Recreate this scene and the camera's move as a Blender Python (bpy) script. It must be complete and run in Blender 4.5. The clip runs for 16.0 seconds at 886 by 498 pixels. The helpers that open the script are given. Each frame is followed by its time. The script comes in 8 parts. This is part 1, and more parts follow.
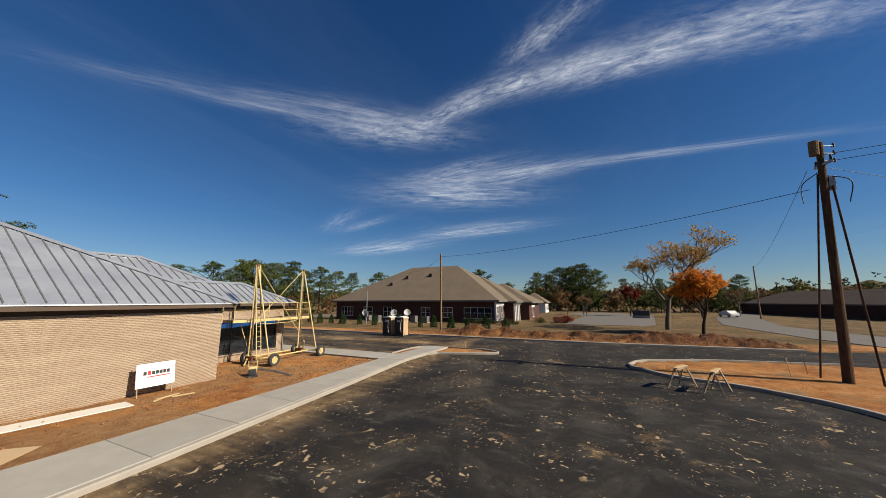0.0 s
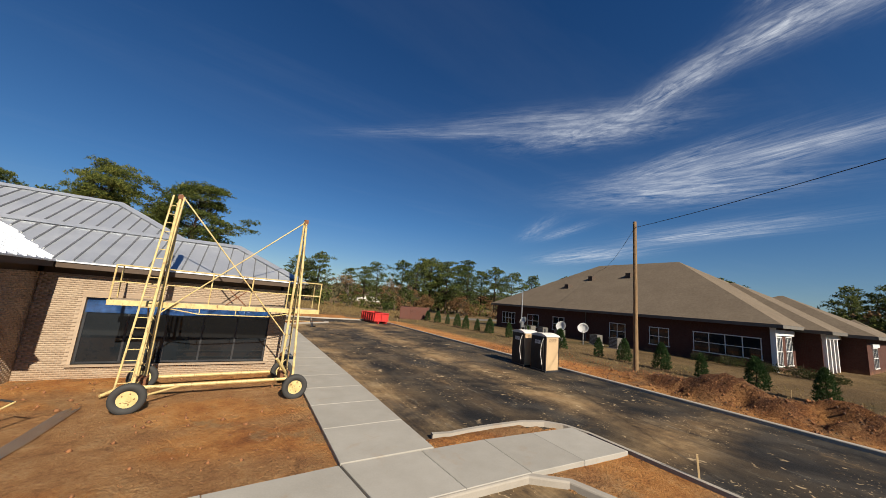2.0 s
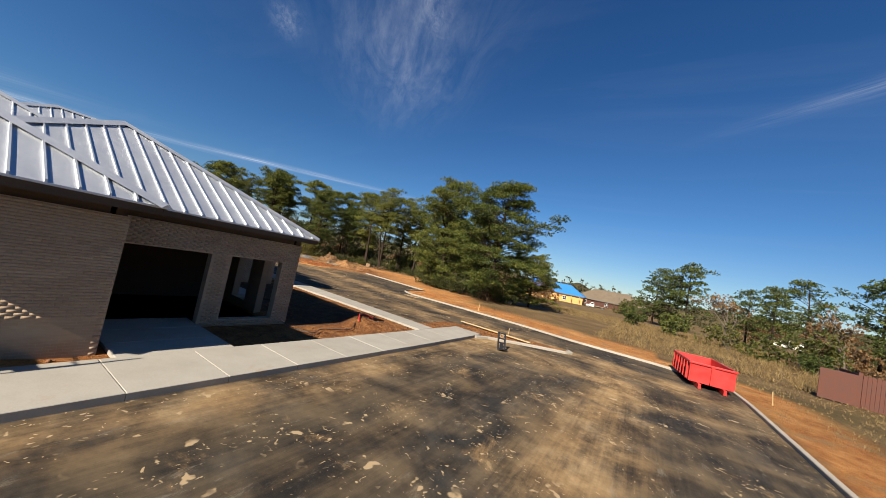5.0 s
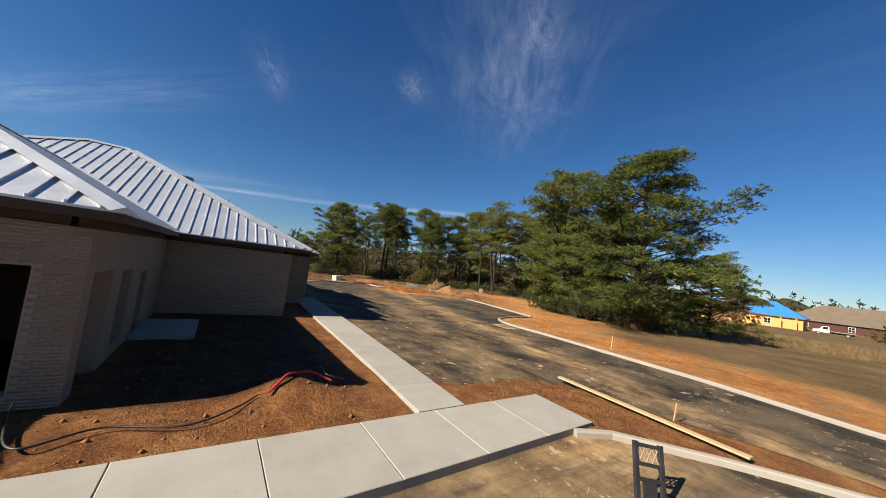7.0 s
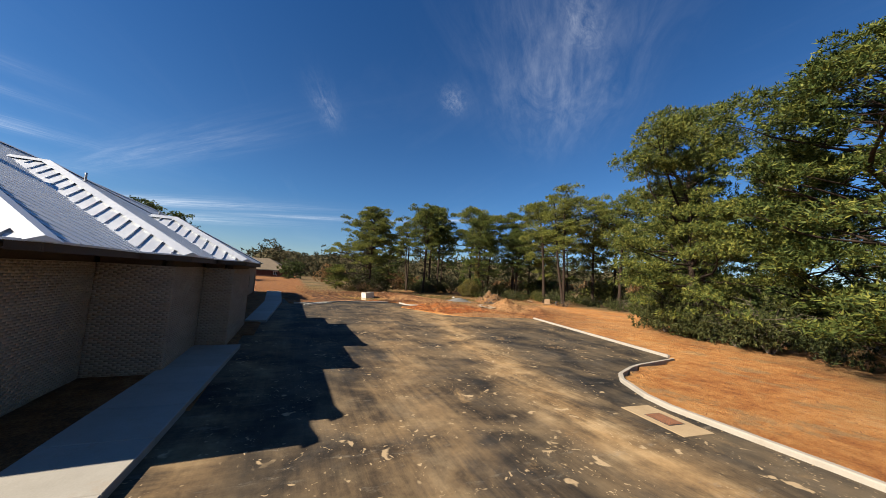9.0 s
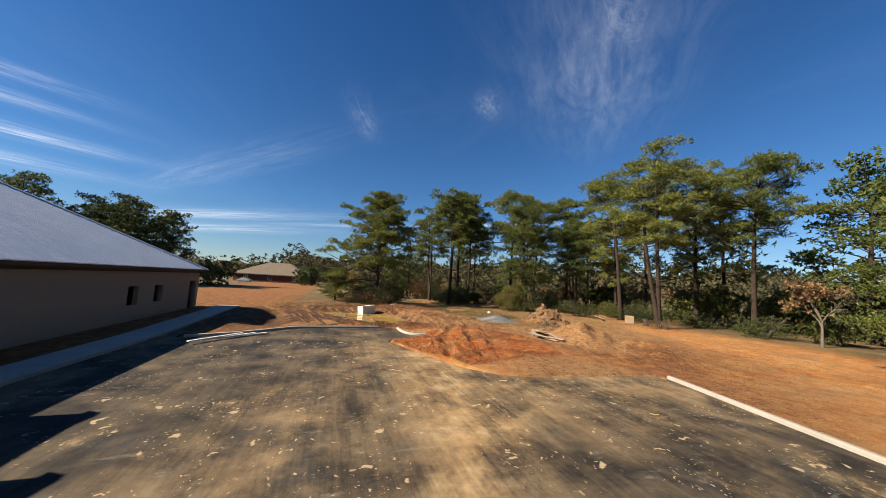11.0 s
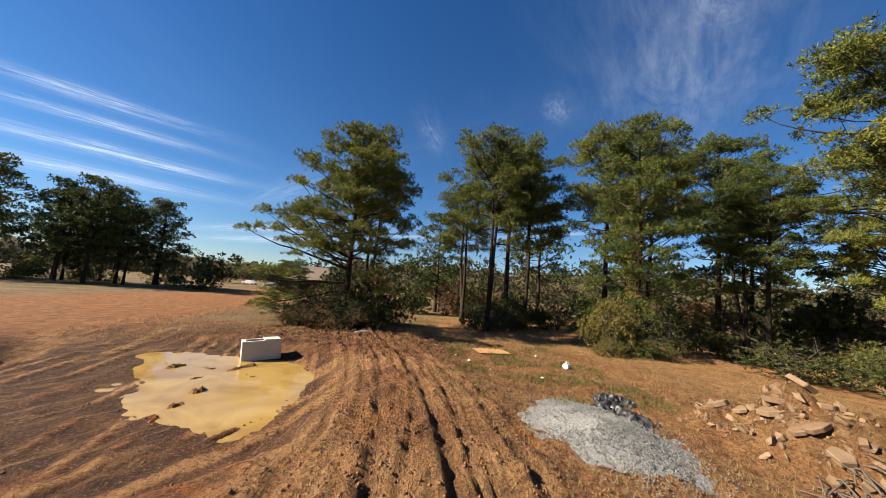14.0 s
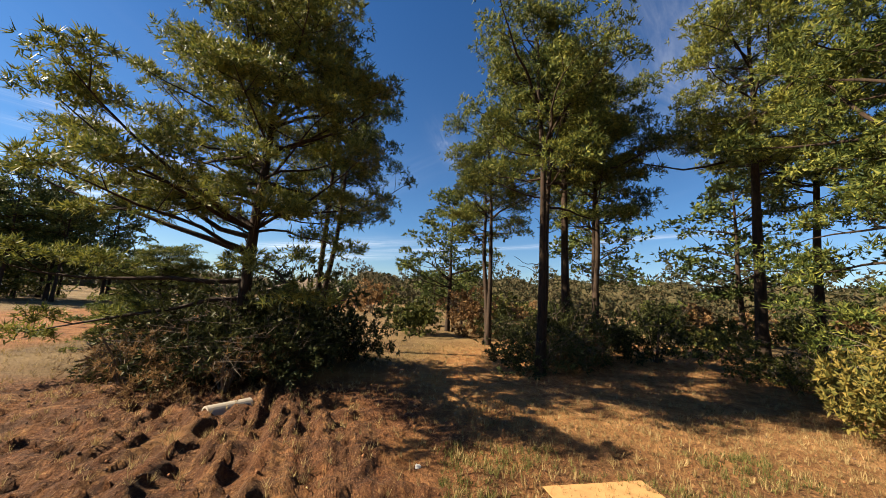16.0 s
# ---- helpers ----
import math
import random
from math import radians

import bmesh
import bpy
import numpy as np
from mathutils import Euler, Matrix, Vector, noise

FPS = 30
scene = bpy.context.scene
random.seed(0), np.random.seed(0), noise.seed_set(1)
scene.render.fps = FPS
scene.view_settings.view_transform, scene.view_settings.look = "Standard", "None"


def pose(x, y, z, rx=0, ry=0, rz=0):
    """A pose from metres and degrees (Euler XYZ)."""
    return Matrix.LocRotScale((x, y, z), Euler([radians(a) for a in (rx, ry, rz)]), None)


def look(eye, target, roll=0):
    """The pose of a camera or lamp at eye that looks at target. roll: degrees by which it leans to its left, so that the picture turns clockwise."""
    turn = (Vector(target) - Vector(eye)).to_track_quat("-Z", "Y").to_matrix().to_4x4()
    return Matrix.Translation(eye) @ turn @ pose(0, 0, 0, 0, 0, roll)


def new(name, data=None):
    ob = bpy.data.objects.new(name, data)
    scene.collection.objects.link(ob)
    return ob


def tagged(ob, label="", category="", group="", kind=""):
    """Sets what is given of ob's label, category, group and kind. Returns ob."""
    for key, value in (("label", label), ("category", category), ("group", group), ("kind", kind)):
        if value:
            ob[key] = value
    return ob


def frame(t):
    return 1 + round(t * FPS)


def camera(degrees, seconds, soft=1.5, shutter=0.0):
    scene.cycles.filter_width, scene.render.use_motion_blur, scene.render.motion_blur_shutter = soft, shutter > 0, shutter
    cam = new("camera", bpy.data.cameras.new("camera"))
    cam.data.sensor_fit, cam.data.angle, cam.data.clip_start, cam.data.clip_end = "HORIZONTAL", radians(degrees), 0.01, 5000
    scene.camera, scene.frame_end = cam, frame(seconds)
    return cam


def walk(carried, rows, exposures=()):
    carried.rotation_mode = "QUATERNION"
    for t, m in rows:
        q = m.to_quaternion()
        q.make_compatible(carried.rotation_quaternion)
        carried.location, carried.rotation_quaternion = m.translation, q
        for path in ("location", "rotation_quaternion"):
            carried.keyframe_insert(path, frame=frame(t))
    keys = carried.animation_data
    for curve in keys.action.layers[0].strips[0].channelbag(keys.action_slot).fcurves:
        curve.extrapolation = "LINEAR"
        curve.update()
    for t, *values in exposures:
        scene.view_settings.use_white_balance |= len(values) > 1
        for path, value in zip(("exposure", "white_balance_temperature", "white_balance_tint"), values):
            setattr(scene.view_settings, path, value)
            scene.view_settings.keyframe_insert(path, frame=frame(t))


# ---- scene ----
cam = camera(107.5, 16.0, soft=0.85)
EXPOSURES = [(0, 0.80, 6500, 10), (1.5, 0.89, 6500, 10), (2.4, 0.80, 6500, 10), (3, 0.84, 6500, 10), (4, 1.02, 6500, 10), (4.5, 1.18, 6500, 10), (8, 1.23, 6500, 10), (9.5, 1.42, 6550, 10), (12, 1.44, 6600, 10), (14, 1.60, 6700, 10), (14.8, 1.64, 6750, 10), (16, 1.88, 7500, 11)]
# seconds, eye, a point ahead, roll
PATH = [
    (0, (0.007, -0.017, 3.906), (1.8, 0.811, 4.221), -0.1),
    (0.5, (4.06, 1.184, 3.68), (5.749, 2.207, 3.998), 0.5),
    (1, (8.194, 2.58, 3.502), (9.724, 3.824, 3.832), 1.6),
    (1.5, (12.356, 4.218, 3.472), (13.665, 5.693, 3.803), 3),
    (2, (16.292, 6.204, 3.54), (17.307, 7.898, 3.857), 4.9),
    (2.5, (19.8, 8.585, 3.478), (20.461, 10.448, 3.778), 6.5),
    (3, (22.751, 11.086, 3.592), (23.025, 13.048, 3.861), 8),
    (3.5, (25.39, 14.19, 3.661), (25.267, 16.173, 3.891), 9.4),
    (4, (27.2, 17.459, 3.868), (26.71, 19.391, 4.033), 11.1),
    (4.5, (28.501, 20.408, 3.624), (27.692, 22.231, 3.78), 11),
    (4.7, (28.744, 21.652, 3.691), (27.822, 23.422, 3.829), 11.2),
    (6.8, (25.882, 33.286, 3.284), (24.263, 34.45, 3.441), 7.7),
    (7, (25.142, 34.169, 3.348), (23.494, 35.291, 3.503), 7),
    (7.5, (22.852, 36.386, 3.414), (21.147, 37.419, 3.575), 6.1),
    (8, (19.976, 38.866, 3.447), (18.225, 39.816, 3.619), 5.3),
    (8.5, (16.99, 40.944, 3.479), (15.206, 41.83, 3.656), 4.3),
    (9, (13.43, 42.764, 3.537), (11.622, 43.598, 3.722), 3.6),
    (9.5, (9.774, 44.688, 3.802), (7.939, 45.46, 3.992), 3.2),
    (9.7, (8.099, 45.473, 3.756), (6.259, 46.229, 3.958), 3.2),
    (11.8, (-8.518, 54.461, 4.039), (-10.438, 54.981, 4.242), 2.8),
    (12, (-10.139, 55.34, 4.091), (-12.067, 55.83, 4.301), 2.6),
    (12.5, (-14.158, 57.412, 4.256), (-16.103, 57.826, 4.47), 3.1),
    (13, (-17.903, 59.274, 4.141), (-19.861, 59.62, 4.363), 3.6),
    (13.5, (-21.677, 60.962, 3.931), (-23.643, 61.24, 4.17), 4.4),
    (14, (-25.327, 62.274, 3.844), (-27.301, 62.498, 4.082), 4.5),
    (14.5, (-28.84, 63.16, 3.65), (-30.817, 63.342, 3.892), 4.3),
    (15, (-32.419, 63.733, 3.396), (-34.398, 63.881, 3.647), 3.5),
    (15.5, (-36.203, 64.276, 3.19), (-38.179, 64.396, 3.48), 3.6),
    (16, (-40.374, 64.673, 3.391), (-42.348, 64.777, 3.697), 3.3),
]
walk(cam, [(t, look(eye, target, roll)) for t, eye, target, roll in PATH], EXPOSURES)

# ---- sky and sun ----
SUN_EL, SUN_AZ = radians(34.5), radians(178.8)
SUN_DIR = Vector((math.sin(SUN_AZ) * math.cos(SUN_EL), math.cos(SUN_AZ) * math.cos(SUN_EL), math.sin(SUN_EL)))
scene.view_settings.exposure = 0.0


# cirrus on a plane above: x, y over height; turn; half length; half width; fibres along and across; strength; curl
CLOUDS = [
    (1.44, -0.62, 100, 0.42, 0.12, 2.6, 1.8, 0.85, 0.9),
    (1.45, -0.22, 88, 0.30, 0.09, 2.4, 1.6, 0.95, 0.8),
    (1.40, 0.22, 86, 0.30, 0.085, 2.4, 1.6, 0.90, 0.8),
    (1.15, 0.10, 60, 0.16, 0.06, 1.8, 1.4, 0.75, 0.9),
    (1.47, 0.62, 75, 0.26, 0.075, 2.2, 1.6, 0.85, 0.8),
    (1.38, 0.02, 80, 0.12, 0.06, 1.6, 1.4, 0.60, 1.2),
    (2.25, 0.95, 84, 0.40, 0.14, 1.8, 2.2, 0.70, 0.6),
    (1.50, 1.05, -58, 0.36, 0.16, 2.6, 2.2, 0.80, 0.7),
    (1.00, 1.50, -40, 0.62, 0.065, 2.0, 1.4, 0.42, 0.4),
    (2.52, -0.35, 96, 0.85, 0.06, 1.4, 1.3, 0.80, 0.3),
    (2.50, 0.55, 88, 0.50, 0.17, 1.8, 2.4, 0.80, 0.5),
    (2.75, 1.15, -62, 0.60, 0.36, 2.0, 2.8, 1.0, 0.6),
    (4.35, 1.55, 85, 0.75, 0.34, 1.4, 3.2, 1.00, 0.4),
    (3.40, 2.75, 70, 0.50, 0.11, 1.6, 2.0, 0.55, 0.4),
    (5.10, 3.60, 75, 1.00, 0.45, 1.4, 3.0, 1.10, 0.4),
    (3.10, 2.90, 60, 0.60, 0.12, 1.6, 2.0, 0.40, 0.4),
    (1.25, 1.12, -48, 0.50, 0.10, 1.8, 1.8, 0.45, 0.5),
    (-1.15, 1.10, 137, 0.72, 0.30, 1.2, 1.8, 0.22, 1.4),
    (-0.85, 0.93, 120, 0.16, 0.07, 1.6, 1.6, 0.22, 1.2),
    (-1.58, 0.74, 150, 0.12, 0.06, 1.5, 1.5, 0.24, 1.0),
    (-2.05, 0.10, 165, 0.26, 0.07, 1.5, 1.5, 0.16, 0.7),
    (-4.70, 2.60, 44, 1.60, 0.14, 1.6, 1.6, 0.60, 0.3),
    (-6.60, 0.20, 60, 1.60, 0.20, 1.5, 1.6, 0.55, 0.3),
    (-3.90, -1.35, 40, 1.50, 0.22, 1.5, 1.8, 0.22, 0.4),
    (-2.15, -1.98, 126, 0.45, 0.12, 1.6, 1.8, 0.60, 0.5),
    (-2.55, -2.25, 126, 0.55, 0.12, 1.6, 1.8, 0.65, 0.5),
    (-3.25, -2.75, 126, 0.80, 0.22, 1.6, 2.2, 0.95, 0.5),
    (-4.10, -3.70, 126, 1.10, 0.36, 1.6, 2.6, 0.75, 0.5),
    (-7.20, -2.60, 60, 2.2, 0.40, 1.6, 3.0, 0.95, 0.4),
    (-9.60, -3.40, 60, 2.6, 0.60, 1.6, 3.0, 0.90, 0.4),
]


def build_world():
    world = bpy.data.worlds.new("sky")
    scene.world = world
    world.use_nodes = True
    nt = world.node_tree
    N, L = nt.nodes, nt.links
    bg = N["Background"]
    sky = N.new("ShaderNodeTexSky")
    sky.sky_type = "NISHITA"
    sky.sun_disc = False
    sky.sun_elevation, sky.sun_rotation = SUN_EL, SUN_AZ
    sky.altitude, sky.air_density, sky.dust_density, sky.ozone_density = 200.0, 1.0, 0.0, 2.0
    bg.inputs["Strength"].default_value = 0.05
    tc = N.new("ShaderNodeTexCoord")

    def mth(op, a, b=None, c=None):
        n = N.new("ShaderNodeMath")
        n.operation = op
        for i, v in enumerate((a, b, c)):
            if v is None:
                continue
            if isinstance(v, (int, float)):
                n.inputs[i].default_value = v
            else:
                L.new(v, n.inputs[i])
        return n.outputs[0]

    sep = N.new("ShaderNodeSeparateXYZ")
    L.new(tc.outputs["Generated"], sep.inputs[0])
    zz = mth("MAXIMUM", sep.outputs[2], 0.02)
    px, py = mth("DIVIDE", sep.outputs[0], zz), mth("DIVIDE", sep.outputs[1], zz)

    def rotated(cx, cy, deg, lx, ly):
        # coordinates along and across a streak whose middle is at (cx, cy) on the cloud plane
        c, s = math.cos(radians(deg)), math.sin(radians(deg))
        dx, dy = mth("SUBTRACT", px, cx), mth("SUBTRACT", py, cy)
        u = mth("ADD", mth("MULTIPLY", dx, c / lx), mth("MULTIPLY", dy, s / lx))
        v = mth("ADD", mth("MULTIPLY", dx, -s / ly), mth("MULTIPLY", dy, c / ly))
        return u, v

    def fibres(u, v, su, sv, seed, detail, lo, hi, twist):
        comb = N.new("ShaderNodeCombineXYZ")
        L.new(mth("MULTIPLY", u, su), comb.inputs[0])
        L.new(mth("MULTIPLY", v, sv), comb.inputs[1])
        comb.inputs[2].default_value = seed
        tex = N.new("ShaderNodeTexNoise")
        tex.inputs["Scale"].default_value = 1.0
        tex.inputs["Detail"].default_value = detail
        tex.inputs["Roughness"].default_value = 0.66
        tex.inputs["Distortion"].default_value = twist
        L.new(comb.outputs[0], tex.inputs["Vector"])
        mr = N.new("ShaderNodeMapRange")
        mr.inputs["From Min"].default_value, mr.inputs["From Max"].default_value = lo, hi
        L.new(tex.outputs["Fac"], mr.inputs["Value"])
        return mr.outputs[0]

    def blob(u, v, power=1.0):
        r2 = mth("ADD", mth("MULTIPLY", u, u), mth("MULTIPLY", v, v))
        return mth("POWER", 2.718, mth("MULTIPLY", r2, -power))

    total = None
    # middle and turn on the cloud plane, half length, half width, fibre counts, strength
    for i, (cx, cy, deg, lx, ly, su, sv, amp, tw) in enumerate(CLOUDS):
        u, v = rotated(cx, cy, deg, lx, ly)
        f = mth("MULTIPLY", fibres(u, v, su, sv, 3.7 * i + 1.3, 9.0, 0.30, 0.72, tw), fibres(v, u, 2.6 * sv, 1.7 * su, 1.9 * i + 5.2, 9.0, 0.18, 0.70, 0.5))
        w = mth("MULTIPLY", mth("MULTIPLY", blob(u, v), f), amp)
        total = w if total is None else mth("ADD", total, w)
    # thin veil everywhere near the horizon
    veil = fibres(px, py, 0.25, 1.1, 9.1, 6.0, 0.52, 0.95, 0.6)
    total = mth("ADD", total, mth("MULTIPLY", veil, 0.03))
    fac = mth("MINIMUM", mth("MAXIMUM", total, 0.0), 0.92)
    mix = N.new("ShaderNodeMix")
    mix.data_type = "RGBA"
    mix.inputs[7].default_value = (9.3, 9.7, 10.3, 1.0)
    L.new(fac, mix.inputs[0])
    tint = N.new("ShaderNodeMix")
    tint.data_type, tint.blend_type = "RGBA", "MULTIPLY"
    tint.inputs[0].default_value = 1.0
    hue = N.new("ShaderNodeValToRGB")
    for el, (p, c) in zip(hue.color_ramp.elements, ((0.0, (0.525, 0.608, 0.72)), (0.75, (0.172, 0.482, 0.825)))):
        el.position, el.color = p, (*c, 1.0)
    hue.color_ramp.elements.new(0.22).color = (0.318, 0.568, 0.815, 1.0)
    L.new(zz, hue.inputs[0])
    L.new(hue.outputs[0], tint.inputs[7])
    L.new(sky.outputs[0], tint.inputs[6])
    L.new(tint.outputs[2], mix.inputs[6])
    L.new(mix.outputs[2], bg.inputs["Color"])


build_world()
sun = new("sun", bpy.data.lights.new("sun", "SUN"))
sun.data.energy, sun.data.angle, sun.data.color = 5.0, radians(0.53), (1.0, 0.90, 0.75)
sun.matrix_world = look(SUN_DIR * 100, (0, 0, 0))

# ---- materials ----
class Mat:
    """A small builder for node materials."""

    def __init__(self, name, rough=0.8, metal=0.0, spec=0.5):
        self.m = bpy.data.materials.new(name)
        self.m.use_nodes = True
        self.nt = self.m.node_tree
        self.N, self.L = self.nt.nodes, self.nt.links
        self.b = self.N["Principled BSDF"]
        self.b.inputs["Roughness"].default_value = rough
        self.b.inputs["Metallic"].default_value = metal
        self.b.inputs["Specular IOR Level"].default_value = spec
        self.tc = self.N.new("ShaderNodeTexCoord")
        self.geo = self.N.new("ShaderNodeNewGeometry")
        self.pos = self.geo.outputs["Position"]
        self.obj = self.tc.outputs["Object"]

    def put(self, sock, v):
        if isinstance(v, bpy.types.NodeSocket):
            self.L.new(v, sock)
        else:
            sock.default_value = v

    def map(self, vec, scale=(1, 1, 1), rot=(0, 0, 0)):
        n = self.N.new("ShaderNodeMapping")
        n.inputs["Scale"].default_value = scale
        n.inputs["Rotation"].default_value = [radians(a) for a in rot]
        self.L.new(vec, n.inputs["Vector"])
        return n.outputs[0]

    def noise(self, scale, detail=5, rough=0.6, vec=None, dist=0.0):
        n = self.N.new("ShaderNodeTexNoise")
        n.inputs["Scale"].default_value = scale
        n.inputs["Detail"].default_value = detail
        n.inputs["Roughness"].default_value = rough
        n.inputs["Distortion"].default_value = dist
        self.L.new(vec or self.pos, n.inputs["Vector"])
        return n.outputs["Fac"]

    def voro(self, scale, vec=None, out="Distance", feature="F1"):
        n = self.N.new("ShaderNodeTexVoronoi")
        n.feature = feature
        n.inputs["Scale"].default_value = scale
        self.L.new(vec or self.pos, n.inputs["Vector"])
        return n.outputs[out]

    def rng(self, v, lo, hi, a=0.0, b=1.0):
        n = self.N.new("ShaderNodeMapRange")
        n.interpolation_type = "SMOOTHSTEP"
        for k, x in (("From Min", lo), ("From Max", hi), ("To Min", a), ("To Max", b)):
            n.inputs[k].default_value = x
        self.put(n.inputs["Value"], v)
        return n.outputs[0]

    def mth(self, op, a, b=0.0):
        n = self.N.new("ShaderNodeMath")
        n.operation = op
        self.put(n.inputs[0], a)
        self.put(n.inputs[1], b)
        return n.outputs[0]

    def mix(self, fac, a, b, mode="MIX"):
        n = self.N.new("ShaderNodeMix")
        n.data_type, n.blend_type = "RGBA", mode
        self.put(n.inputs[0], fac)
        for i, v in ((6, a), (7, b)):
            self.put(n.inputs[i], (*v, 1.0) if isinstance(v, tuple) and len(v) == 3 else v)
        return n.outputs[2]

    def ramp(self, fac, *stops):
        n = self.N.new("ShaderNodeValToRGB")
        e = n.color_ramp.elements
        while len(e) < len(stops):
            e.new(0.5)
        for el, (p, c) in zip(e, stops):
            el.position, el.color = p, (*c, 1.0)
        self.put(n.inputs[0], fac)
        return n.outputs[0]

    def xyz(self, vec):
        n = self.N.new("ShaderNodeSeparateXYZ")
        self.L.new(vec, n.inputs[0])
        return n.outputs

    def rand(self):
        n = self.N.new("ShaderNodeObjectInfo")
        return n.outputs["Random"]

    def color(self, v):
        self.put(self.b.inputs["Base Color"], (*v, 1.0) if isinstance(v, tuple) and len(v) == 3 else v)
        return self

    def rough(self, v):
        self.put(self.b.inputs["Roughness"], v)
        return self

    def bump(self, h, strength=0.3, dist=0.02):
        n = self.N.new("ShaderNodeBump")
        n.inputs["Strength"].default_value = strength
        n.inputs["Distance"].default_value = dist
        self.L.new(h, n.inputs["Height"])
        self.L.new(n.outputs[0], self.b.inputs["Normal"])
        return self


def simple(name, col, rough=0.6, metal=0.0, var=0.15, scale=3.0, bump=0.0, spec=0.5):
    """Paint, plastic, wood or metal with blotches, grain and a little relief."""
    M = Mat(name, rough, metal, spec)
    a = M.noise(scale, 4)
    b = M.noise(scale * 14, 3)
    f = M.mth("ADD", M.mth("MULTIPLY", a, 0.65), M.mth("MULTIPLY", b, 0.35))
    lo = tuple(c * (1 - var) for c in col)
    hi = tuple(min(1.0, c * (1 + var)) for c in col)
    M.color(M.ramp(f, (0.3, lo), (0.7, hi)))
    M.rough(M.rng(a, 0.2, 0.8, max(0.05, rough - 0.12), min(1, rough + 0.12)))
    if bump:
        M.bump(b, bump, 0.01)
    return M.m


def mat_asphalt():
    M = Mat("asphalt", 0.9, spec=0.12)
    x, y, z = M.xyz(M.pos)
    grain = M.noise(70, 3, 0.7)
    mid = M.noise(1.6, 8, 0.72)
    fine = M.noise(7, 6, 0.75)
    big = M.noise(0.16, 5, 0.6)
    base = M.ramp(M.mth("ADD", M.mth("MULTIPLY", grain, 0.6), M.mth("MULTIPLY", fine, 0.4)),
                  (0.30, (0.0070, 0.0070, 0.0070)), (0.55, (0.0145, 0.0140, 0.0135)), (0.80, (0.042, 0.041, 0.038)))
    grey = M.rng(M.noise(0.45, 7, 0.7, dist=0.6), 0.46, 0.68)
    base = M.mix(M.mth("MULTIPLY", grey, 0.55), base, (0.0561, 0.0515, 0.0449))

    def band(v, c, w, amp):
        return M.rng(M.mth("ABSOLUTE", M.mth("SUBTRACT", v, c)), w, 0.0, 0.0, amp)

    def many(op, *vs):
        out = vs[0]
        for v in vs[1:]:
            out = M.mth(op, out, v)
        return out

    # dried clay carried in on wheels: down both sides of the drive, along the back lane and by its walk
    wob = M.mth("MULTIPLY", M.mth("SUBTRACT", M.noise(0.13, 4), 0.5), 3.4)
    xw, yw = M.mth("ADD", x, wob), M.mth("ADD", y, wob)
    drive = M.mth("MULTIPLY", many("ADD", band(xw, 21.3, 1.7, 0.55), band(xw, 28.3, 2.0, 0.62), band(xw, 24.6, 1.3, 0.14)), M.rng(y, 8, 17))
    drive = M.mth("MULTIPLY", drive, M.rng(y, 46, 42))
    lane_y = M.mth("ADD", yw, M.mth("MULTIPLY", x, 0.235))
    lane = many("ADD", band(lane_y, 51.9, 2.3, 0.72), band(lane_y, 47.4, 3.4, 0.36), band(M.mth("ADD", yw, M.mth("MULTIPLY", x, 0.05)), 41.7, 1.5, 0.55))
    lane = M.mth("MULTIPLY", lane, M.mth("MULTIPLY", M.rng(y, 38, 43), M.rng(x, -22, -6, 0.35, 1.0)))
    front = M.mth("MULTIPLY", band(M.mth("SUBTRACT", y, M.mth("MULTIPLY", x, 0.09)), 9.0, 1.6, 0.50), M.rng(y, 14, 11))
    end = M.mth("MULTIPLY", M.mth("MULTIPLY", M.rng(x, -6, -16), M.rng(x, -24.5, -20)), M.rng(yw, 51, 56, 0.0, 0.55))
    along = M.noise(1.0, 9, 0.70, M.map(M.pos, (1.7, 0.16, 1)))
    across = M.noise(1.0, 9, 0.70, M.map(M.pos, (0.14, 1.5, 1), (0, 0, 14)))
    tr = M.mix(M.rng(y, 38, 46), along, across)
    thin = M.mix(M.rng(y, 38, 46), M.noise(1.0, 7, 0.7, M.map(M.pos, (9.0, 0.35, 1))), M.noise(1.0, 7, 0.7, M.map(M.pos, (0.32, 8.0, 1), (0, 0, 14))))
    # a soft veil of grey-brown dust over most of the surface, streaked the way the wheels run
    soft = M.noise(0.42, 5, 0.56, dist=0.6)
    haze = M.rng(many("ADD", M.mth("MULTIPLY", tr, 0.24), M.mth("MULTIPLY", mid, 0.16), M.mth("MULTIPLY", soft, 0.50), M.mth("MULTIPLY", thin, 0.10)), 0.40, 0.64)
    level = M.rng(M.mth("ADD", y, M.mth("MULTIPLY", x, 0.10)), 0, 36, 0.07, 0.66)
    hazecol = M.ramp(M.noise(0.7, 5), (0.35, (0.115, 0.088, 0.056)), (0.65, (0.185, 0.132, 0.075)))
    base = M.mix(M.mth("MULTIPLY", haze, level), base, hazecol)
    # the bands themselves: ragged, thicker where they were wet
    ragged = many("ADD", M.mth("MULTIPLY", tr, 0.24), M.mth("MULTIPLY", thin, 0.14), M.mth("MULTIPLY", soft, 0.36), M.mth("MULTIPLY", mid, 0.18), M.mth("MULTIPLY", fine, 0.08))
    tracks = many("ADD", drive, lane, front, end)
    dust = M.mth("MULTIPLY", tracks, M.rng(ragged, 0.38, 0.64, 0.05, 1.35))
    # loose patches of spilt clay away from the tracks
    patch = M.mth("MULTIPLY", M.rng(M.noise(0.55, 9, 0.74, dist=0.5), 0.56, 0.72), M.rng(fine, 0.36, 0.56, 0.45, 1.0))
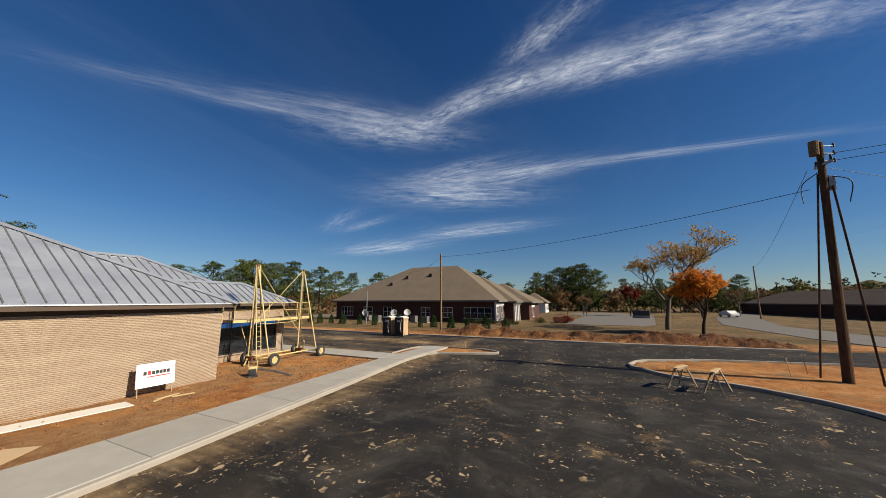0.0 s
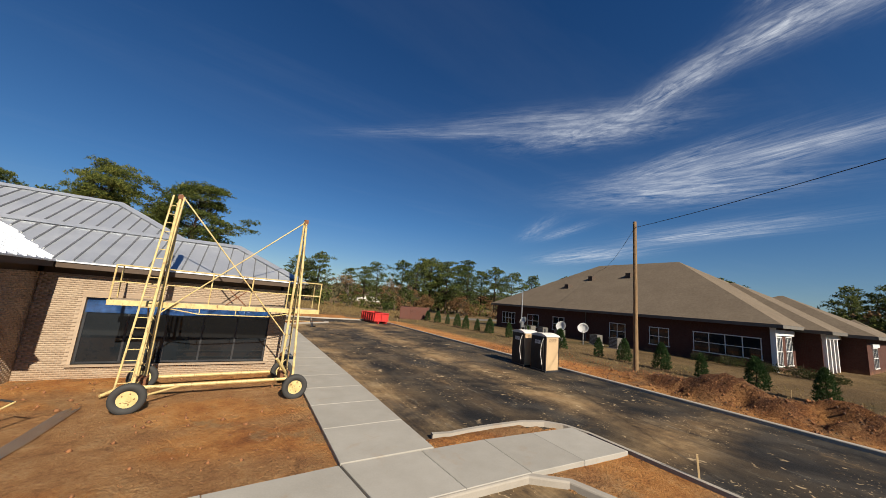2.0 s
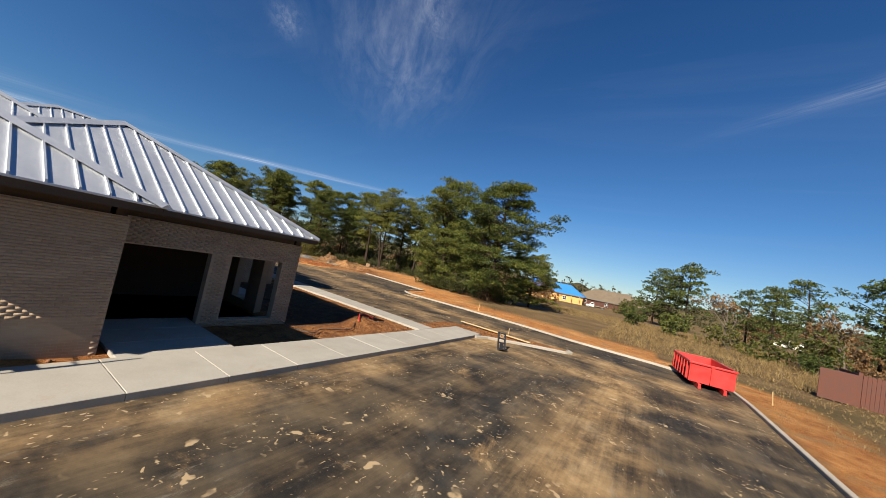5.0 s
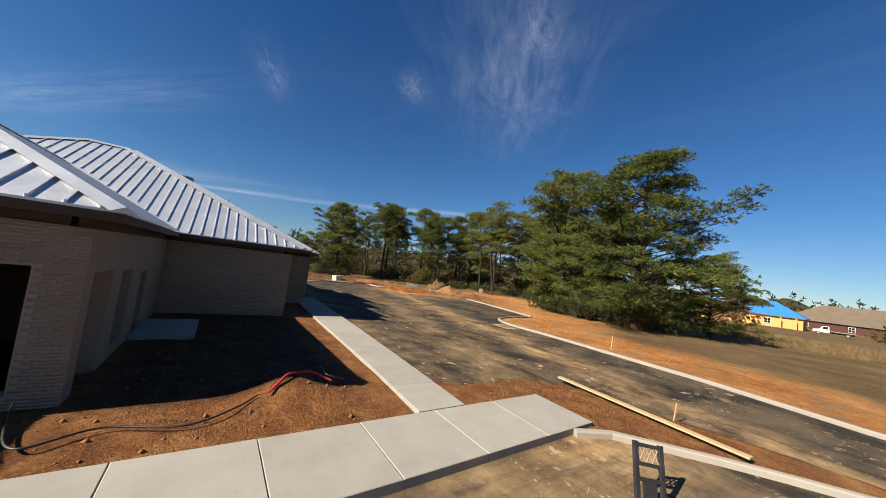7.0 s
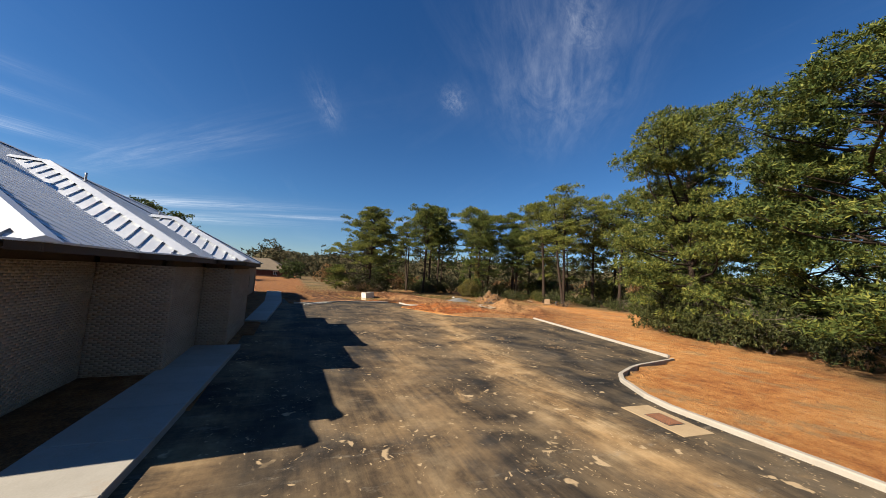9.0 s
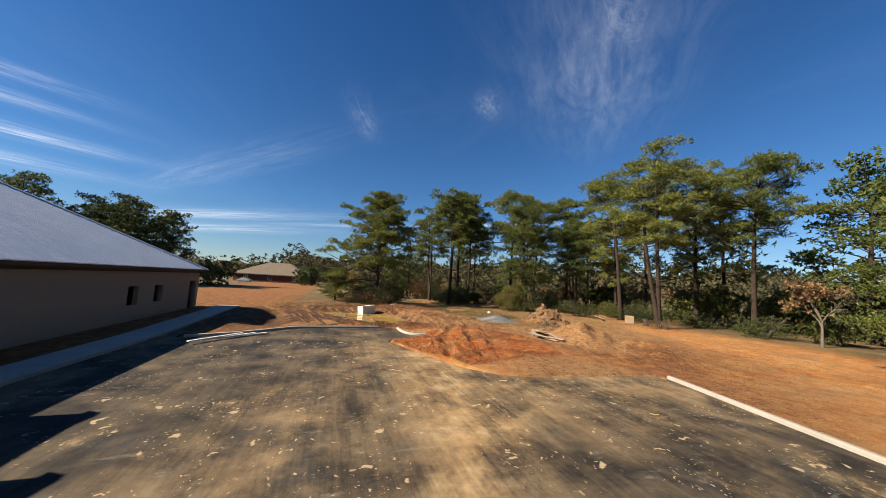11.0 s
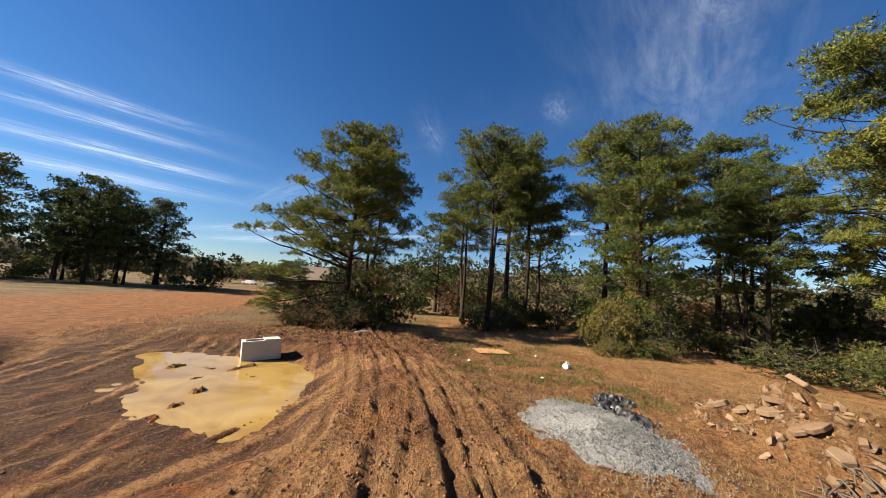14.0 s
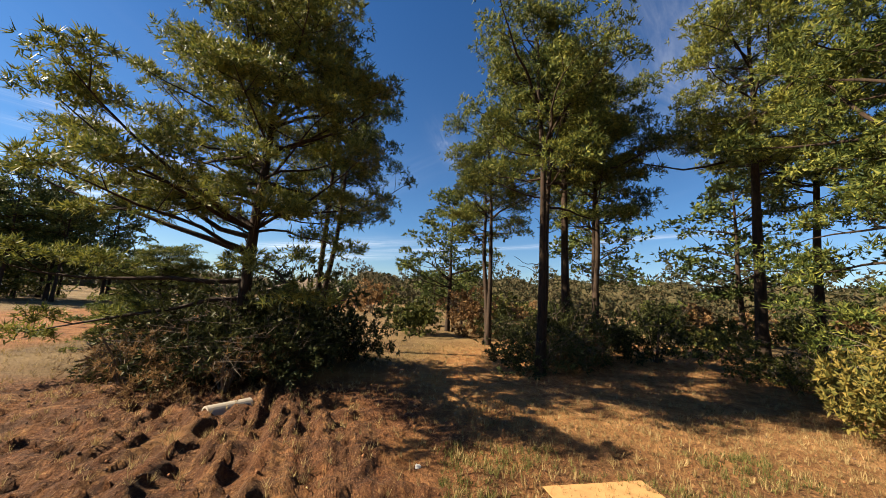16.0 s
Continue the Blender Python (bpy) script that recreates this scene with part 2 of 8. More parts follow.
    dust = M.mth("MINIMUM", M.mth("MAXIMUM", dust, M.mth("MULTIPLY", patch, M.rng(y, 0, 40, 0.45, 0.65))), 0.95)
    dustcol = M.ramp(M.noise(0.8, 7, 0.68), (0.30, (0.21, 0.122, 0.052)), (0.52, (0.33, 0.212, 0.100)), (0.72, (0.43, 0.312, 0.172)))
    col = M.mix(dust, base, dustcol)
    # pale scuffs, mud crumbs and thin scratches
    sc = M.rng(M.noise(1.0, 8, 0.8, M.map(M.pos, (2.6, 0.7, 1), (0, 0, 24))), 0.56, 0.68)
    col = M.mix(M.mth("MULTIPLY", sc, 0.42), col, (0.198, 0.1749, 0.1386))
    for sc_, lo, hi, th in ((1.1, 0.17, 0.10, 0.46), (2.6, 0.18, 0.09, 0.47), (6.0, 0.20, 0.10, 0.50)):
        warped = M.N.new("ShaderNodeVectorMath")
        warped.operation = "ADD"
        M.L.new(M.pos, warped.inputs[0])
        nz = M.N.new("ShaderNodeTexNoise")
        nz.inputs["Scale"].default_value = 2.5
        M.L.new(M.pos, nz.inputs["Vector"])
        M.L.new(nz.outputs["Color"], warped.inputs[1])
        spk = M.rng(M.voro(sc_, warped.outputs[0]), lo, hi)
        spk = M.mth("MULTIPLY", spk, M.rng(M.noise(0.55, 4), th - 0.03, th + 0.06))
        col = M.mix(M.mth("MULTIPLY", spk, 0.85), col, (0.36, 0.265, 0.155))
    M.color(col)
    M.rough(M.rng(dust, 0, 1, 0.80, 0.95))
    M.bump(M.mth("ADD", M.mth("MULTIPLY", grain, 0.5), M.mth("ADD", mid, fine)), 0.35, 0.02)
    return M.m


def mat_ground():
    """Clay near the works, churned soil, dry grass beyond: one sheet."""
    M = Mat("clay and grass", 0.95, spec=0.2)
    att = M.N.new("ShaderNodeAttribute")
    att.attribute_name = "zone"
    zr, zg, zb = M.xyz(att.outputs["Vector"])
    grit = M.noise(60, 3, 0.7)
    fine = M.noise(16, 6, 0.75)
    mid = M.noise(1.5, 8, 0.70, dist=0.4)
    big = M.noise(0.24, 6, 0.62)
    f = M.mth("ADD", M.mth("ADD", M.mth("MULTIPLY", mid, 0.42), M.mth("MULTIPLY", big, 0.38)), M.mth("MULTIPLY", fine, 0.20))
    clods = M.noise(5.5, 7, 0.72, dist=0.8)
    lumps = M.voro(6.5, M.map(M.pos, (1, 1, 1.6)))
    clay = M.ramp(f, (0.36, (0.17, 0.060, 0.017)), (0.45, (0.34, 0.128, 0.033)), (0.53, (0.46, 0.210, 0.062)), (0.66, (0.53, 0.32, 0.135)))
    clay = M.mix(M.rng(M.noise(0.5, 7, 0.7), 0.52, 0.62, 0.0, 0.75), clay, M.ramp(fine, (0.3, (0.198, 0.1122, 0.0495)), (0.7, (0.3432, 0.231, 0.1122))))
    clay = M.mix(M.rng(grit, 0.62, 0.72, 0.0, 0.5), clay, (0.3432, 0.2508, 0.1452))
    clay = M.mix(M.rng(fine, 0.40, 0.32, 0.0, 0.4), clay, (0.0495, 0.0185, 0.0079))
    soil = M.ramp(M.mth("ADD", M.mth("MULTIPLY", mid, 0.55), M.mth("MULTIPLY", fine, 0.45)),
                  (0.36, (0.042, 0.0152, 0.0066)), (0.48, (0.130, 0.0500, 0.0190)), (0.58, (0.240, 0.102, 0.0390)), (0.70, (0.365, 0.190, 0.0800)))
    gr = M.noise(11, 6, 0.8)
    grass = M.ramp(M.mth("ADD", M.mth("MULTIPLY", gr, 0.6), M.mth("MULTIPLY", big, 0.4)),
                   (0.36, (0.046, 0.0310, 0.0130)), (0.5, (0.130, 0.083, 0.036)), (0.64, (0.235, 0.160, 0.072)))
    green = M.rng(M.noise(0.09, 5, 0.65), 0.50, 0.66)
    grass = M.mix(M.mth("MULTIPLY", green, 0.5), grass, (0.0429, 0.0475, 0.0132))
    litter = M.ramp(M.mth("ADD", M.mth("MULTIPLY", gr, 0.5), M.mth("MULTIPLY", mid, 0.5)), (0.38, (0.082, 0.034, 0.0130)), (0.50, (0.25, 0.122, 0.046)), (0.62, (0.41, 0.24, 0.105)))
    col = M.mix(zr, grass, clay)
    col = M.mix(zg, col, soil)
    # browner, looser soil on the pad north of the entrance
    px, py, pz = M.xyz(M.pos)
    brown = M.mth("MULTIPLY", M.mth("MULTIPLY", M.rng(py, 24, 29), M.rng(py, 47, 45)), M.rng(px, 31, 27))
    loam = M.ramp(M.mth("ADD", M.mth("MULTIPLY", mid, 0.5), M.mth("MULTIPLY", fine, 0.5)),
                  (0.36, (0.055, 0.019, 0.0065)), (0.48, (0.165, 0.062, 0.0190)), (0.56, (0.275, 0.118, 0.0380)), (0.68, (0.37, 0.195, 0.0780)))
    col = M.mix(M.mth("MULTIPLY", brown, 0.85), col, loam)
    col = M.mix(zb, col, litter)
    at2 = M.N.new("ShaderNodeAttribute")
    at2.attribute_name = "heap"
    hr, hs, hd = M.xyz(at2.outputs["Vector"])
    red = M.ramp(f, (0.36, (0.105, 0.024, 0.0070)), (0.45, (0.255, 0.064, 0.0130)), (0.53, (0.375, 0.110, 0.0215)), (0.66, (0.450, 0.175, 0.0460)))
    # crevice shade painted into the red clay
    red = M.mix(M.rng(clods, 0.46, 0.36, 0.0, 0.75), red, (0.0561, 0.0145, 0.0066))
    sand = M.ramp(M.mth("ADD", M.mth("MULTIPLY", mid, 0.6), M.mth("MULTIPLY", fine, 0.4)), (0.35, (0.175, 0.082, 0.033)), (0.5, (0.32, 0.165, 0.066)), (0.66, (0.43, 0.265, 0.125)))
    # damp soil; also darkens ground that lies in the building's shade
    damp_and_shade = M.ramp(M.mth("ADD", M.mth("MULTIPLY", mid, 0.5), M.mth("MULTIPLY", fine, 0.5)), (0.38, (0.0198, 0.0092, 0.0053)), (0.5, (0.0495, 0.0238, 0.0119)), (0.64, (0.1056, 0.0561, 0.0277)))
    col = M.mix(M.mth("MULTIPLY", hr, M.rng(M.noise(0.75, 5, 0.62, dist=0.7), 0.43, 0.55, 0.22, 1.0)), col, red)
    col = M.mix(hs, col, sand)
    col = M.mix(hd, col, damp_and_shade)
    # tyre tracks pressed into the soft soil: long streaks the way the wheels went, some with tread bars
    x, y, z = M.xyz(M.pos)
    t = M.mth("ADD", x, 35.0)
    ry = M.mth("ADD", M.mth("SUBTRACT", y, 62.7), M.mth("MULTIPLY", M.mth("MULTIPLY", t, t), 0.012))

    def streaks(u, v, su, sv, seed):
        c = M.N.new("ShaderNodeCombineXYZ")
        M.put(c.inputs[0], M.mth("MULTIPLY", u, su))
        M.put(c.inputs[1], M.mth("MULTIPLY", v, sv))
        c.inputs[2].default_value = seed
        return M.noise(1.0, 5, 0.62, c.outputs[0], 0.35)

    along = M.mth("SUBTRACT", M.mth("MULTIPLY", y, 0.43), M.mth("MULTIPLY", x, 0.90))
    over = M.mth("ADD", M.mth("MULTIPLY", x, 0.43), M.mth("MULTIPLY", y, 0.90))
    lane = M.mth("MULTIPLY", M.rng(M.mth("ABSOLUTE", ry), 5.0, 3.6), M.mth("MULTIPLY", M.rng(x, -26, -30), M.rng(x, -54, -50)))
    wide, thin = streaks(x, ry, 0.30, 3.0, 1.0), streaks(x, ry, 0.9, 7.0, 4.0)
    other = M.mth("MULTIPLY", streaks(along, over, 0.45, 2.6, 7.0), 1.0)
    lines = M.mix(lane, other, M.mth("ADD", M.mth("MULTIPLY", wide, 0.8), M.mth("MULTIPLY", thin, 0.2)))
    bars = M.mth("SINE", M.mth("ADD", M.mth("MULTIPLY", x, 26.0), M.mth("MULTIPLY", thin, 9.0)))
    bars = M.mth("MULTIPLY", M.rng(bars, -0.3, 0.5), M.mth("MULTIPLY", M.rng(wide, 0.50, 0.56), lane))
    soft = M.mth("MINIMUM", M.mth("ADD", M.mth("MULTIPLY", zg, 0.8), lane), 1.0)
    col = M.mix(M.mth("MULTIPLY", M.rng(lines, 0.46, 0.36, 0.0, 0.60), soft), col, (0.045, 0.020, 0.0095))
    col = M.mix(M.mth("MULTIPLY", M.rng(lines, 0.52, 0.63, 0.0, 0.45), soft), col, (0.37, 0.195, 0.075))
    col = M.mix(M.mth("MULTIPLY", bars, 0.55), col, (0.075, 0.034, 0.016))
    # shade in the cracks between clods, painted into the colour wherever the ground is bare
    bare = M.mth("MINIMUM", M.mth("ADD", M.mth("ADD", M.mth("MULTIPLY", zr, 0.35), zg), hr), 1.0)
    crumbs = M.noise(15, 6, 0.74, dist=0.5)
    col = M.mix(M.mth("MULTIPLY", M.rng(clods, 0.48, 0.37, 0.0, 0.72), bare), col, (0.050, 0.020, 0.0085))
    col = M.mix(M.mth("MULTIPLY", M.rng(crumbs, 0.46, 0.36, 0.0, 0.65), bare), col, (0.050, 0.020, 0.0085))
    col = M.mix(M.mth("MULTIPLY", M.rng(crumbs, 0.55, 0.66, 0.0, 0.50), bare), col, (0.43, 0.25, 0.115))
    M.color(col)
    h = M.mth("ADD", M.mth("MULTIPLY", grit, 0.25), M.mth("ADD", M.mth("MULTIPLY", fine, 0.6), mid))
    h = M.mth("ADD", h, M.mth("MULTIPLY", M.mth("SUBTRACT", M.mth("MULTIPLY", clods, 1.5), M.mth("MULTIPLY", lumps, 0.5)), bare))
    h = M.mth("ADD", h, M.mth("MULTIPLY", M.mth("ADD", M.mth("MULTIPLY", lines, 1.2), M.mth("MULTIPLY", bars, 0.30)), soft))
    h = M.mth("ADD", h, M.mth("MULTIPLY", M.mth("MULTIPLY", crumbs, 0.7), bare))
    M.bump(h, 1.0, 0.15)
    return M.m


def mat_concrete(name, a, b, joint=0.0):
    M = Mat(name, 0.88, spec=0.3)
    f = M.mth("ADD", M.mth("MULTIPLY", M.noise(1.3, 6, 0.65), 0.55), M.mth("MULTIPLY", M.noise(30, 3), 0.3))
    f = M.mth("ADD", f, M.mth("MULTIPLY", M.rand(), 0.18))
    col = M.ramp(f, (0.32, a), (0.72, b))
    st = M.rng(M.noise(0.9, 6, 0.7, dist=0.5), 0.56, 0.74)
    col = M.mix(M.mth("MULTIPLY", st, 0.4), col, (0.2376, 0.1452, 0.0726))
    M.color(col)
    M.bump(M.noise(60, 3), 0.15, 0.01)
    return M.m


def mat_brick(name, cols, mortar, sx=0.203, sz=0.0677, shallow=True):
    """Running bond; the courses follow the height, the run follows whichever way the wall faces."""
    M = Mat(name, 0.9, spec=0.25)
    x, y, z = M.xyz(M.pos)
    nx, ny, nz = M.xyz(M.geo.outputs["Normal"])
    run = M.mix(M.mth("GREATER_THAN", M.mth("ABSOLUTE", nx), 0.5), x, y)
    comb = M.N.new("ShaderNodeCombineXYZ")
    M.put(comb.inputs[0], run)
    M.put(comb.inputs[1], z)
    br = M.N.new("ShaderNodeTexBrick")
    M.L.new(comb.outputs[0], br.inputs["Vector"])
    br.inputs["Scale"].default_value = 1.0
    br.inputs["Brick Width"].default_value = sx
    br.inputs["Row Height"].default_value = sz
    br.inputs["Mortar Size"].default_value = 0.006
    br.inputs["Mortar Smooth"].default_value = 0.2
    br.inputs["Bias"].default_value = 0.0
    br.inputs["Color1"].default_value = (*cols[0], 1)
    br.inputs["Color2"].default_value = (*cols[1], 1)
    br.inputs["Mortar"].default_value = (*mortar, 1)
    col = M.mix(M.mth("MULTIPLY", M.noise(2.2, 5, 0.6), 0.55), br.outputs["Color"], cols[2])
    dirt = M.rng(M.mth("ADD", z, M.mth("MULTIPLY", M.noise(1.1, 5), 1.4)), 1.15, 0.45)
    col = M.mix(M.mth("MULTIPLY", dirt, 0.55), col, (0.264, 0.1452, 0.066))
    M.color(col)
    h = M.mth("ADD", M.mth("MULTIPLY", br.outputs["Fac"], -1.0), M.mth("MULTIPLY", M.noise(40, 3), 0.3))
    M.bump(h, 0.6, 0.012)
    return M.m


def mat_brick_piece(name, cols):
    """Single bricks, told apart by island and by object."""
    M = Mat(name, 0.9, spec=0.25)
    r = M.mth("FRACT", M.mth("ADD", M.geo.outputs["Random Per Island"], M.rand()))
    col = M.ramp(r, (0.0, cols[0]), (0.5, cols[1]), (1.0, cols[2]))
    x, y, z = M.xyz(M.pos)
    col = M.mix(M.rng(M.noise(35, 4), 0.35, 0.7, 0.0, 0.35), col, cols[2])
    smear = M.rng(M.noise(1.0, 6, 0.65, M.map(M.pos, (0.45, 0.45, 2.4))), 0.44, 0.64)
    col = M.mix(M.mth("MULTIPLY", smear, 0.55), col, (0.375, 0.295, 0.205))
    dirt = M.rng(M.mth("ADD", z, M.mth("MULTIPLY", M.noise(1.1, 5), 1.4)), 1.15, 0.45)
    col = M.mix(M.mth("MULTIPLY", dirt, 0.55), col, (0.264, 0.1452, 0.066))
    M.color(col)
    M.bump(M.noise(70, 3), 0.3, 0.008)
    return M.m


def mat_roof_metal():
    M = Mat("galvalume roof", 0.5, 0.88)
    f = M.mth("ADD", M.mth("MULTIPLY", M.noise(0.8, 5), 0.5), M.mth("MULTIPLY", M.noise(9, 4, 0.7), 0.5))
    M.color(M.ramp(f, (0.3, (0.5848, 0.6106, 0.6364)), (0.7, (0.6622, 0.6794, 0.6966))))
    M.rough(M.rng(f, 0.3, 0.7, 0.50, 0.58))
    M.bump(M.noise(1.2, 2), 0.03, 0.02)
    return M.m


def mat_shingle(name, a, b):
    M = Mat(name, 0.9, spec=0.2)
    x, y, z = M.xyz(M.pos)
    rows = M.mth("FRACT", M.mth("MULTIPLY", z, 12.0))
    f = M.mth("ADD", M.mth("MULTIPLY", M.noise(4, 5, 0.7), 0.6), M.mth("MULTIPLY", M.noise(0.4, 4), 0.4))
    col = M.ramp(f, (0.3, a), (0.7, b))
    col = M.mix(M.rng(rows, 0.0, 0.18, 0.4, 0.0), col, tuple(c * 0.5 for c in a))
    M.color(col)
    M.bump(rows, 0.5, 0.02)
    return M.m


def mat_leaf(name, a, b, c, rough=0.55, trans=0.25):
    """Foliage: hue by clump, a little light through the blade."""
    M = Mat(name, rough, spec=0.08)
    isl = M.geo.outputs["Random Per Island"]
    f = M.mth("ADD", M.mth("MULTIPLY", isl, 0.5), M.mth("MULTIPLY", M.noise(0.55, 3), 0.6))
    f = M.mth("ADD", f, M.mth("MULTIPLY", M.mth("SUBTRACT", M.rand(), 0.5), 0.25))
    col = M.ramp(f, (0.25, a), (0.52, b), (0.8, c))
    M.color(col)
    tr = M.N.new("ShaderNodeBsdfTranslucent")
    M.L.new(col, tr.inputs["Color"])
    mx = M.N.new("ShaderNodeMixShader")
    mx.inputs[0].default_value = trans
    M.L.new(M.b.outputs[0], mx.inputs[1])
    M.L.new(tr.outputs[0], mx.inputs[2])
    M.L.new(mx.outputs[0], M.N["Material Output"].inputs["Surface"])
    return M.m


def mat_bark(name, a, b):
    M = Mat(name, 0.95, spec=0.2)
    f = M.noise(1.0, 6, 0.7, M.map(M.pos, (9, 9, 2.2)))
    M.color(M.ramp(f, (0.3, a), (0.7, b)))
    M.bump(f, 0.8, 0.04)
    return M.m


def mat_glass(name, tint=(0.008, 0.010, 0.012), rough=0.04):
    M = Mat(name, rough, spec=0.5)
    M.color(M.ramp(M.noise(0.8, 3), (0.3, tint), (0.7, tuple(t * 1.6 for t in tint))))
    M.b.inputs["Coat Weight"].default_value = 0.0
    return M.m


ASPHALT, GROUND = mat_asphalt(), mat_ground()
CONCRETE = mat_concrete("new concrete", (0.2376, 0.2211, 0.1881), (0.3168, 0.297, 0.2574))
KERB = mat_concrete("kerb concrete", (0.2376, 0.2112, 0.1716), (0.33, 0.297, 0.2508))
APRON = mat_concrete("dusty apron concrete", (0.235, 0.165, 0.090), (0.36, 0.27, 0.160))
OLD_PAVE = mat_concrete("old pavement", (0.0858, 0.0792, 0.0693), (0.1386, 0.1287, 0.1122))
TAN = [(0.297, 0.2211, 0.1518), (0.3135, 0.2363, 0.165), (0.2772, 0.2033, 0.1386)]
BRICK = mat_brick("tan brick wall", TAN, (0.264, 0.2211, 0.165))
BRICK_PIECE = mat_brick_piece("tan brick", TAN)
DARK_BRICK = mat_brick("dark red brick", [(0.066, 0.0231, 0.0165), (0.0924, 0.033, 0.0231), (0.0462, 0.0198, 0.0145)], (0.0924, 0.0726, 0.0594))
ROOF = mat_roof_metal()
# darker metal that paints in the shaded sides of the south seams
SHADED_SEAM = simple("shade-toned seam metal", (0.2244, 0.231, 0.2376), 0.55, 0.7, var=0.12)
SHINGLE = mat_shingle("brown shingle", (0.099, 0.0759, 0.0528), (0.1584, 0.1254, 0.0891))
SHINGLE_DARK = mat_shingle("dark shingle", (0.0594, 0.0429, 0.033), (0.099, 0.0726, 0.0561))
WHITE = simple("white paint", (0.6084, 0.6006, 0.5772), 0.5, var=0.06)
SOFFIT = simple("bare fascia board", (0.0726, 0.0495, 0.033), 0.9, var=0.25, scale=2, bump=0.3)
def mat_worn_yellow():
    M = Mat("worn yellow paint", 0.6)
    base = M.ramp(M.noise(5, 5, 0.7), (0.3, (0.40, 0.29, 0.105)), (0.7, (0.55, 0.44, 0.20)))
    rust = M.rng(M.noise(1.0, 8, 0.75, M.map(M.pos, (9, 9, 1.6))), 0.54, 0.64)
    M.color(M.mix(M.mth("MULTIPLY", rust, 0.85), base, M.ramp(M.noise(30, 4), (0.3, (0.1056, 0.0396, 0.0165)), (0.7, (0.2244, 0.1056, 0.0462)))))
    M.bump(M.noise(40, 3), 0.15, 0.005)
    return M.m


YELLOW = mat_worn_yellow()
MORTAR = simple("tan mortar", (0.325, 0.248, 0.172), 0.95, var=0.2, scale=4, bump=0.3)
RUST = simple("rusty steel", (0.1452, 0.0594, 0.0264), 0.9, var=0.4, scale=9, bump=0.4)
RUBBER = simple("tyre rubber", (0.03, 0.029, 0.027), 0.85, var=0.3, scale=6)
BLACK = simple("black plastic", (0.02, 0.02, 0.022), 0.5, var=0.3)
RED = simple("red paint", (0.4092, 0.0231, 0.0198), 0.45, var=0.15, scale=2)
POTTY_TAN = simple("tan plastic", (0.4092, 0.2904, 0.165), 0.5, var=0.08)
POTTY_BROWN = simple("brown plastic", (0.0231, 0.0165, 0.0132), 0.55, var=0.2)
ROOF_WHITE = simple("milky plastic", (0.5616, 0.5304, 0.468), 0.5, var=0.06)
LUMBER = simple("new lumber", (0.4092, 0.2904, 0.1452), 0.8, var=0.15, scale=4, bump=0.2)
OLD_LUMBER = simple("weathered lumber", (0.255, 0.195, 0.130), 0.9, var=0.25, scale=4, bump=0.3)
PLYWOOD = simple("tan plywood", (0.36, 0.19, 0.070), 0.85, var=0.2, scale=3, bump=0.15)
POLE_WOOD = mat_bark("pole wood", (0.0396, 0.0231, 0.0132), (0.099, 0.0594, 0.033))
POLE_PALE = mat_bark("pale pole wood", (0.132, 0.0792, 0.0396), (0.2376, 0.1584, 0.0858))
STEEL = simple("galvanised steel", (0.297, 0.3036, 0.3102), 0.45, 0.8, var=0.15)
GLASS = mat_glass("dark window glass")
TARP = simple("blue sheeting", (0.030, 0.165, 0.47), 0.45, var=0.2, scale=2, bump=0.3)
FILM = simple("blue film", (0.0079, 0.0396, 0.132), 0.16, var=0.7, scale=5, bump=1.0)
CABLE = simple("cable", (0.015, 0.015, 0.015), 0.6)
PINE = mat_leaf("pine needles", (0.024, 0.040, 0.012), (0.075, 0.096, 0.024), (0.20, 0.195, 0.042), 0.5, 0.24)
PINE_FAR = mat_leaf("far pine needles", (0.022, 0.036, 0.012), (0.058, 0.078, 0.022), (0.13, 0.14, 0.036), 0.55, 0.18)
WOODS = mat_leaf("distant woods", (0.018, 0.022, 0.011), (0.036, 0.038, 0.018), (0.070, 0.056, 0.028), 0.7, 0.10)
GOLD_LEAF = mat_leaf("golden brown leaves", (0.20, 0.11, 0.03), (0.38, 0.22, 0.06), (0.50, 0.33, 0.11), 0.55, 0.4)
SHRUB = mat_leaf("shrub leaves", (0.025, 0.035, 0.010), (0.06, 0.07, 0.02), (0.15, 0.14, 0.04))
BRUSH = mat_leaf("dark brush leaves", (0.014, 0.020, 0.008), (0.036, 0.044, 0.016), (0.085, 0.088, 0.030), 0.55, 0.15)
SHRUB_YEL = mat_leaf("yellowing leaves", (0.038, 0.048, 0.014), (0.088, 0.088, 0.024), (0.20, 0.15, 0.040))
ORANGE = mat_leaf("orange leaves", (0.38, 0.11, 0.018), (0.60, 0.23, 0.034), (0.72, 0.38, 0.07), 0.55, 0.4)
BROWN_LEAF = mat_leaf("brown leaves", (0.09, 0.05, 0.025), (0.17, 0.10, 0.045), (0.27, 0.17, 0.08))
RED_LEAF = mat_leaf("red leaves", (0.09, 0.012, 0.010), (0.19, 0.03, 0.022), (0.28, 0.07, 0.03))
EVERGREEN = mat_leaf("evergreen sprays", (0.015, 0.035, 0.012), (0.03, 0.06, 0.02), (0.06, 0.09, 0.03))
OLIVE_GRASS = mat_leaf("olive grass", (0.045, 0.050, 0.014), (0.095, 0.098, 0.030), (0.19, 0.165, 0.06))
STRAW = mat_leaf("dry grass", (0.104, 0.068, 0.028), (0.208, 0.144, 0.064), (0.336, 0.248, 0.12))
BARK = mat_bark("pine bark", (0.014, 0.010, 0.007), (0.048, 0.031, 0.021))
TWIG = mat_bark("grey twigs", (0.0594, 0.0462, 0.0363), (0.1452, 0.1188, 0.0924))

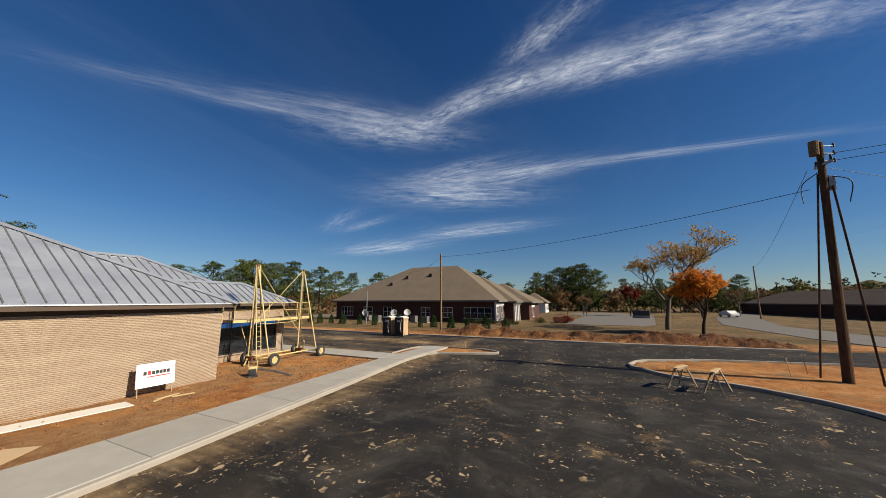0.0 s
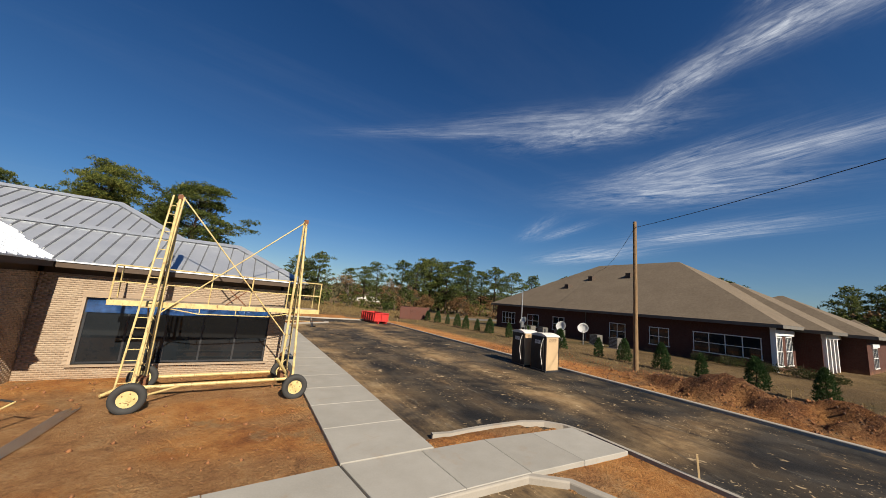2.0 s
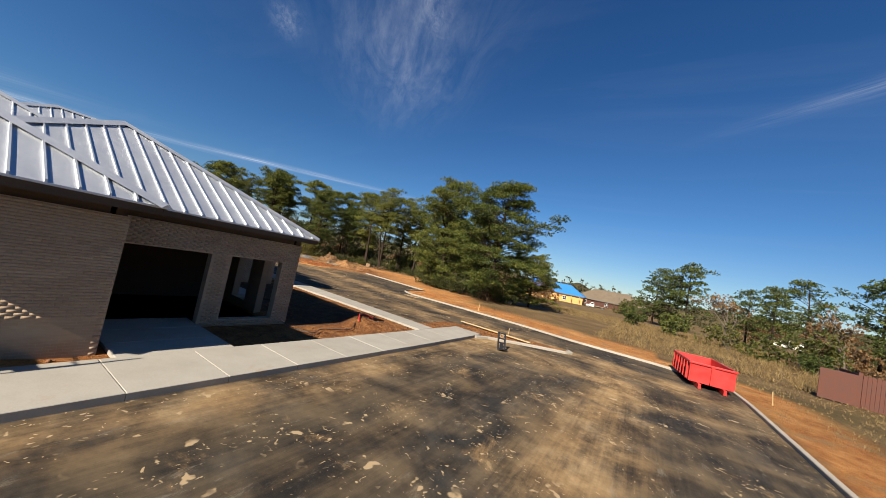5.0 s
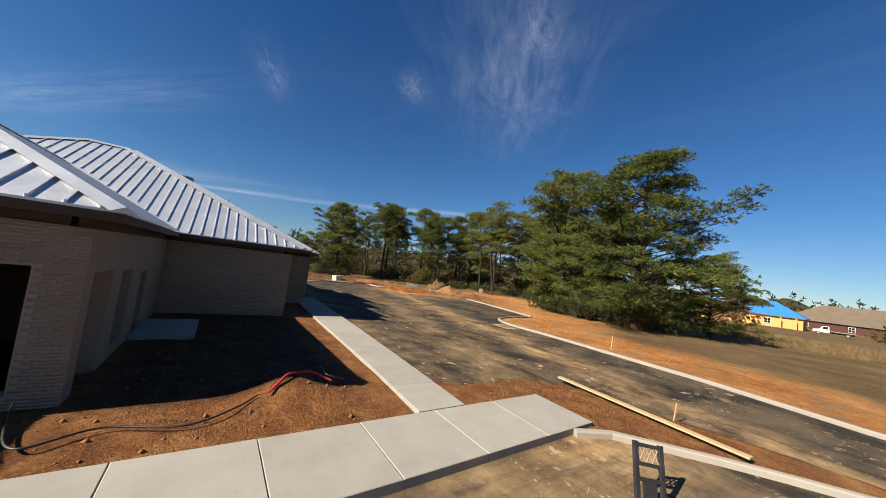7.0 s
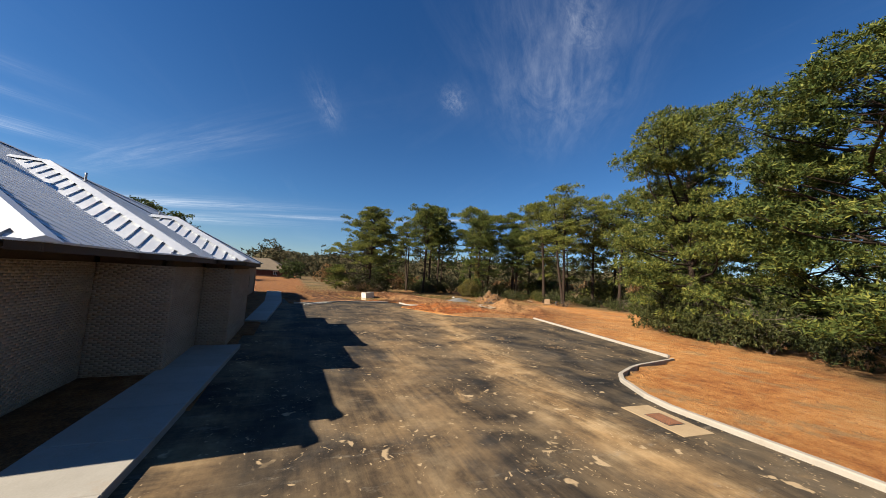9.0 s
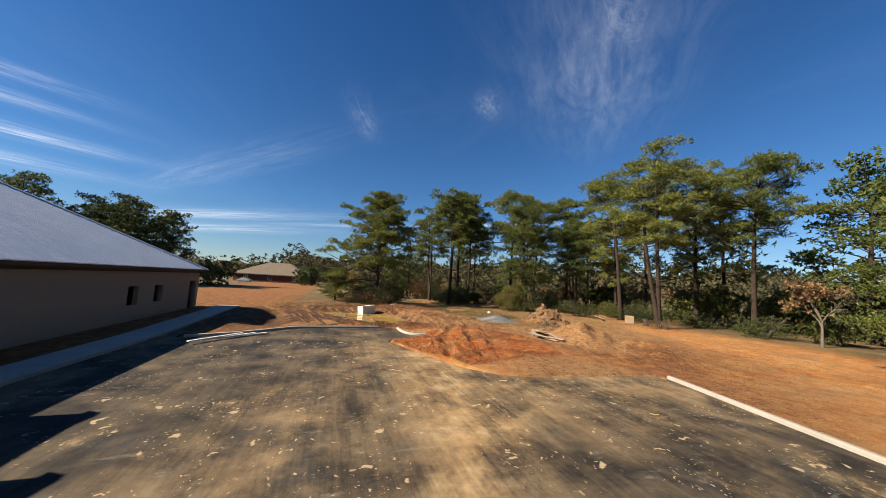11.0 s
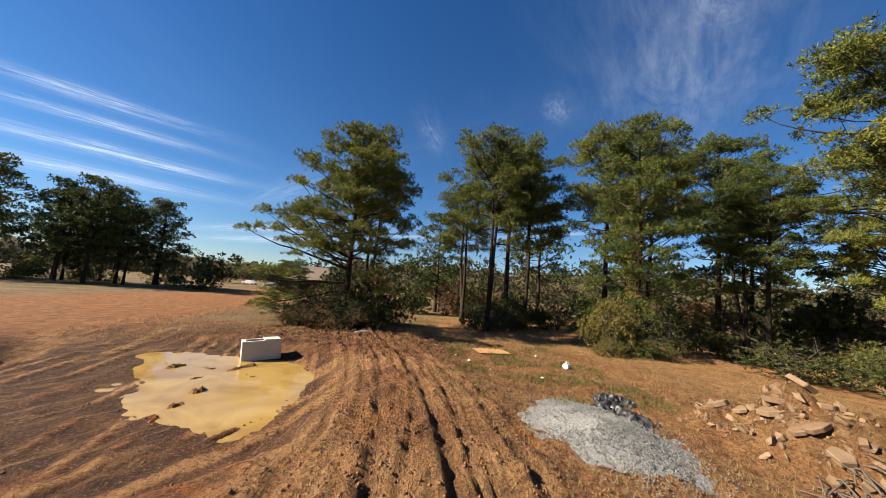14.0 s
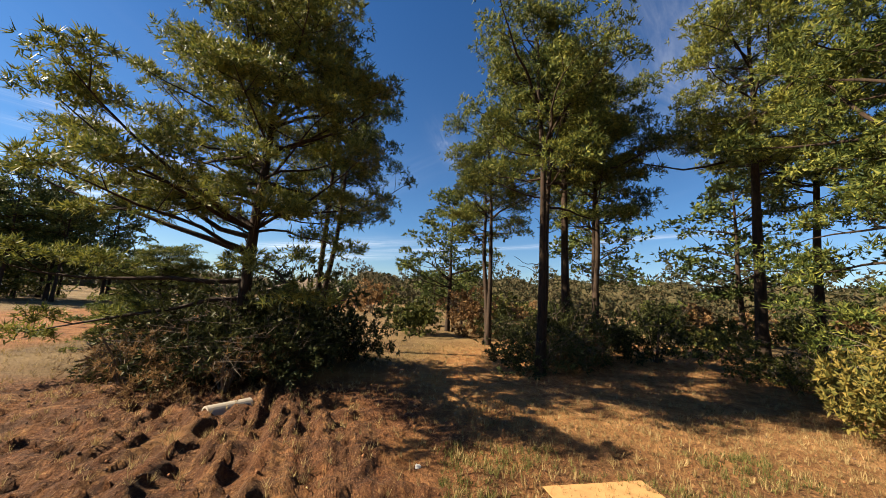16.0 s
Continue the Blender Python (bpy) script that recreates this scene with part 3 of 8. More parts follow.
# ---- building blocks ----
def mesh_of(name, verts, faces, material, smooth=False):
    me = bpy.data.meshes.new(name)
    me.from_pydata([tuple(v) for v in verts], [], [tuple(f) for f in faces])
    if material:
        me.materials.append(material)
    if smooth:
        me.polygons.foreach_set("use_smooth", [True] * len(me.polygons))
    me.update()
    return me


def bm_mesh(name, bm, material, smooth=False):
    me = bpy.data.meshes.new(name)
    bmesh.ops.recalc_face_normals(bm, faces=bm.faces)
    bm.to_mesh(me)
    bm.free()
    for m in material if isinstance(material, (list, tuple)) else [material]:
        me.materials.append(m)
    if smooth:
        me.polygons.foreach_set("use_smooth", [True] * len(me.polygons))
    return me


def part(name, bm, material, parent=None, label="", smooth=False, at=None):
    ob = new(name, bm_mesh(name, bm, material, smooth))
    if parent is not None:
        ob.parent = parent
    if at is not None:
        ob.matrix_local = at
    if label:
        ob["label"] = label
    return ob


def thing(name, label, category, at=None, group="", kind=""):
    e = new(name)
    e.empty_display_size = 0.2
    if at is not None:
        e.matrix_world = at
    return tagged(e, label, category, group, kind)


def add_box(bm, x0, x1, y0, y1, z0, z1, m=None, bevel=0.0):
    mat = Matrix.LocRotScale(((x0 + x1) / 2, (y0 + y1) / 2, (z0 + z1) / 2), None, (x1 - x0, y1 - y0, z1 - z0))
    r = bmesh.ops.create_cube(bm, size=1.0, matrix=(m @ mat) if m else mat)
    if bevel:
        vs = set(r["verts"])
        es = [e for e in bm.edges if e.verts[0] in vs and e.verts[1] in vs]
        bmesh.ops.bevel(bm, geom=es, offset=bevel, segments=2, affect="EDGES", profile=0.6)
    return bm


def box(x0, x1, y0, y1, z0, z1, m=None, bevel=0.0):
    return add_box(bmesh.new(), x0, x1, y0, y1, z0, z1, m, bevel)


def add_tube(bm, p, q, r0, r1=None, n=8, caps=True):
    p, q = Vector(p), Vector(q)
    d = q - p
    m = Matrix.Translation((p + q) / 2) @ d.to_track_quat("Z", "Y").to_matrix().to_4x4()
    bmesh.ops.create_cone(bm, cap_ends=caps, segments=n, radius1=r0, radius2=r0 if r1 is None else r1, depth=d.length, matrix=m)
    return bm


def tube(p, q, r0, r1=None, n=8):
    return add_tube(bmesh.new(), p, q, r0, r1, n)


def path_tube(name, pts, r, material, parent=None, n=6, label=""):
    """A hose, cable or bent rod along points."""
    cu = bpy.data.curves.new(name, "CURVE")
    cu.dimensions, cu.bevel_depth, cu.bevel_resolution, cu.use_fill_caps = "3D", r, 2, True
    sp = cu.splines.new("POLY")
    sp.points.add(len(pts) - 1)
    for s, p in zip(sp.points, pts):
        s.co = (*p, 1.0)
    tmp = bpy.data.objects.new(name, cu)
    me = bpy.data.meshes.new_from_object(tmp)
    bpy.data.objects.remove(tmp)
    me.materials.clear()
    me.materials.append(material)
    me.polygons.foreach_set("use_smooth", [True] * len(me.polygons))
    ob = new(name, me)
    if parent is not None:
        ob.parent = parent
    if label:
        ob["label"] = label
    return ob


def spline(pts, n=6):
    """Catmull-Rom points."""
    P = [Vector(p) for p in pts]
    P = [P[0] * 2 - P[1]] + P + [P[-1] * 2 - P[-2]]
    out = []
    for i in range(1, len(P) - 2):
        a, b, c, d = P[i - 1:i + 3]
        for k in range(n):
            t = k / n
            out.append(0.5 * ((2 * b) + (c - a) * t + (2 * a - 5 * b + 4 * c - d) * t * t + (3 * b - a - 3 * c + d) * t ** 3))
    return out + [P[-2]]


def rounded(poly, rounds=2):
    """Cuts the corners of a closed line."""
    for _ in range(rounds):
        out = []
        for (x0, y0), (x1, y1) in zip(poly, poly[1:] + poly[:1]):
            d = math.hypot(x1 - x0, y1 - y0)
            k = min(0.25, 0.5 / d) if d else 0.25
            out += [(x0 + (x1 - x0) * k, y0 + (y1 - y0) * k), (x1 - (x1 - x0) * k, y1 - (y1 - y0) * k)]
        poly = out
    return poly


def signed(X, Y, poly):
    """Distance to a closed line, negative inside."""
    d2 = np.full(X.shape, 1e18)
    inside = np.zeros(X.shape, bool)
    for (x0, y0), (x1, y1) in zip(poly, poly[1:] + poly[:1]):
        ex, ey = x1 - x0, y1 - y0
        L2 = ex * ex + ey * ey + 1e-12
        t = np.clip(((X - x0) * ex + (Y - y0) * ey) / L2, 0, 1)
        d2 = np.minimum(d2, (X - x0 - t * ex) ** 2 + (Y - y0 - t * ey) ** 2)
        cross = (y0 > Y) != (y1 > Y)
        with np.errstate(divide="ignore", invalid="ignore"):
            inside ^= cross & (X < ex * (Y - y0) / (ey if ey else 1e-12) + x0)
    return np.where(inside, -1, 1) * np.sqrt(d2)


def lattice(X, Y, s, seed):
    """Smooth value noise on arrays, 0..1."""
    xi, yi = X / s, Y / s
    x0, y0 = np.floor(xi), np.floor(yi)
    fx, fy = xi - x0, yi - y0
    fx, fy = fx * fx * (3 - 2 * fx), fy * fy * (3 - 2 * fy)

    def rnd(a, b):
        v = np.sin(a * 127.1 + b * 311.7 + seed * 74.7) * 43758.5453
        return v - np.floor(v)
    return (rnd(x0, y0) * (1 - fx) + rnd(x0 + 1, y0) * fx) * (1 - fy) + (rnd(x0, y0 + 1) * (1 - fx) + rnd(x0 + 1, y0 + 1) * fx) * fy


def smooth01(v, a, b):
    t = np.clip((v - a) / (b - a), 0, 1)
    return t * t * (3 - 2 * t)


# ---- the lot: outer kerb line, and the pad with the building and its walks ----
LOT = rounded([(-34, -11), (5, -11), (13, -10), (17.6, -8.0), (19.6, -5.8), (20.6, -3.2), (23.0, -1.4), (25.2, -2.2), (27, -6),
               (28.6, -14), (30, -32), (42, -32), (35, -15), (33.7, 0), (33.6, 46), (33.3, 50), (30, 51.2), (24.7, 51.4), (20, 52.5),
               (11, 53.5), (6.6, 53.6), (4.2, 55.0), (3.2, 57.5), (2.6, 61.9), (-14.2, 66.3), (-15.0, 58.6), (-16.7, 56.9), (-23.4, 54.4),
               (-25.15, 57.85), (-25.25, 57.0), (-25.6, 56.5), (-26.2, 56.2), (-27.2, 56.07), (-28.65, 56.1), (-28.6, 54.3), (-28.1, 48.8), (-25.6, 46.0), (-24, 43), (-34, 42)], 1)
PAD = rounded([(-36, 7.6), (3.5, 9.7), (12, 10.6), (19, 11.45), (22.4, 11.35), (23.6, 7.7), (24.5, 6.4), (25.6, 7.9), (25.6, 11.0), (25.6, 13.0),
               (24.7, 13.9), (22.6, 14.0), (21.2, 13.9), (20.75, 14.4), (20.75, 42.0), (23.2, 43.9), (25.6, 45.4), (25.0, 46.4), (18.2, 44.9), (16.9, 43.4),
               (16.9, 40.6), (16.4, 40.0), (13.0, 40.24), (10.0, 40.45), (5.0, 40.75), (-3.0, 41.1), (-24.0, 42.2), (-36, 42.6)], 1)
WALL_LINE = [(-41.4, 17.5), (10.75, 17.5), (10.75, 21.8), (18.1, 21.8), (18.1, 26.1), (16.1, 26.1), (16.1, 32.15), (5.6, 32.15), (5.6, 37.5), (0.3, 37.5),
             (0.3, 39.4), (-3.5, 39.4), (-3.5, 40.5), (-9.8, 40.5), (-9.8, 39.6), (-12.8, 39.6), (-12.8, 38.2), (-41.4, 38.2)]


def hill(X, Y, x, y, rx, ry, h, deg=0):
    c, s = math.cos(radians(deg)), math.sin(radians(deg))
    u, v = ((X - x) * c + (Y - y) * s) / rx, (-(X - x) * s + (Y - y) * c) / ry
    return h * np.exp(-(u * u + v * v) * 1.3)


def heap(X, Y, x, y, rx, ry, h, deg=0):
    """A tipped heap with straight flanks and a soft crest."""
    c, s = math.cos(radians(deg)), math.sin(radians(deg))
    u, v = ((X - x) * c + (Y - y) * s) / rx, (-(X - x) * s + (Y - y) * c) / ry
    r = np.sqrt(u * u + v * v + 0.02)
    return h * np.clip(1.05 - r, 0, 1) ** 1.15


# torn-up red pit, the tracks through it, and the ruts: offset, depth, half width, fan, wave
PIT = [(-23.4, 54.5), (-19.7, 55.9), (-18.4, 57.0), (-17.2, 57.2), (-16.9, 57.9), (-17.6, 59.9), (-18.4, 64.2), (-22, 65.8), (-25.7, 64.9), (-29.5, 62.7), (-28.5, 59.8), (-25.5, 57.2)]
PIT_TRACKS = [((-29.0, 61.0), (-22.2, 58.1)), ((-22.2, 58.1), (-18.6, 57.2)), ((-30.5, 63.0), (-22.0, 60.0)), ((-22.0, 60.0), (-18.4, 59.0))]
RUTS = [(-0.6, 0.10, 0.17, 0.00, 0.3), (0.8, 0.15, 0.16, 0.01, 1.1), (2.3, 0.12, 0.17, 0.035, 2.0), (3.1, 0.05, 0.16, 0.06, 0.7), (-2.2, 0.07, 0.15, -0.04, 2.6),
        (0.2, 0.05, 0.10, -0.015, 4.0), (1.5, 0.06, 0.11, 0.015, 5.0), (-3.3, 0.06, 0.20, -0.08, 3.0)]

# the sunk mud basin west of the asphalt, and the water in it
BASIN = [(-31.0, 47.6), (-30.6, 52), (-32, 57), (-34.2, 59.3), (-38.5, 59.5), (-42.5, 58.4), (-44.8, 56.2), (-46.3, 52.5), (-45.9, 47.8), (-44.4, 45.8), (-40, 46.2), (-35, 46.6)]
PUDDLE = [(-42.9, 50.1), (-40, 51.6), (-36.9, 53.8), (-35.5, 55.9), (-33.8, 58.4), (-36.5, 59.0), (-40, 58.7), (-42.6, 57.6), (-44.3, 55.6), (-44.4, 52)]


def land(X, Y):
    """Height and soil zones of the ground."""
    lot, pad = signed(X, Y, LOT), signed(X, Y, PAD)
    sd = np.maximum(lot, -pad)
    n1, n2, n3 = lattice(X, Y, 2.3, 1), lattice(X, Y, 0.75, 2), lattice(X, Y, 9.0, 3)
    n4 = lattice(X, Y, 0.32, 4)
    red = np.exp(-((np.maximum(np.abs(X + 21.5) - 5, 0)) ** 2 + (np.maximum(np.abs(Y - 60) - 3.5, 0)) ** 2) / 3)
    works = smooth01(-np.hypot((X + 32) / 1.0, (Y - 63) / 0.75), -26, -17) * (lot > 0) * smooth01(X, -52, -47)
    works = np.maximum(works, red)
    rough = np.clip(0.25 + works * (1.0 - 0.45 * red) + smooth01(-np.abs(X - 36.5), -3.2, -1.5) * (Y < 20) * (Y > -14), 0, 1.3)
    z = 0.05 + 0.10 * rough * (n1 - 0.45) + 0.09 * rough * (n2 - 0.5) + 0.055 * rough * (n4 - 0.5)
    # wheel ruts that run west through the soft ground
    ry = Y - (62.7 - 0.012 * (X + 35) ** 2)
    band = smooth01(-np.abs(ry), -4.0, -2.6) * smooth01(-X, 27, 31) * smooth01(X, -55, -50)
    z += band * 0.14 * np.exp(-ry ** 2 / 5)
    wet = np.zeros(X.shape)
    n5, n6 = lattice(X * 0.16, ry + 0.1 * n1, 0.13, 14), lattice(X * 0.10, ry, 0.42, 15)
    z += band * (0.10 * (n5 - 0.5) + 0.09 * (n6 - 0.5) + 0.05 * (n4 - 0.5))
    for o, dep, wd, fan, wav in RUTS:
        d = ry - (o + fan * (X + 40) + 0.22 * np.sin(X * 0.21 + wav))
        g = np.exp(-(d / wd) ** 2)
        lug = 0.55 + 0.45 * np.sign(np.sin(X * 19 + d * 9 + wav))
        cut = band * (0.45 + 0.9 * n3)
        z += cut * (-dep * g + 0.55 * dep * np.exp(-((np.abs(d) - wd * 1.9) / (wd * 0.8)) ** 2) * (0.5 + n2) + 0.018 * lug * np.exp(-(d / (wd * 1.3)) ** 2))
        wet = np.maximum(wet, cut * g * min(1.0, dep * 7) * 0.6 * (0.4 + n4))
    # tyre prints pressed across the bare soil at the pines' edge
    cross = smooth01(-np.hypot((X + 49.5) / 1.1, (Y - 57) / 1.5), -4.6, -3.0)
    for o in (-2.6, -1.1, 0.2, 1.7, 3.0):
        d = (X + 49.5) - (o + 0.10 * (Y - 57) + 0.2 * np.sin(Y * 0.7 + o))
        z += cross * np.exp(-(d / 0.34) ** 2) * (-0.045 + 0.035 * np.sign(np.sin(Y * 17 + np.abs(d) * 8)))
        wet = np.maximum(wet, 0.5 * cross * np.exp(-(d / 0.4) ** 2))
    z += cross * 0.07 * (n4 - 0.5)
    z += smooth01(-X, 41, 46) * smooth01(X, -54, -51) * smooth01(Y, 51, 54) * smooth01(-Y, -66.5, -64) * (0.06 * (lattice(X, Y, 0.2, 17) - 0.5) + 0.05 * (n4 - 0.5) + 0.15 * (lattice(X + 0.12 * Y + 0.15 * n1, Y * 0.14, 0.30, 37) - 0.5) + 0.02 * np.sign(np.sin(Y * 19 + X * 5)) * smooth01(n2, 0.5, 0.6))
    # heaps
    z += heap(X, Y, -23.0, 69.4, 3.6, 2.3, 1.6, -20) * (0.8 + 0.4 * n2)
    z += heap(X, Y, -19.0, 71.0, 3.8, 2.0, 0.7, -10) * (0.7 + 0.6 * n2)
    z += heap(X, Y, -33.3, 73.7, 3.2, 2.2, 2.0, 10) * (0.7 + 0.5 * n2 + 0.3 * (n4 - 0.5))
    pit = smooth01(-signed(X, Y, PIT), -0.25, 0.55)
    z += pit * (0.04 + 0.05 * (n2 - 0.35) + 0.09 * (n1 - 0.4) + 0.05 * (n4 - 0.5) + 0.13 * (lattice(X, Y, 0.17, 12) - 0.5) + 0.06 * (lattice(X * 0.86 - Y * 0.25, X * 0.5 + Y * 1.7, 0.38, 33) - 0.5) + 0.10 * smooth01(-signed(X, Y, PIT), 0.5, 2.4) + 0.05 * (np.abs(2 * n4 - 1) - 0.4) + 0.05 * (np.abs(2 * lattice(X, Y, 0.5, 36) - 1) - 0.4))
    for (ax, ay), (bx, by) in PIT_TRACKS:
        ux, uy = bx - ax, by - ay
        q = np.clip(((X - ax) * ux + (Y - ay) * uy) / (ux * ux + uy * uy), 0, 1)
        d = np.hypot(X - ax - q * ux, Y - ay - q * uy)
        g = np.exp(-(d / 0.30) ** 2)
        z += pit * (-0.12 * g + 0.06 * np.exp(-((d - 0.62) / 0.2) ** 2) + 0.03 * g * np.sign(np.sin(q * 120)))
    for bx, by, bh in ((36.2, 12.5, 0.7), (36.6, 9.2, 0.75), (36.4, 5.0, 0.5), (36.8, 1.0, 0.55), (36.9, -4.5, 0.6), (37.2, -9.5, 0.5), (36.0, 16.5, 0.35)):
        z += hill(X, Y, bx, by, 1.0, 2.0, bh) * (0.5 + 0.9 * n2)
    bank = smooth01(-np.abs(X - 37.6), -3.6, -1.8) * smooth01(-Y, -20, -14) * smooth01(Y, -16, -13)
    z += bank * (0.30 * (n2 - 0.35) + 0.30 * (n4 - 0.5) + 0.25 * (n1 - 0.4) + 0.15)
    z += hill(X, Y, 28.5, -9.5, 1.3, 1.2, 0.4) * (0.5 + 0.9 * n2)
    z += hill(X, Y, 16.5, 36.0, 1.6, 0.9, 0.30, 10) * (0.5 + 0.9 * n2) + hill(X, Y, 17.6, 27.6, 0.5, 1.4, 0.12)
    z += hill(X, Y, 17.9, 23.9, 0.45, 1.7, 0.22) * (0.5 + n2) + hill(X, Y, 9.0, 38.0, 2.8, 0.35, 0.14) * (0.5 + n2)
    # the flooded hollow
    soft = 1.5 + 2.0 * smooth01(-Y, -49.5, -46.5)
    basin = smooth01((-signed(X, Y, BASIN) + soft + 0.7 * (n1 - 0.5)) / (soft + 0.4), 0.0, 1.0)
    along, over = 0.43 * Y - 0.90 * X, 0.43 * X + 0.90 * Y
    tread = lattice(along * 0.10, over + 0.12 * n1, 0.34, 31)
    tread2 = lattice((0.98 * X + 0.2 * Y) * 0.09, 0.98 * Y - 0.2 * X + 0.1 * n1, 0.30, 32)
    cross_set = smooth01(n3, 0.45, 0.6)
    tread = tread * (1 - cross_set) + tread2 * cross_set
    lugs = np.sign(np.sin(along * 21 + over * 6)) * smooth01(tread, 0.5, 0.7)
    z = z * (1 - 0.75 * basin) + basin * (-0.41 + 0.12 * (tread - 0.5) + 0.014 * lugs + 0.03 * (n4 - 0.5))
    # trench added at the slope's foot to hold more of the building's shadow
    z -= 0.58 * np.exp(-((Y - 45.5) / 1.05) ** 2) * smooth01(-X, 29.6, 31.5) * smooth01(X, -44.0, -41.5) * (lot > 0.3)
    pud = smooth01(-signed(X, Y, PUDDLE) + 1.6 * (n1 - 0.5) + 0.9 * (tread - 0.5), -0.7, 0.9)
    isle = smooth01(lattice(along * 0.5, over * 1.5, 0.55, 8) * 0.7 + n2 * 0.3, 0.72, 0.84)
    z -= pud * (0.17 - 0.15 * isle)
    churn = smooth01(-np.hypot((X + 29.8) / 0.75, (Y - 55.6) / 1.7), -2.6, -1.3) * (lot > 0.2)
    z += churn * (0.34 * (n2 - 0.3) + 0.22 * (n4 - 0.5) + 0.16)
    # lie of the land further off
    far = np.hypot(X, Y - 30)
    z += smooth01(far, 120, 900) * 5.0 * (lattice(X, Y, 160, 7) - 0.35)
    # cut down under the asphalt, a little below the kerb top behind it
    z = np.where(sd < 0.12, -0.10, z * 1.0)
    edge = smooth01(sd, 0.12, 0.55)
    z = np.where(sd >= 0.12, 0.07 + (z - 0.07) * edge, z)
    inside = signed(X, Y, WALL_LINE)
    z = np.where(inside < -0.3, np.minimum(z, 0.0), z)
    # clay, churned soil
    east = smooth01(X, 39.5, 37.0)
    clay = np.maximum(smooth01(-pad, -0.2, 0.4), smooth01(lot, 0.0, 0.6) * smooth01(-lot, -9.5, -5.0 ) * np.where(X > 30, smooth01(-lot, -4.6, -2.6), 1))
    clay = np.maximum(clay, smooth01(-np.hypot((X + 20) / 1.2, Y - 68), -26, -17))
    clay = np.maximum(clay, 0.75 * smooth01(-np.hypot((X + 48) / 1.0, Y - 78), -24, -12))
    clay *= 0.8 + 0.4 * n3
    turf = smooth01(-np.hypot((X + 42.5) / 1.4, (Y - 69.8) / 0.9), -7.5, -4.0)
    clay *= 1 - 0.8 * turf * n3
    clay = np.where((X < -14) & (Y < 53) & (lot > 0.0), clay * smooth01(-np.hypot(X + 30, (Y - 48) * 1.2), -17, -11), clay)
    west = smooth01(-X, 41, 46) * smooth01(X, -55, -51.5) * smooth01(Y, 51, 54) * smooth01(-Y, -66.5, -63.5)
    soil = np.clip(band * 0.5 + cross * 0.9 + west + works * 0.85 - red * 1.3 + smooth01(-np.abs(X - 36.5), -3.5, -2) * (Y < 16) * 0.35 * n1 + bank * 1.0, 0, 1)
    soil = np.maximum(soil, 0.95 * np.maximum(basin, churn))
    soil = np.maximum(soil, 0.85 * smooth01(-np.hypot((X + 36) / 1.5, Y - 46), -9, -5) * (lot > 0))
    soil = np.maximum(soil, 0.9 * smooth01(-np.hypot((X + 46) / 1.2, (Y - 50) / 1.1), -7, -4.5))
    soil *= smooth01(n1 + 0.35 * n2 + 0.35, 0.35, 0.95)
    # pine litter under the groves
    lit = smooth01(-np.hypot((X + 55) / 1.35, (Y - 84) / 1.1), -19, -11) * (lot > 0)
    lit *= 1 - 0.8 * turf
    lit = np.maximum(lit, smooth01(-np.hypot((X - 2) / 1.4, (Y - 76)), -7.5, -4.5))
    red = np.clip(pit * 1.2 + 0.6 * smooth01(-np.hypot((X + 17.5) / 1.4, Y - 64), -8, -4) * smooth01(n1 + n3, 0.7, 1.2), 0, 1) * (lot > 0)
    red = np.maximum(red, 0.8 * smooth01(-np.hypot((X + 31.5) / 1.3, (Y - 54.5) / 1.5), -5.5, -3.0) * smooth01(0.6 * n1 + 0.4 * n2, 0.50, 0.66) * (lot > 0.2))
    hd = heap(X, Y, -33.6, 73.9, 3.4, 2.3, 1.6, 10)
    soil = np.maximum(soil, np.clip(hd * 2, 0, 1))
    hd0 = np.clip(hd * 1.5, 0, 1)
    pale = smooth01(-np.hypot((X + 37) / 1.5, Y - 73), -13, -8) * smooth01(ry, 3.2, 4.6)
    sand = 0.9 * np.clip(heap(X, Y, -22.6, 69.8, 5.0, 3.6, 2.2, -20), 0, 1) + 0.9 * band * smooth01(n1 * 0.5 + n3 * 0.5, 0.25, 0.6) * smooth01(X, -45, -40) + 0.85 * basin * smooth01(tread * 0.75 + n1 * 0.25, 0.54, 0.63) + 0.55 * hd0 + (0.25 + 0.6 * n3) * pale * (0.5 + 0.5 * smooth01(X, -45, -38)) + 0.6 * smooth01(-np.hypot((X + 14.5) / 1.3, Y - 61.5), -5, -2.5) * (lot > 0) * (1 - pit) + 0.9 * (pad < 0) * (Y < 21.5) * smooth01(0.6 * lattice(X * 0.35 + Y * 0.1, Y, 0.9, 21) + 0.4 * n1, 0.40, 0.58) + 0.40 * smooth01(n3 * 0.6 + n1 * 0.4, 0.38, 0.68) * smooth01(-np.hypot((X + 18) / 1.3, Y - 72), -15, -9) * (1 - pit)
    # wet tracks and soil; last term paints shade along the building's north wall
    damp_and_shade = np.maximum(np.maximum(wet, 0.45 * west * smooth01(n2 + n4, 0.8, 1.3)), 0.8 * (pad < -0.3) * smooth01(Y, 32, 33) * smooth01(-Y, -38.3, -37.0) * (X < 16.8))
    # the building's shadow on the slope below the back walk, painted dark
    damp_and_shade = np.maximum(damp_and_shade, 0.85 * smooth01(-np.hypot((X + 36) / 2.6, Y - 44.3), -3.6, -2.2) * (lot > 0.2))
    damp_and_shade = np.maximum(damp_and_shade, 0.8 * basin * smooth01(0.62 - tread * 0.75 - n1 * 0.2, 0.10, 0.19))
    damp_and_shade = np.maximum(damp_and_shade, np.maximum(0.8 * churn * smooth01(n2, 0.3, 0.6), 0.55 * hd0 * smooth01(n4, 0.5, 0.7)))
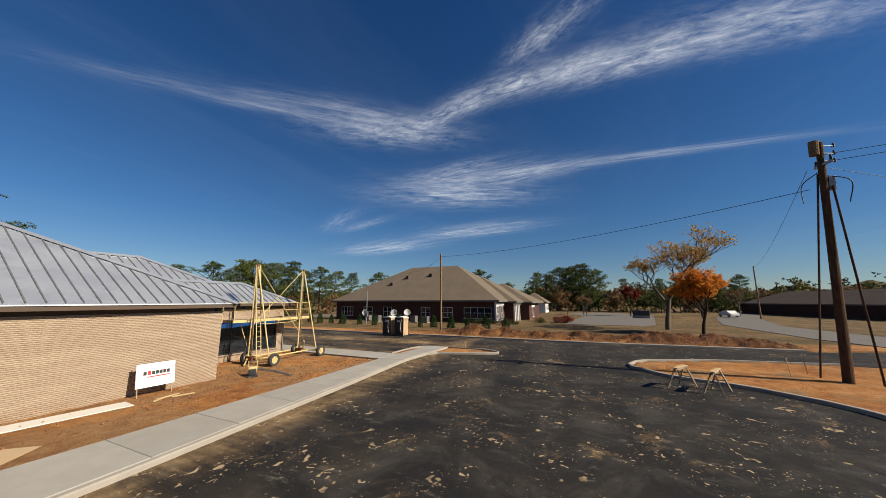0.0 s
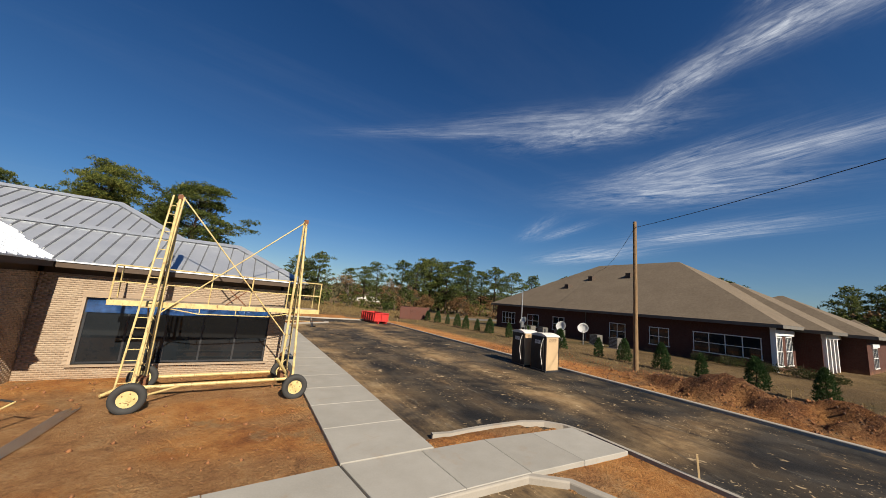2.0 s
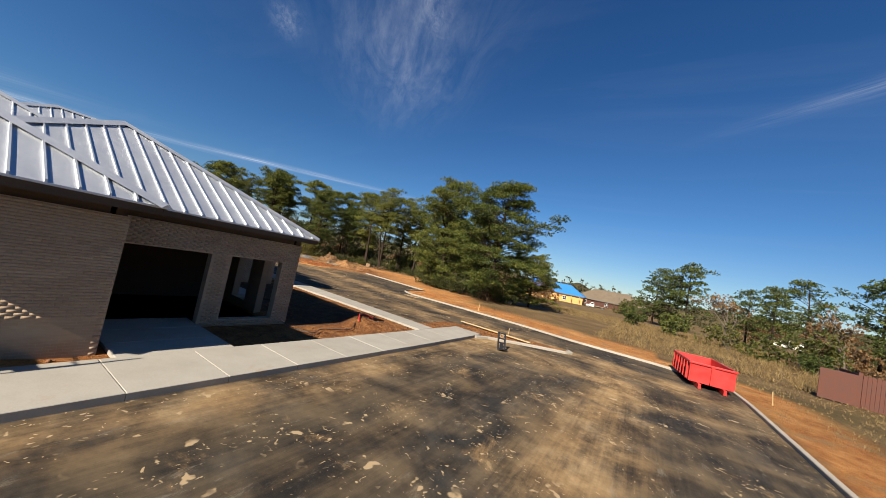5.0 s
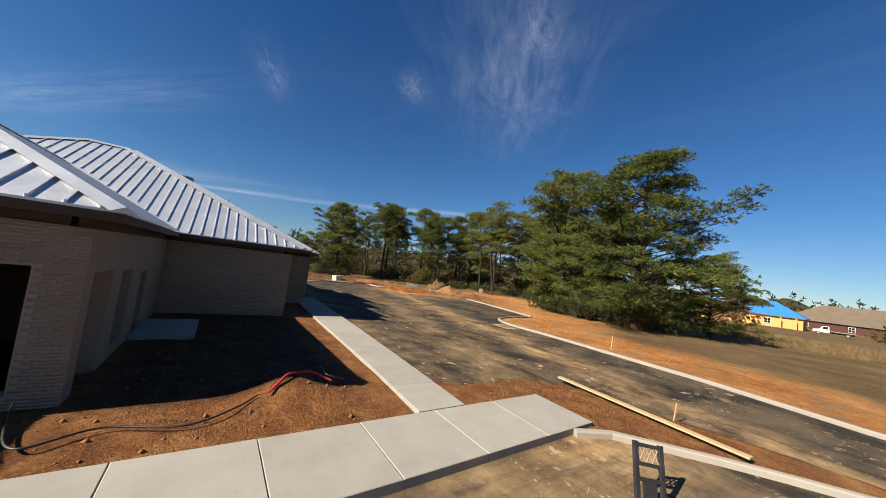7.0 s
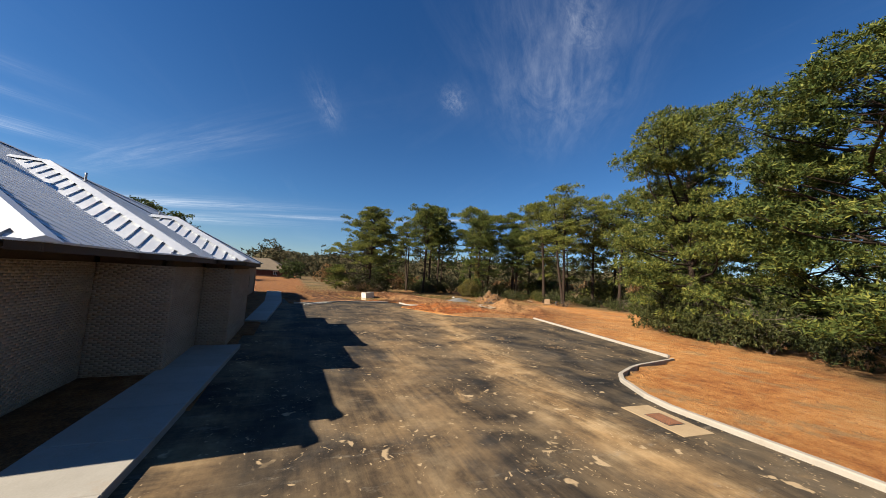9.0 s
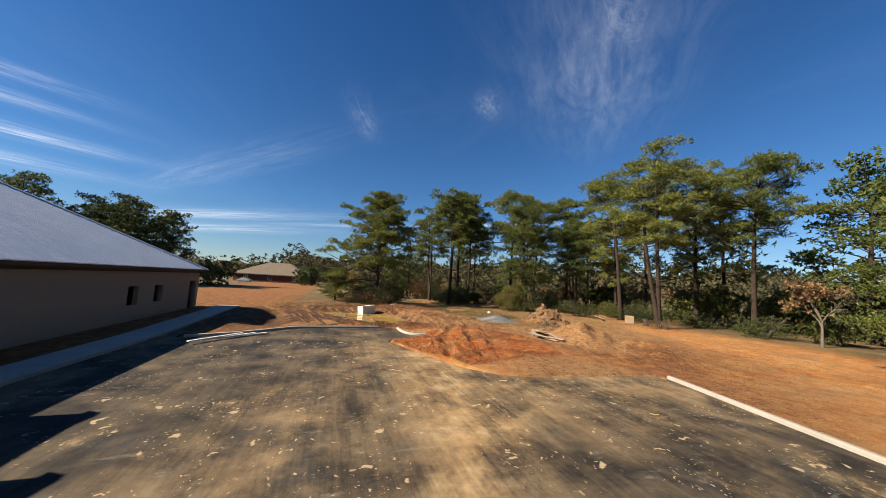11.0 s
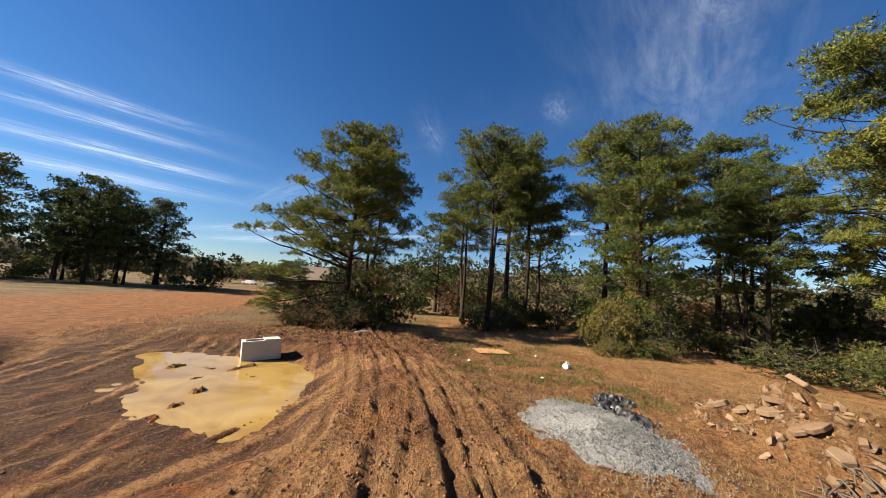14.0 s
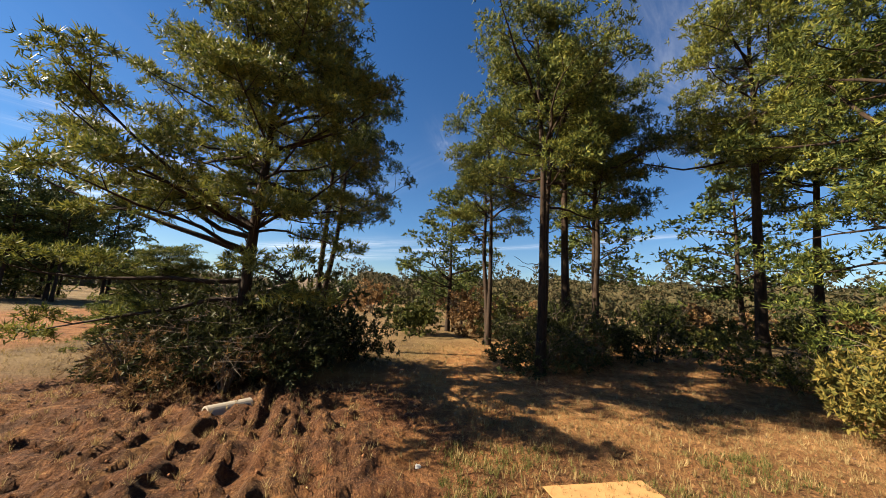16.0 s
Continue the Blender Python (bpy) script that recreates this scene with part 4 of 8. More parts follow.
    damp_and_shade = np.maximum(damp_and_shade, 0.6 * smooth01(-np.hypot((X + 46) / 1.0, (Y - 51) / 1.3), -5.5, -3.5) * smooth01(n1 + n2, 0.6, 1.1))
    mud = smooth01(-np.hypot((X + 31.5) / 0.8, (Y - 53.5) / 1.2), -6, -3.5) * (lot > 0.2)
    soil = np.maximum(soil, 0.9 * mud)
    damp_and_shade = np.maximum(damp_and_shade, 0.45 * mud * (1 - basin) * smooth01(lattice(X * 0.5, Y * 1.4, 0.6, 23) * 0.6 + n1 * 0.4, 0.4, 0.65))
    damp_and_shade = np.maximum(damp_and_shade, 0.55 * pit * smooth01(n1 * 0.6 + n2 * 0.4, 0.52, 0.68))
    # dark blotches for the bank's brown soil and the shadows on its rough face
    damp_and_shade = np.maximum(damp_and_shade, 0.40 * bank * smooth01(n2 + n4, 0.7, 1.2))
    damp_and_shade = np.maximum(damp_and_shade, 0.7 * pit * smooth01(signed(X, Y, PIT), -0.7, -0.1) * (n2 > 0.3))
    # the grass field beyond the works
    field = 1 - 0.85 * smooth01(-X + 3.0 * (n1 - 0.5), 52.5, 58) * smooth01(-Y, -68, -63)
    clay, soil, sand = clay * field, soil * field, sand * field
    return z, np.clip(clay, 0, 1), np.clip(soil, 0, 1), np.clip(lit * (0.6 + 0.6 * n3), 0, 1), red, np.clip(sand, 0, 1), np.clip(damp_and_shade, 0, 1)


def build_ground():
    fine_x = np.concatenate([np.arange(-64, -54, 0.42), np.arange(-54, -30, 0.095), np.arange(-30, -16, 0.13), np.arange(-16, 34.4, 0.45), np.arange(34.4, 41, 0.2), np.arange(41, 48.01, 0.45)])
    fine_y = np.concatenate([np.arange(-22, -14, 0.45), np.arange(-14, 20, 0.27), np.arange(20, 44, 0.45), np.arange(44, 57, 0.115), np.arange(57, 67, 0.095), np.arange(67, 77, 0.16), np.arange(77, 100.01, 0.42)])
    far = np.array([3, 7, 13, 22, 35, 55, 90, 150, 260, 450, 800, 1500, 2800.0])
    xs = np.concatenate([fine_x[0] - far[::-1], fine_x, fine_x[-1] + far])
    ys = np.concatenate([fine_y[0] - far[::-1], fine_y, fine_y[-1] + far])
    X, Y = np.meshgrid(xs, ys)
    Z, clay, soil, lit, red, sand, damp_and_shade = land(X, Y)
    w, h = len(xs), len(ys)
    idx = np.arange(w * h).reshape(h, w)
    faces = np.stack([idx[:-1, :-1], idx[:-1, 1:], idx[1:, 1:], idx[1:, :-1]], -1).reshape(-1, 4)
    me = bpy.data.meshes.new("ground")
    me.vertices.add(w * h)
    me.vertices.foreach_set("co", np.stack([X, Y, Z], -1).ravel())
    me.loops.add(faces.size)
    me.loops.foreach_set("vertex_index", faces.ravel())
    me.polygons.add(len(faces))
    me.polygons.foreach_set("loop_start", np.arange(0, faces.size, 4))
    me.polygons.foreach_set("use_smooth", np.ones(len(faces), bool))
    a = me.attributes.new("zone", "FLOAT_VECTOR", "POINT")
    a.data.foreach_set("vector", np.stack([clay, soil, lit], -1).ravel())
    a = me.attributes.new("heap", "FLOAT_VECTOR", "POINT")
    a.data.foreach_set("vector", np.stack([red, sand, damp_and_shade], -1).ravel())
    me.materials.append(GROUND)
    me.update(calc_edges=True)
    tagged(new("ground", me), "orange clay site with dry grass and wheel ruts around it", "ground", kind="structure")


def height(x, y):
    return float(land(np.array([[float(x)]]), np.array([[float(y)]]))[0][0, 0])


def heights(pts):
    a = np.array(pts, float)
    return land(a[:, 0][None], a[:, 1][None])[0][0]


def flat(poly, z, thick):
    bm = bmesh.new()
    vs = [bm.verts.new((x, y, z)) for x, y in poly]
    f = bm.faces.new(vs)
    r = bmesh.ops.extrude_face_region(bm, geom=[f])
    bmesh.ops.translate(bm, verts=[v for v in r["geom"] if isinstance(v, bmesh.types.BMVert)], vec=(0, 0, -thick))
    bmesh.ops.triangulate(bm, faces=[q for q in bm.faces if len(q.verts) > 4])
    return bm


def kerb_run(pts, closed=False, width=0.16, top=0.15, side=1):
    """A kerb along a line: its face on the line, its back on the given side, with a rounded front edge."""
    prof = [(0.0, -0.06), (0.0, top - 0.035), (0.012, top - 0.01), (0.035, top), (width, top), (width, -0.06)]
    P = [Vector((x, y, 0)) for x, y in pts]
    n = len(P)
    bm = bmesh.new()
    rings = []
    for i, p in enumerate(P):
        a = P[i - 1] if (i or closed) else p
        b = P[(i + 1) % n] if (i < n - 1 or closed) else p
        d = (b - a).normalized()
        nv = Vector((-d.y, d.x, 0)) * side
        rings.append([bm.verts.new(p + nv * o + Vector((0, 0, z))) for o, z in prof])
    for i in range(n if closed else n - 1):
        r, s = rings[i], rings[(i + 1) % n]
        for k in range(len(prof) - 1):
            bm.faces.new((r[k], s[k], s[k + 1], r[k + 1]))
    if not closed:
        bm.faces.new(rings[0])
        bm.faces.new(rings[-1][::-1])
    return bm


build_ground()
lot_slab = tagged(new("parking_lot", bm_mesh("parking_lot", flat(LOT, 0.0, 0.09), ASPHALT)),
                  "new black asphalt parking lot smeared with dried clay", "parking lot", kind="structure")


def run_of(poly, a, b):
    """The stretch of a closed line between the points nearest to a and b."""
    i = min(range(len(poly)), key=lambda k: math.dist(poly[k], a))
    j = min(range(len(poly)), key=lambda k: math.dist(poly[k], b))
    return poly[i:j + 1] if j >= i else poly[i:] + poly[:j + 1]


for nm, a, b in (("kerb", (-34, -11), (28.6, -14)), ("kerb", (35, -15), (24.7, 51.4)), ("kerb", (24.7, 51.4), (2.6, 60.5)),
                 ("kerb", (2.6, 61.9), (-14.0, 66.2)), ("kerb", (-25.15, 57.85), (-28.65, 56.1)), ("kerb", (-28.6, 54.3), (-24.5, 44.0))):
    tagged(new(nm, bm_mesh(nm, kerb_run(run_of(LOT, a, b), side=-1), KERB)), "pale new concrete kerb edging the asphalt", "kerb", kind="structure")
for a, b in (((-30, 8.0), (20.75, 13.9)), ((20.75, 41.6), (25.0, 46.4))):
    tagged(new("kerb", bm_mesh("kerb", kerb_run(run_of(PAD, a, b), side=1), KERB)), "pale new concrete kerb round the building pad and its islands", "kerb", kind="structure")


# ---- concrete walks, slab by slab ----
def slab(poly, z=0.165, thick=0.24):
    bm = bmesh.new()
    vs = [bm.verts.new((x, y, z)) for x, y in poly]
    f = bm.faces.new(vs)
    r = bmesh.ops.extrude_face_region(bm, geom=[f])
    bmesh.ops.translate(bm, verts=[v for v in r["geom"] if isinstance(v, bmesh.types.BMVert)], vec=(0, 0, -thick))
    top = [e for e in bm.edges if all(abs(v.co.z - z) < 1e-5 for v in e.verts)]
    bmesh.ops.bevel(bm, geom=top, offset=0.012, segments=1, affect="EDGES")
    return bm


def walk_strip(name, left, right, n, label):
    """A walk between two lines, cut into n slabs with open joints."""
    base = thing(name, label, "pavement", kind="structure")
    L, R = [[Vector((*p, 0)) for p in q] for q in (left, right)]

    def at(c, t):
        seg = [(b - a).length for a, b in zip(L, L[1:])]
        s, i = t * sum(seg), 0
        while i < len(seg) - 1 and s > seg[i]:
            s -= seg[i]
            i += 1
        return c[i].lerp(c[i + 1], s / seg[i])
    for i in range(n):
        g = 0.006 / 2
        t0, t1 = i / n + g / n, (i + 1) / n - g / n
        q = [at(L, t0), at(R, t0), at(R, t1), at(L, t1)]
        part("paving_slab", slab([(v.x, v.y) for v in q], 0.160 + 0.006 * random.random()), CONCRETE, base)
    return base


walk_strip("pavement_south", [(-30, 7.95 + 0.2), (3.5, 9.88), (12, 10.78), (18.72, 11.5)], [(-30, 12.2), (3.5, 12.35), (12, 12.75), (18.48, 13.15)], 21,
           "pale broom-finished concrete walk along the brick front")
walk_strip("pavement_crossing", [(18.76, 11.52), (22.3, 11.42), (25.35, 11.25)], [(18.52, 13.16), (22.4, 13.12), (25.3, 12.9)], 4,
           "pale concrete walk crossing to the drive")
walk_strip("pavement_east", [(18.52, 13.2), (18.62, 20), (18.70, 28), (18.74, 36.5), (18.74, 42.5)], [(20.70, 13.2), (20.74, 20), (20.74, 28), (20.72, 36.5), (20.6, 42.4)], 16,
           "pale concrete walk beside the long drive")
walk_strip("pavement_north", [(18.7, 38.45), (14.8, 38.70), (9.8, 38.88), (5.1, 39.03), (-3.4, 39.42)], [(18.7, 39.80), (15.0, 40.10), (10.0, 40.43), (5.2, 40.72), (-3.4, 41.08)], 13,
           "pale concrete walk behind the building")
walk_strip("pavement_northwest", [(-11, 40.4), (-25, 40.6), (-42.6, 39.8)], [(-11, 41.62), (-25, 42.2), (-42.6, 41.75)], 18,
           "pale concrete walk beside the back wall")
walk_strip("pavement_porch", [(15.2, 26.3), (18.8, 26.3)], [(15.2, 28.9), (18.8, 28.9)], 3, "pale concrete landing at the open porch")

# ---- the new brick building ----
EAVE, PITCH, WALL_TOP, BRICK_TOP = 3.8, 0.53, 3.74, 3.40
ROOF_BLOCKS = {  # x0, x1, y0, y1 at the eaves
    "main": (-41.9, 5.0, 18.6, 38.65), "cross": (-12.9, 6.1, 17.2, 38.0), "front": (-20.0, 11.2, 17.05, 31.0), "porch": (-5.0, 16.55, 21.35, 32.6),
    "east": (5.0, 18.6, 21.3, 26.6), "back": (-13.3, 0.75, 20.0, 39.9), "bay": (-10.25, -3.05, 24.0, 41.0)}


def roof_z(x, y, skip=None):
    z = 0
    for k, (x0, x1, y0, y1) in ROOF_BLOCKS.items():
        if k != skip:
            d = min(x - x0, x1 - x, y - y0, y1 - y)
            if d > 0:
                z = max(z, EAVE + PITCH * d)
    return z


def wall_run(name, a, b, openings=(), thick=0.30, z0=-0.15, z1=BRICK_TOP, mat=BRICK, parent=None):
    """A wall from a to b (its outer face to the right of the way), with openings (from, to, sill, head) cut through."""
    a, b = Vector((*a, 0)), Vector((*b, 0))
    L = (b - a).length
    d = (b - a).normalized()
    m = Matrix(((d.x, -d.y, 0, a.x), (d.y, d.x, 0, a.y), (0, 0, 1, 0), (0, 0, 0, 1)))
    cuts = sorted({0.0, L, *[v for o in openings for v in o[:2]]})
    bm = bmesh.new()
    for u0, u1 in zip(cuts, cuts[1:]):
        um = (u0 + u1) / 2
        hole = [o for o in openings if o[0] < um < o[1]]
        if not hole:
            add_box(bm, u0, u1, 0, thick, z0, z1, m)
        else:
            o = hole[0]
            if o[2] > z0 + 0.2:
                add_box(bm, u0, u1, 0, thick, z0, o[2], m)
            add_box(bm, u0, u1, 0, thick, o[3], z1, m)
    bmesh.ops.remove_doubles(bm, verts=bm.verts, dist=0.0005)
    ob = part(name, bm, mat, parent)
    return ob, m


building = thing("commercial_building", "unfinished tan brick building with a standing-seam metal hip roof", "building", pose(-15, 28, 0))
INV = building.matrix_world.inverted()


def child(name, bm, mat, label="", parent=None, smooth=False):
    ob = part(name, bm, mat, None, label, smooth)
    ob.parent = parent or building
    ob.matrix_parent_inverse = (parent or building).matrix_world.inverted() if not parent else Matrix()
    if not parent:
        ob.matrix_parent_inverse = INV
    return ob


WINDOWS_B = (1.2, 6.75, 0.5, 2.68)
WALLS = {
    "wall_front": ((-41.4, 17.5), (10.75, 17.5), ()),
    "wall_return": ((10.75, 17.5), (10.75, 21.8), ()),
    "wall_window": ((10.75, 21.8), (18.1, 21.8), (WINDOWS_B,)),
    "wall_east": ((18.1, 21.8), (18.1, 26.1), ()),
    "wall_porch_return": ((18.1, 26.1), (16.1, 26.1), ()),
    "wall_porch_east": ((16.1, 26.1), (16.1, 32.15), ((0.45, 2.75, -0.15, 2.6), (3.4, 5.35, 0.3, 2.6))),
    "wall_porch_north": ((16.1, 32.15), (5.6, 32.15), ((0.55, 2.0, -0.15, 2.5), (3.0, 4.2, 0.4, 2.4), (5.7, 6.75, -0.15, 2.2))),
    "wall_cross_east": ((5.6, 32.15), (5.6, 37.5), ()),
    "wall_cross_north": ((5.6, 37.5), (0.3, 37.5), ()),
    "wall_back_east": ((0.3, 37.5), (0.3, 39.4), ()),
    "wall_back_north": ((0.3, 39.4), (-3.5, 39.4), ()),
    "wall_bay_east": ((-3.5, 39.4), (-3.5, 40.5), ()),
    "wall_bay_north": ((-3.5, 40.5), (-9.8, 40.5), ()),
    "wall_bay_west": ((-9.8, 40.5), (-9.8, 39.6), ()),
    "wall_back_mid": ((-9.8, 39.6), (-12.8, 39.6), ()),
    "wall_back_west": ((-12.8, 39.6), (-12.8, 38.2), ()),
    "wall_long_north": ((-12.8, 38.2), (-41.4, 38.2), ((16.7, 17.95, 1.1, 2.4), (20.1, 21.4, 1.1, 2.4), (26.5, 28.0, -0.15, 2.65))),
    "wall_west": ((-41.4, 38.2), (-41.4, 17.5), ()),
}
wall_obs = {}
corners = [w[0] for w in WALLS.values()]
for i, (nm, (a, b, op)) in enumerate(WALLS.items()):
    # butt the walls: a wall stops short of an outer corner by the next one's thickness
    c = WALLS[list(WALLS)[(i + 1) % len(WALLS)]][1]
    left = (b[0] - a[0]) * (c[1] - b[1]) - (b[1] - a[1]) * (c[0] - b[0]) > 0
    L = math.dist(a, b)
    k = (L - 0.30) / L if left else 1.0
    ob, m = wall_run(nm, a, (a[0] + (b[0] - a[0]) * k, a[1] + (b[1] - a[1]) * k), op)
    ob.parent, ob.matrix_parent_inverse = building, INV
    wall_obs[nm] = (ob, m)
    # unclad frieze board between brick and soffit
    child("frieze", box(0.06, L * k - 0.06 if left else L * k, 0.05, 0.26, BRICK_TOP, WALL_TOP, m), SOFFIT, "dark unclad frieze board under the eave")
# dark boards added so that the openings look unlit inside, and the slab there
child("floor_slab", box(-41.0, 10.4, 17.9, 32.0, -0.1, 0.10), CONCRETE, "bare concrete floor slab")
child("floor_slab", box(10.4, 17.7, 22.2, 26.0, -0.1, 0.10), CONCRETE, "bare concrete floor slab")
child("inner_wall", box(-41.0, 10.6, 31.6, 31.8, 0.1, 3.6), SOFFIT, "dark board wall standing in for the unlit interior")
child("inner_wall", box(10.9, 11.1, 22.15, 31.8, 0.1, 3.6), SOFFIT, "dark board wall standing in for the unlit interior")
child("inner_wall", box(11.1, 17.7, 25.9, 26.05, 0.1, 3.6), SOFFIT, "dark board wall standing in for the unlit interior")
child("inner_wall", box(-41.0, -13.4, 34.5, 34.7, 0.1, 3.6), SOFFIT, "dark board wall standing in for the unlit interior")


def hip_planes(x0, x1, y0, y1):
    """The four planes of a hip roof as lists of corners, eave edge first."""
    w, d = x1 - x0, y1 - y0
    h = min(w, d) / 2
    zt = EAVE + PITCH * h
    if w >= d:
        r0, r1 = (x0 + h, (y0 + y1) / 2, zt), (x1 - h, (y0 + y1) / 2, zt)
        S = [(x0, y0, EAVE), (x1, y0, EAVE), r1, r0]
        E_ = [(x1, y0, EAVE), (x1, y1, EAVE), r1]
        N_ = [(x1, y1, EAVE), (x0, y1, EAVE), r0, r1]
        W_ = [(x0, y1, EAVE), (x0, y0, EAVE), r0]
    else:
        r0, r1 = ((x0 + x1) / 2, y0 + h, zt), ((x0 + x1) / 2, y1 - h, zt)
        S = [(x0, y0, EAVE), (x1, y0, EAVE), r0]
        E_ = [(x1, y0, EAVE), (x1, y1, EAVE), r1, r0]
        N_ = [(x1, y1, EAVE), (x0, y1, EAVE), r1]
        W_ = [(x0, y1, EAVE), (x0, y0, EAVE), r0, r1]
    return [S, E_, N_, W_]


def ridge_lines(x0, x1, y0, y1):
    S, E_, N_, W_ = hip_planes(x0, x1, y0, y1)
    tops = [v for v in S[2:]] if len(S) == 4 else [v for v in E_[2:]]
    lines = [(tops[0], tops[1])]
    for c in ((x0, y0), (x1, y0), (x1, y1), (x0, y1)):
        near = min(tops, key=lambda v: math.dist(v[:2], c))
        lines.append(((*c, EAVE), near))
    return lines


def build_roof(key, seam=0.46):
    x0, x1, y0, y1 = ROOF_BLOCKS[key]
    planes = hip_planes(x0, x1, y0, y1)
    bm = bmesh.new()
    for P in planes:
        bm.faces.new([bm.verts.new(v) for v in P])
    bmesh.ops.remove_doubles(bm, verts=bm.verts, dist=0.001)
    r = bmesh.ops.extrude_face_region(bm, geom=list(bm.faces))
    bmesh.ops.translate(bm, verts=[v for v in r["geom"] if isinstance(v, bmesh.types.BMVert)], vec=(0, 0, -0.05))
    roof = child("roof", bm, ROOF, "dull galvalume standing-seam roof section")
    # seams that run from eave to ridge or hip
    names = ("south", "east", "north", "west")
    for P, nm in zip(planes, names):
        a, b = Vector(P[0]), Vector(P[1])
        L = (b - a).length
        d = (b - a) / L
        up = Vector((-d.y, d.x, 0))
        h = min(x1 - x0, y1 - y0) / 2
        bm = bmesh.new()
        n = int(L / seam)
        off = (L - n * seam) / 2 + (0 if n % 2 else seam / 2)
        k = off
        cnt = 0
        while k < L - 0.05:
            run = min(k, L - k)
            run = run if len(P) == 3 else min(run, h)
            p = a + d * k
            # start where the seam leaves the neighbouring sections
            vis = [t for t in np.linspace(0.05, run, 24) if roof_z(*(p + up * t).xy, skip=key) < EAVE + PITCH * t + 0.02]
            if run > 0.15 and vis:
                t0, t1 = (0.0 if vis[0] < 0.06 + run / 20 else vis[0]), vis[-1]
                if t1 - t0 > 0.1:
                    q0, q1 = p + up * t0 + Vector((0, 0, PITCH * t0)), p + up * t1 + Vector((0, 0, PITCH * t1))
                    w = d * 0.018
                    hgt = Vector((0, 0, 0.03 if nm == "north" else 0.058))
                    v = [bm.verts.new(c) for c in (q0 - w, q0 + w, q0 + w + hgt, q0 - w + hgt, q1 - w, q1 + w, q1 + w + hgt, q1 - w + hgt)]
                    for f in ((0, 1, 2, 3), (7, 6, 5, 4), (1, 5, 6, 2), (3, 2, 6, 7), (0, 3, 7, 4)):
                        bm.faces.new([v[i] for i in f])
                    cnt += 1
            k += seam
        if cnt:
            s = child("seams", bm, SHADED_SEAM if nm == "south" else ROOF, "raised standing seams", roof)
            s["kind"] = "stuff"
        else:
            bm.free()
    # caps along ridge and hips
    for p, q in ridge_lines(x0, x1, y0, y1):
        p, q = Vector(p), Vector(q)
        if (q - p).length < 0.3:
            continue
        vis = [t for t in np.linspace(0.0, 1, 60) if roof_z(*p.lerp(q, t).xy, skip=key) < p.lerp(q, t).z + 0.02]
        if not vis or vis[-1] - vis[0] < 0.03:
            continue
        p, q = p.lerp(q, vis[0]), p.lerp(q, vis[-1])
        dd = (q - p).normalized()
        wide = 0.26
        side = Vector((-dd.y, dd.x, 0)).normalized() * wide
        up = Vector((0, 0, 0.085))
        low = Vector((0, 0, 0.068 - PITCH * wide * (1.0 if abs(dd.z) < 0.01 else 0.707)))
        bm = bmesh.new()
        v = [bm.verts.new(c) for c in (p - side + low, p + up, p + side + low, q - side + low, q + up, q + side + low)]
        for f in ((0, 1, 4, 3), (1, 2, 5, 4), (0, 2, 1), (3, 4, 5), (0, 3, 5, 2)):
            bm.faces.new([v[i] for i in f])
        child("ridge_cap", bm, ROOF, "", roof)
    # fascia and gutter edge along free eaves
    for P in planes:
        a, b = Vector(P[0]), Vector(P[1])
        L = (b - a).length
        d = (b - a) / L
        up = Vector((-d.y, d.x, 0))
        ts = [t for t in np.linspace(0.01, L - 0.01, 80) if roof_z(*(a + d * t + up * 0.02).xy, skip=key) < EAVE + 0.06]
        if len(ts) < 2:
            continue
        p, q = a + d * ts[0], a + d * ts[-1]
        m = Matrix(((d.x, up.x, 0, p.x), (d.y, up.y, 0, p.y), (0, 0, 1, 0), (0, 0, 0, 1)))
        ln = (q - p).length
        child("fascia", box(0, ln, 0.03, 0.07, EAVE - 0.22, EAVE - 0.03, m), SOFFIT, "bare brown fascia board", roof)
        child("drip_edge", box(-0.01, ln + 0.01, -0.010, 0.03, EAVE - 0.045, EAVE - 0.005, m), ROOF, "", roof)
        child("soffit", box(0, ln, 0.07, 0.62, EAVE - 0.20, EAVE - 0.17, m), SOFFIT, "", roof)
    return roof


for k in ROOF_BLOCKS:
    build_roof(k)

# big strip window beside the scaffold: frame, mullions, panes, blue film along the top
wx0, wx1, wz0, wz1 = 10.75 + WINDOWS_B[0], 10.75 + WINDOWS_B[1], WINDOWS_B[2], WINDOWS_B[3]
win = child("window", box(wx0, wx1, 21.93, 22.0, wz0, wz0 + 0.06), BLACK, "wide dark strip window with thin black frames")
child("window_frame", box(wx0, wx1, 21.93, 22.0, wz1 - 0.06, wz1), BLACK, "", win)
nw = 5
for i in range(nw + 1):
    xx = wx0 + (wx1 - wx0 - 0.06) * i / nw
    child("mullion", box(xx, xx + 0.06, 21.93, 22.0, wz0 + 0.06, wz1 - 0.06), BLACK, "", win)
for i in range(nw):
    xx, xe = wx0 + (wx1 - wx0 - 0.06) * i / nw + 0.06, wx0 + (wx1 - wx0 - 0.06) * (i + 1) / nw
    child("pane", box(xx, xe, 21.955, 21.975, wz0 + 0.06, wz1 - 0.06), GLASS, "dark reflecting pane", win)
child("window_sill", box(wx0 - 0.1, wx1 + 0.1, 21.72, 21.93, wz0 - 0.07, wz0), BRICK, "tan brick sill", win)
child("lintel", box(wx0 - 0.1, wx1 + 0.1, 21.785, 21.82, wz1, wz1 + 0.2), BRICK, "", win)
child("window_film", box(wx0 + 0.02, wx1 - 0.02, 21.915, 21.928, wz1 - 0.50, wz1 - 0.02), FILM, "wrinkled blue protective film along the top", win)

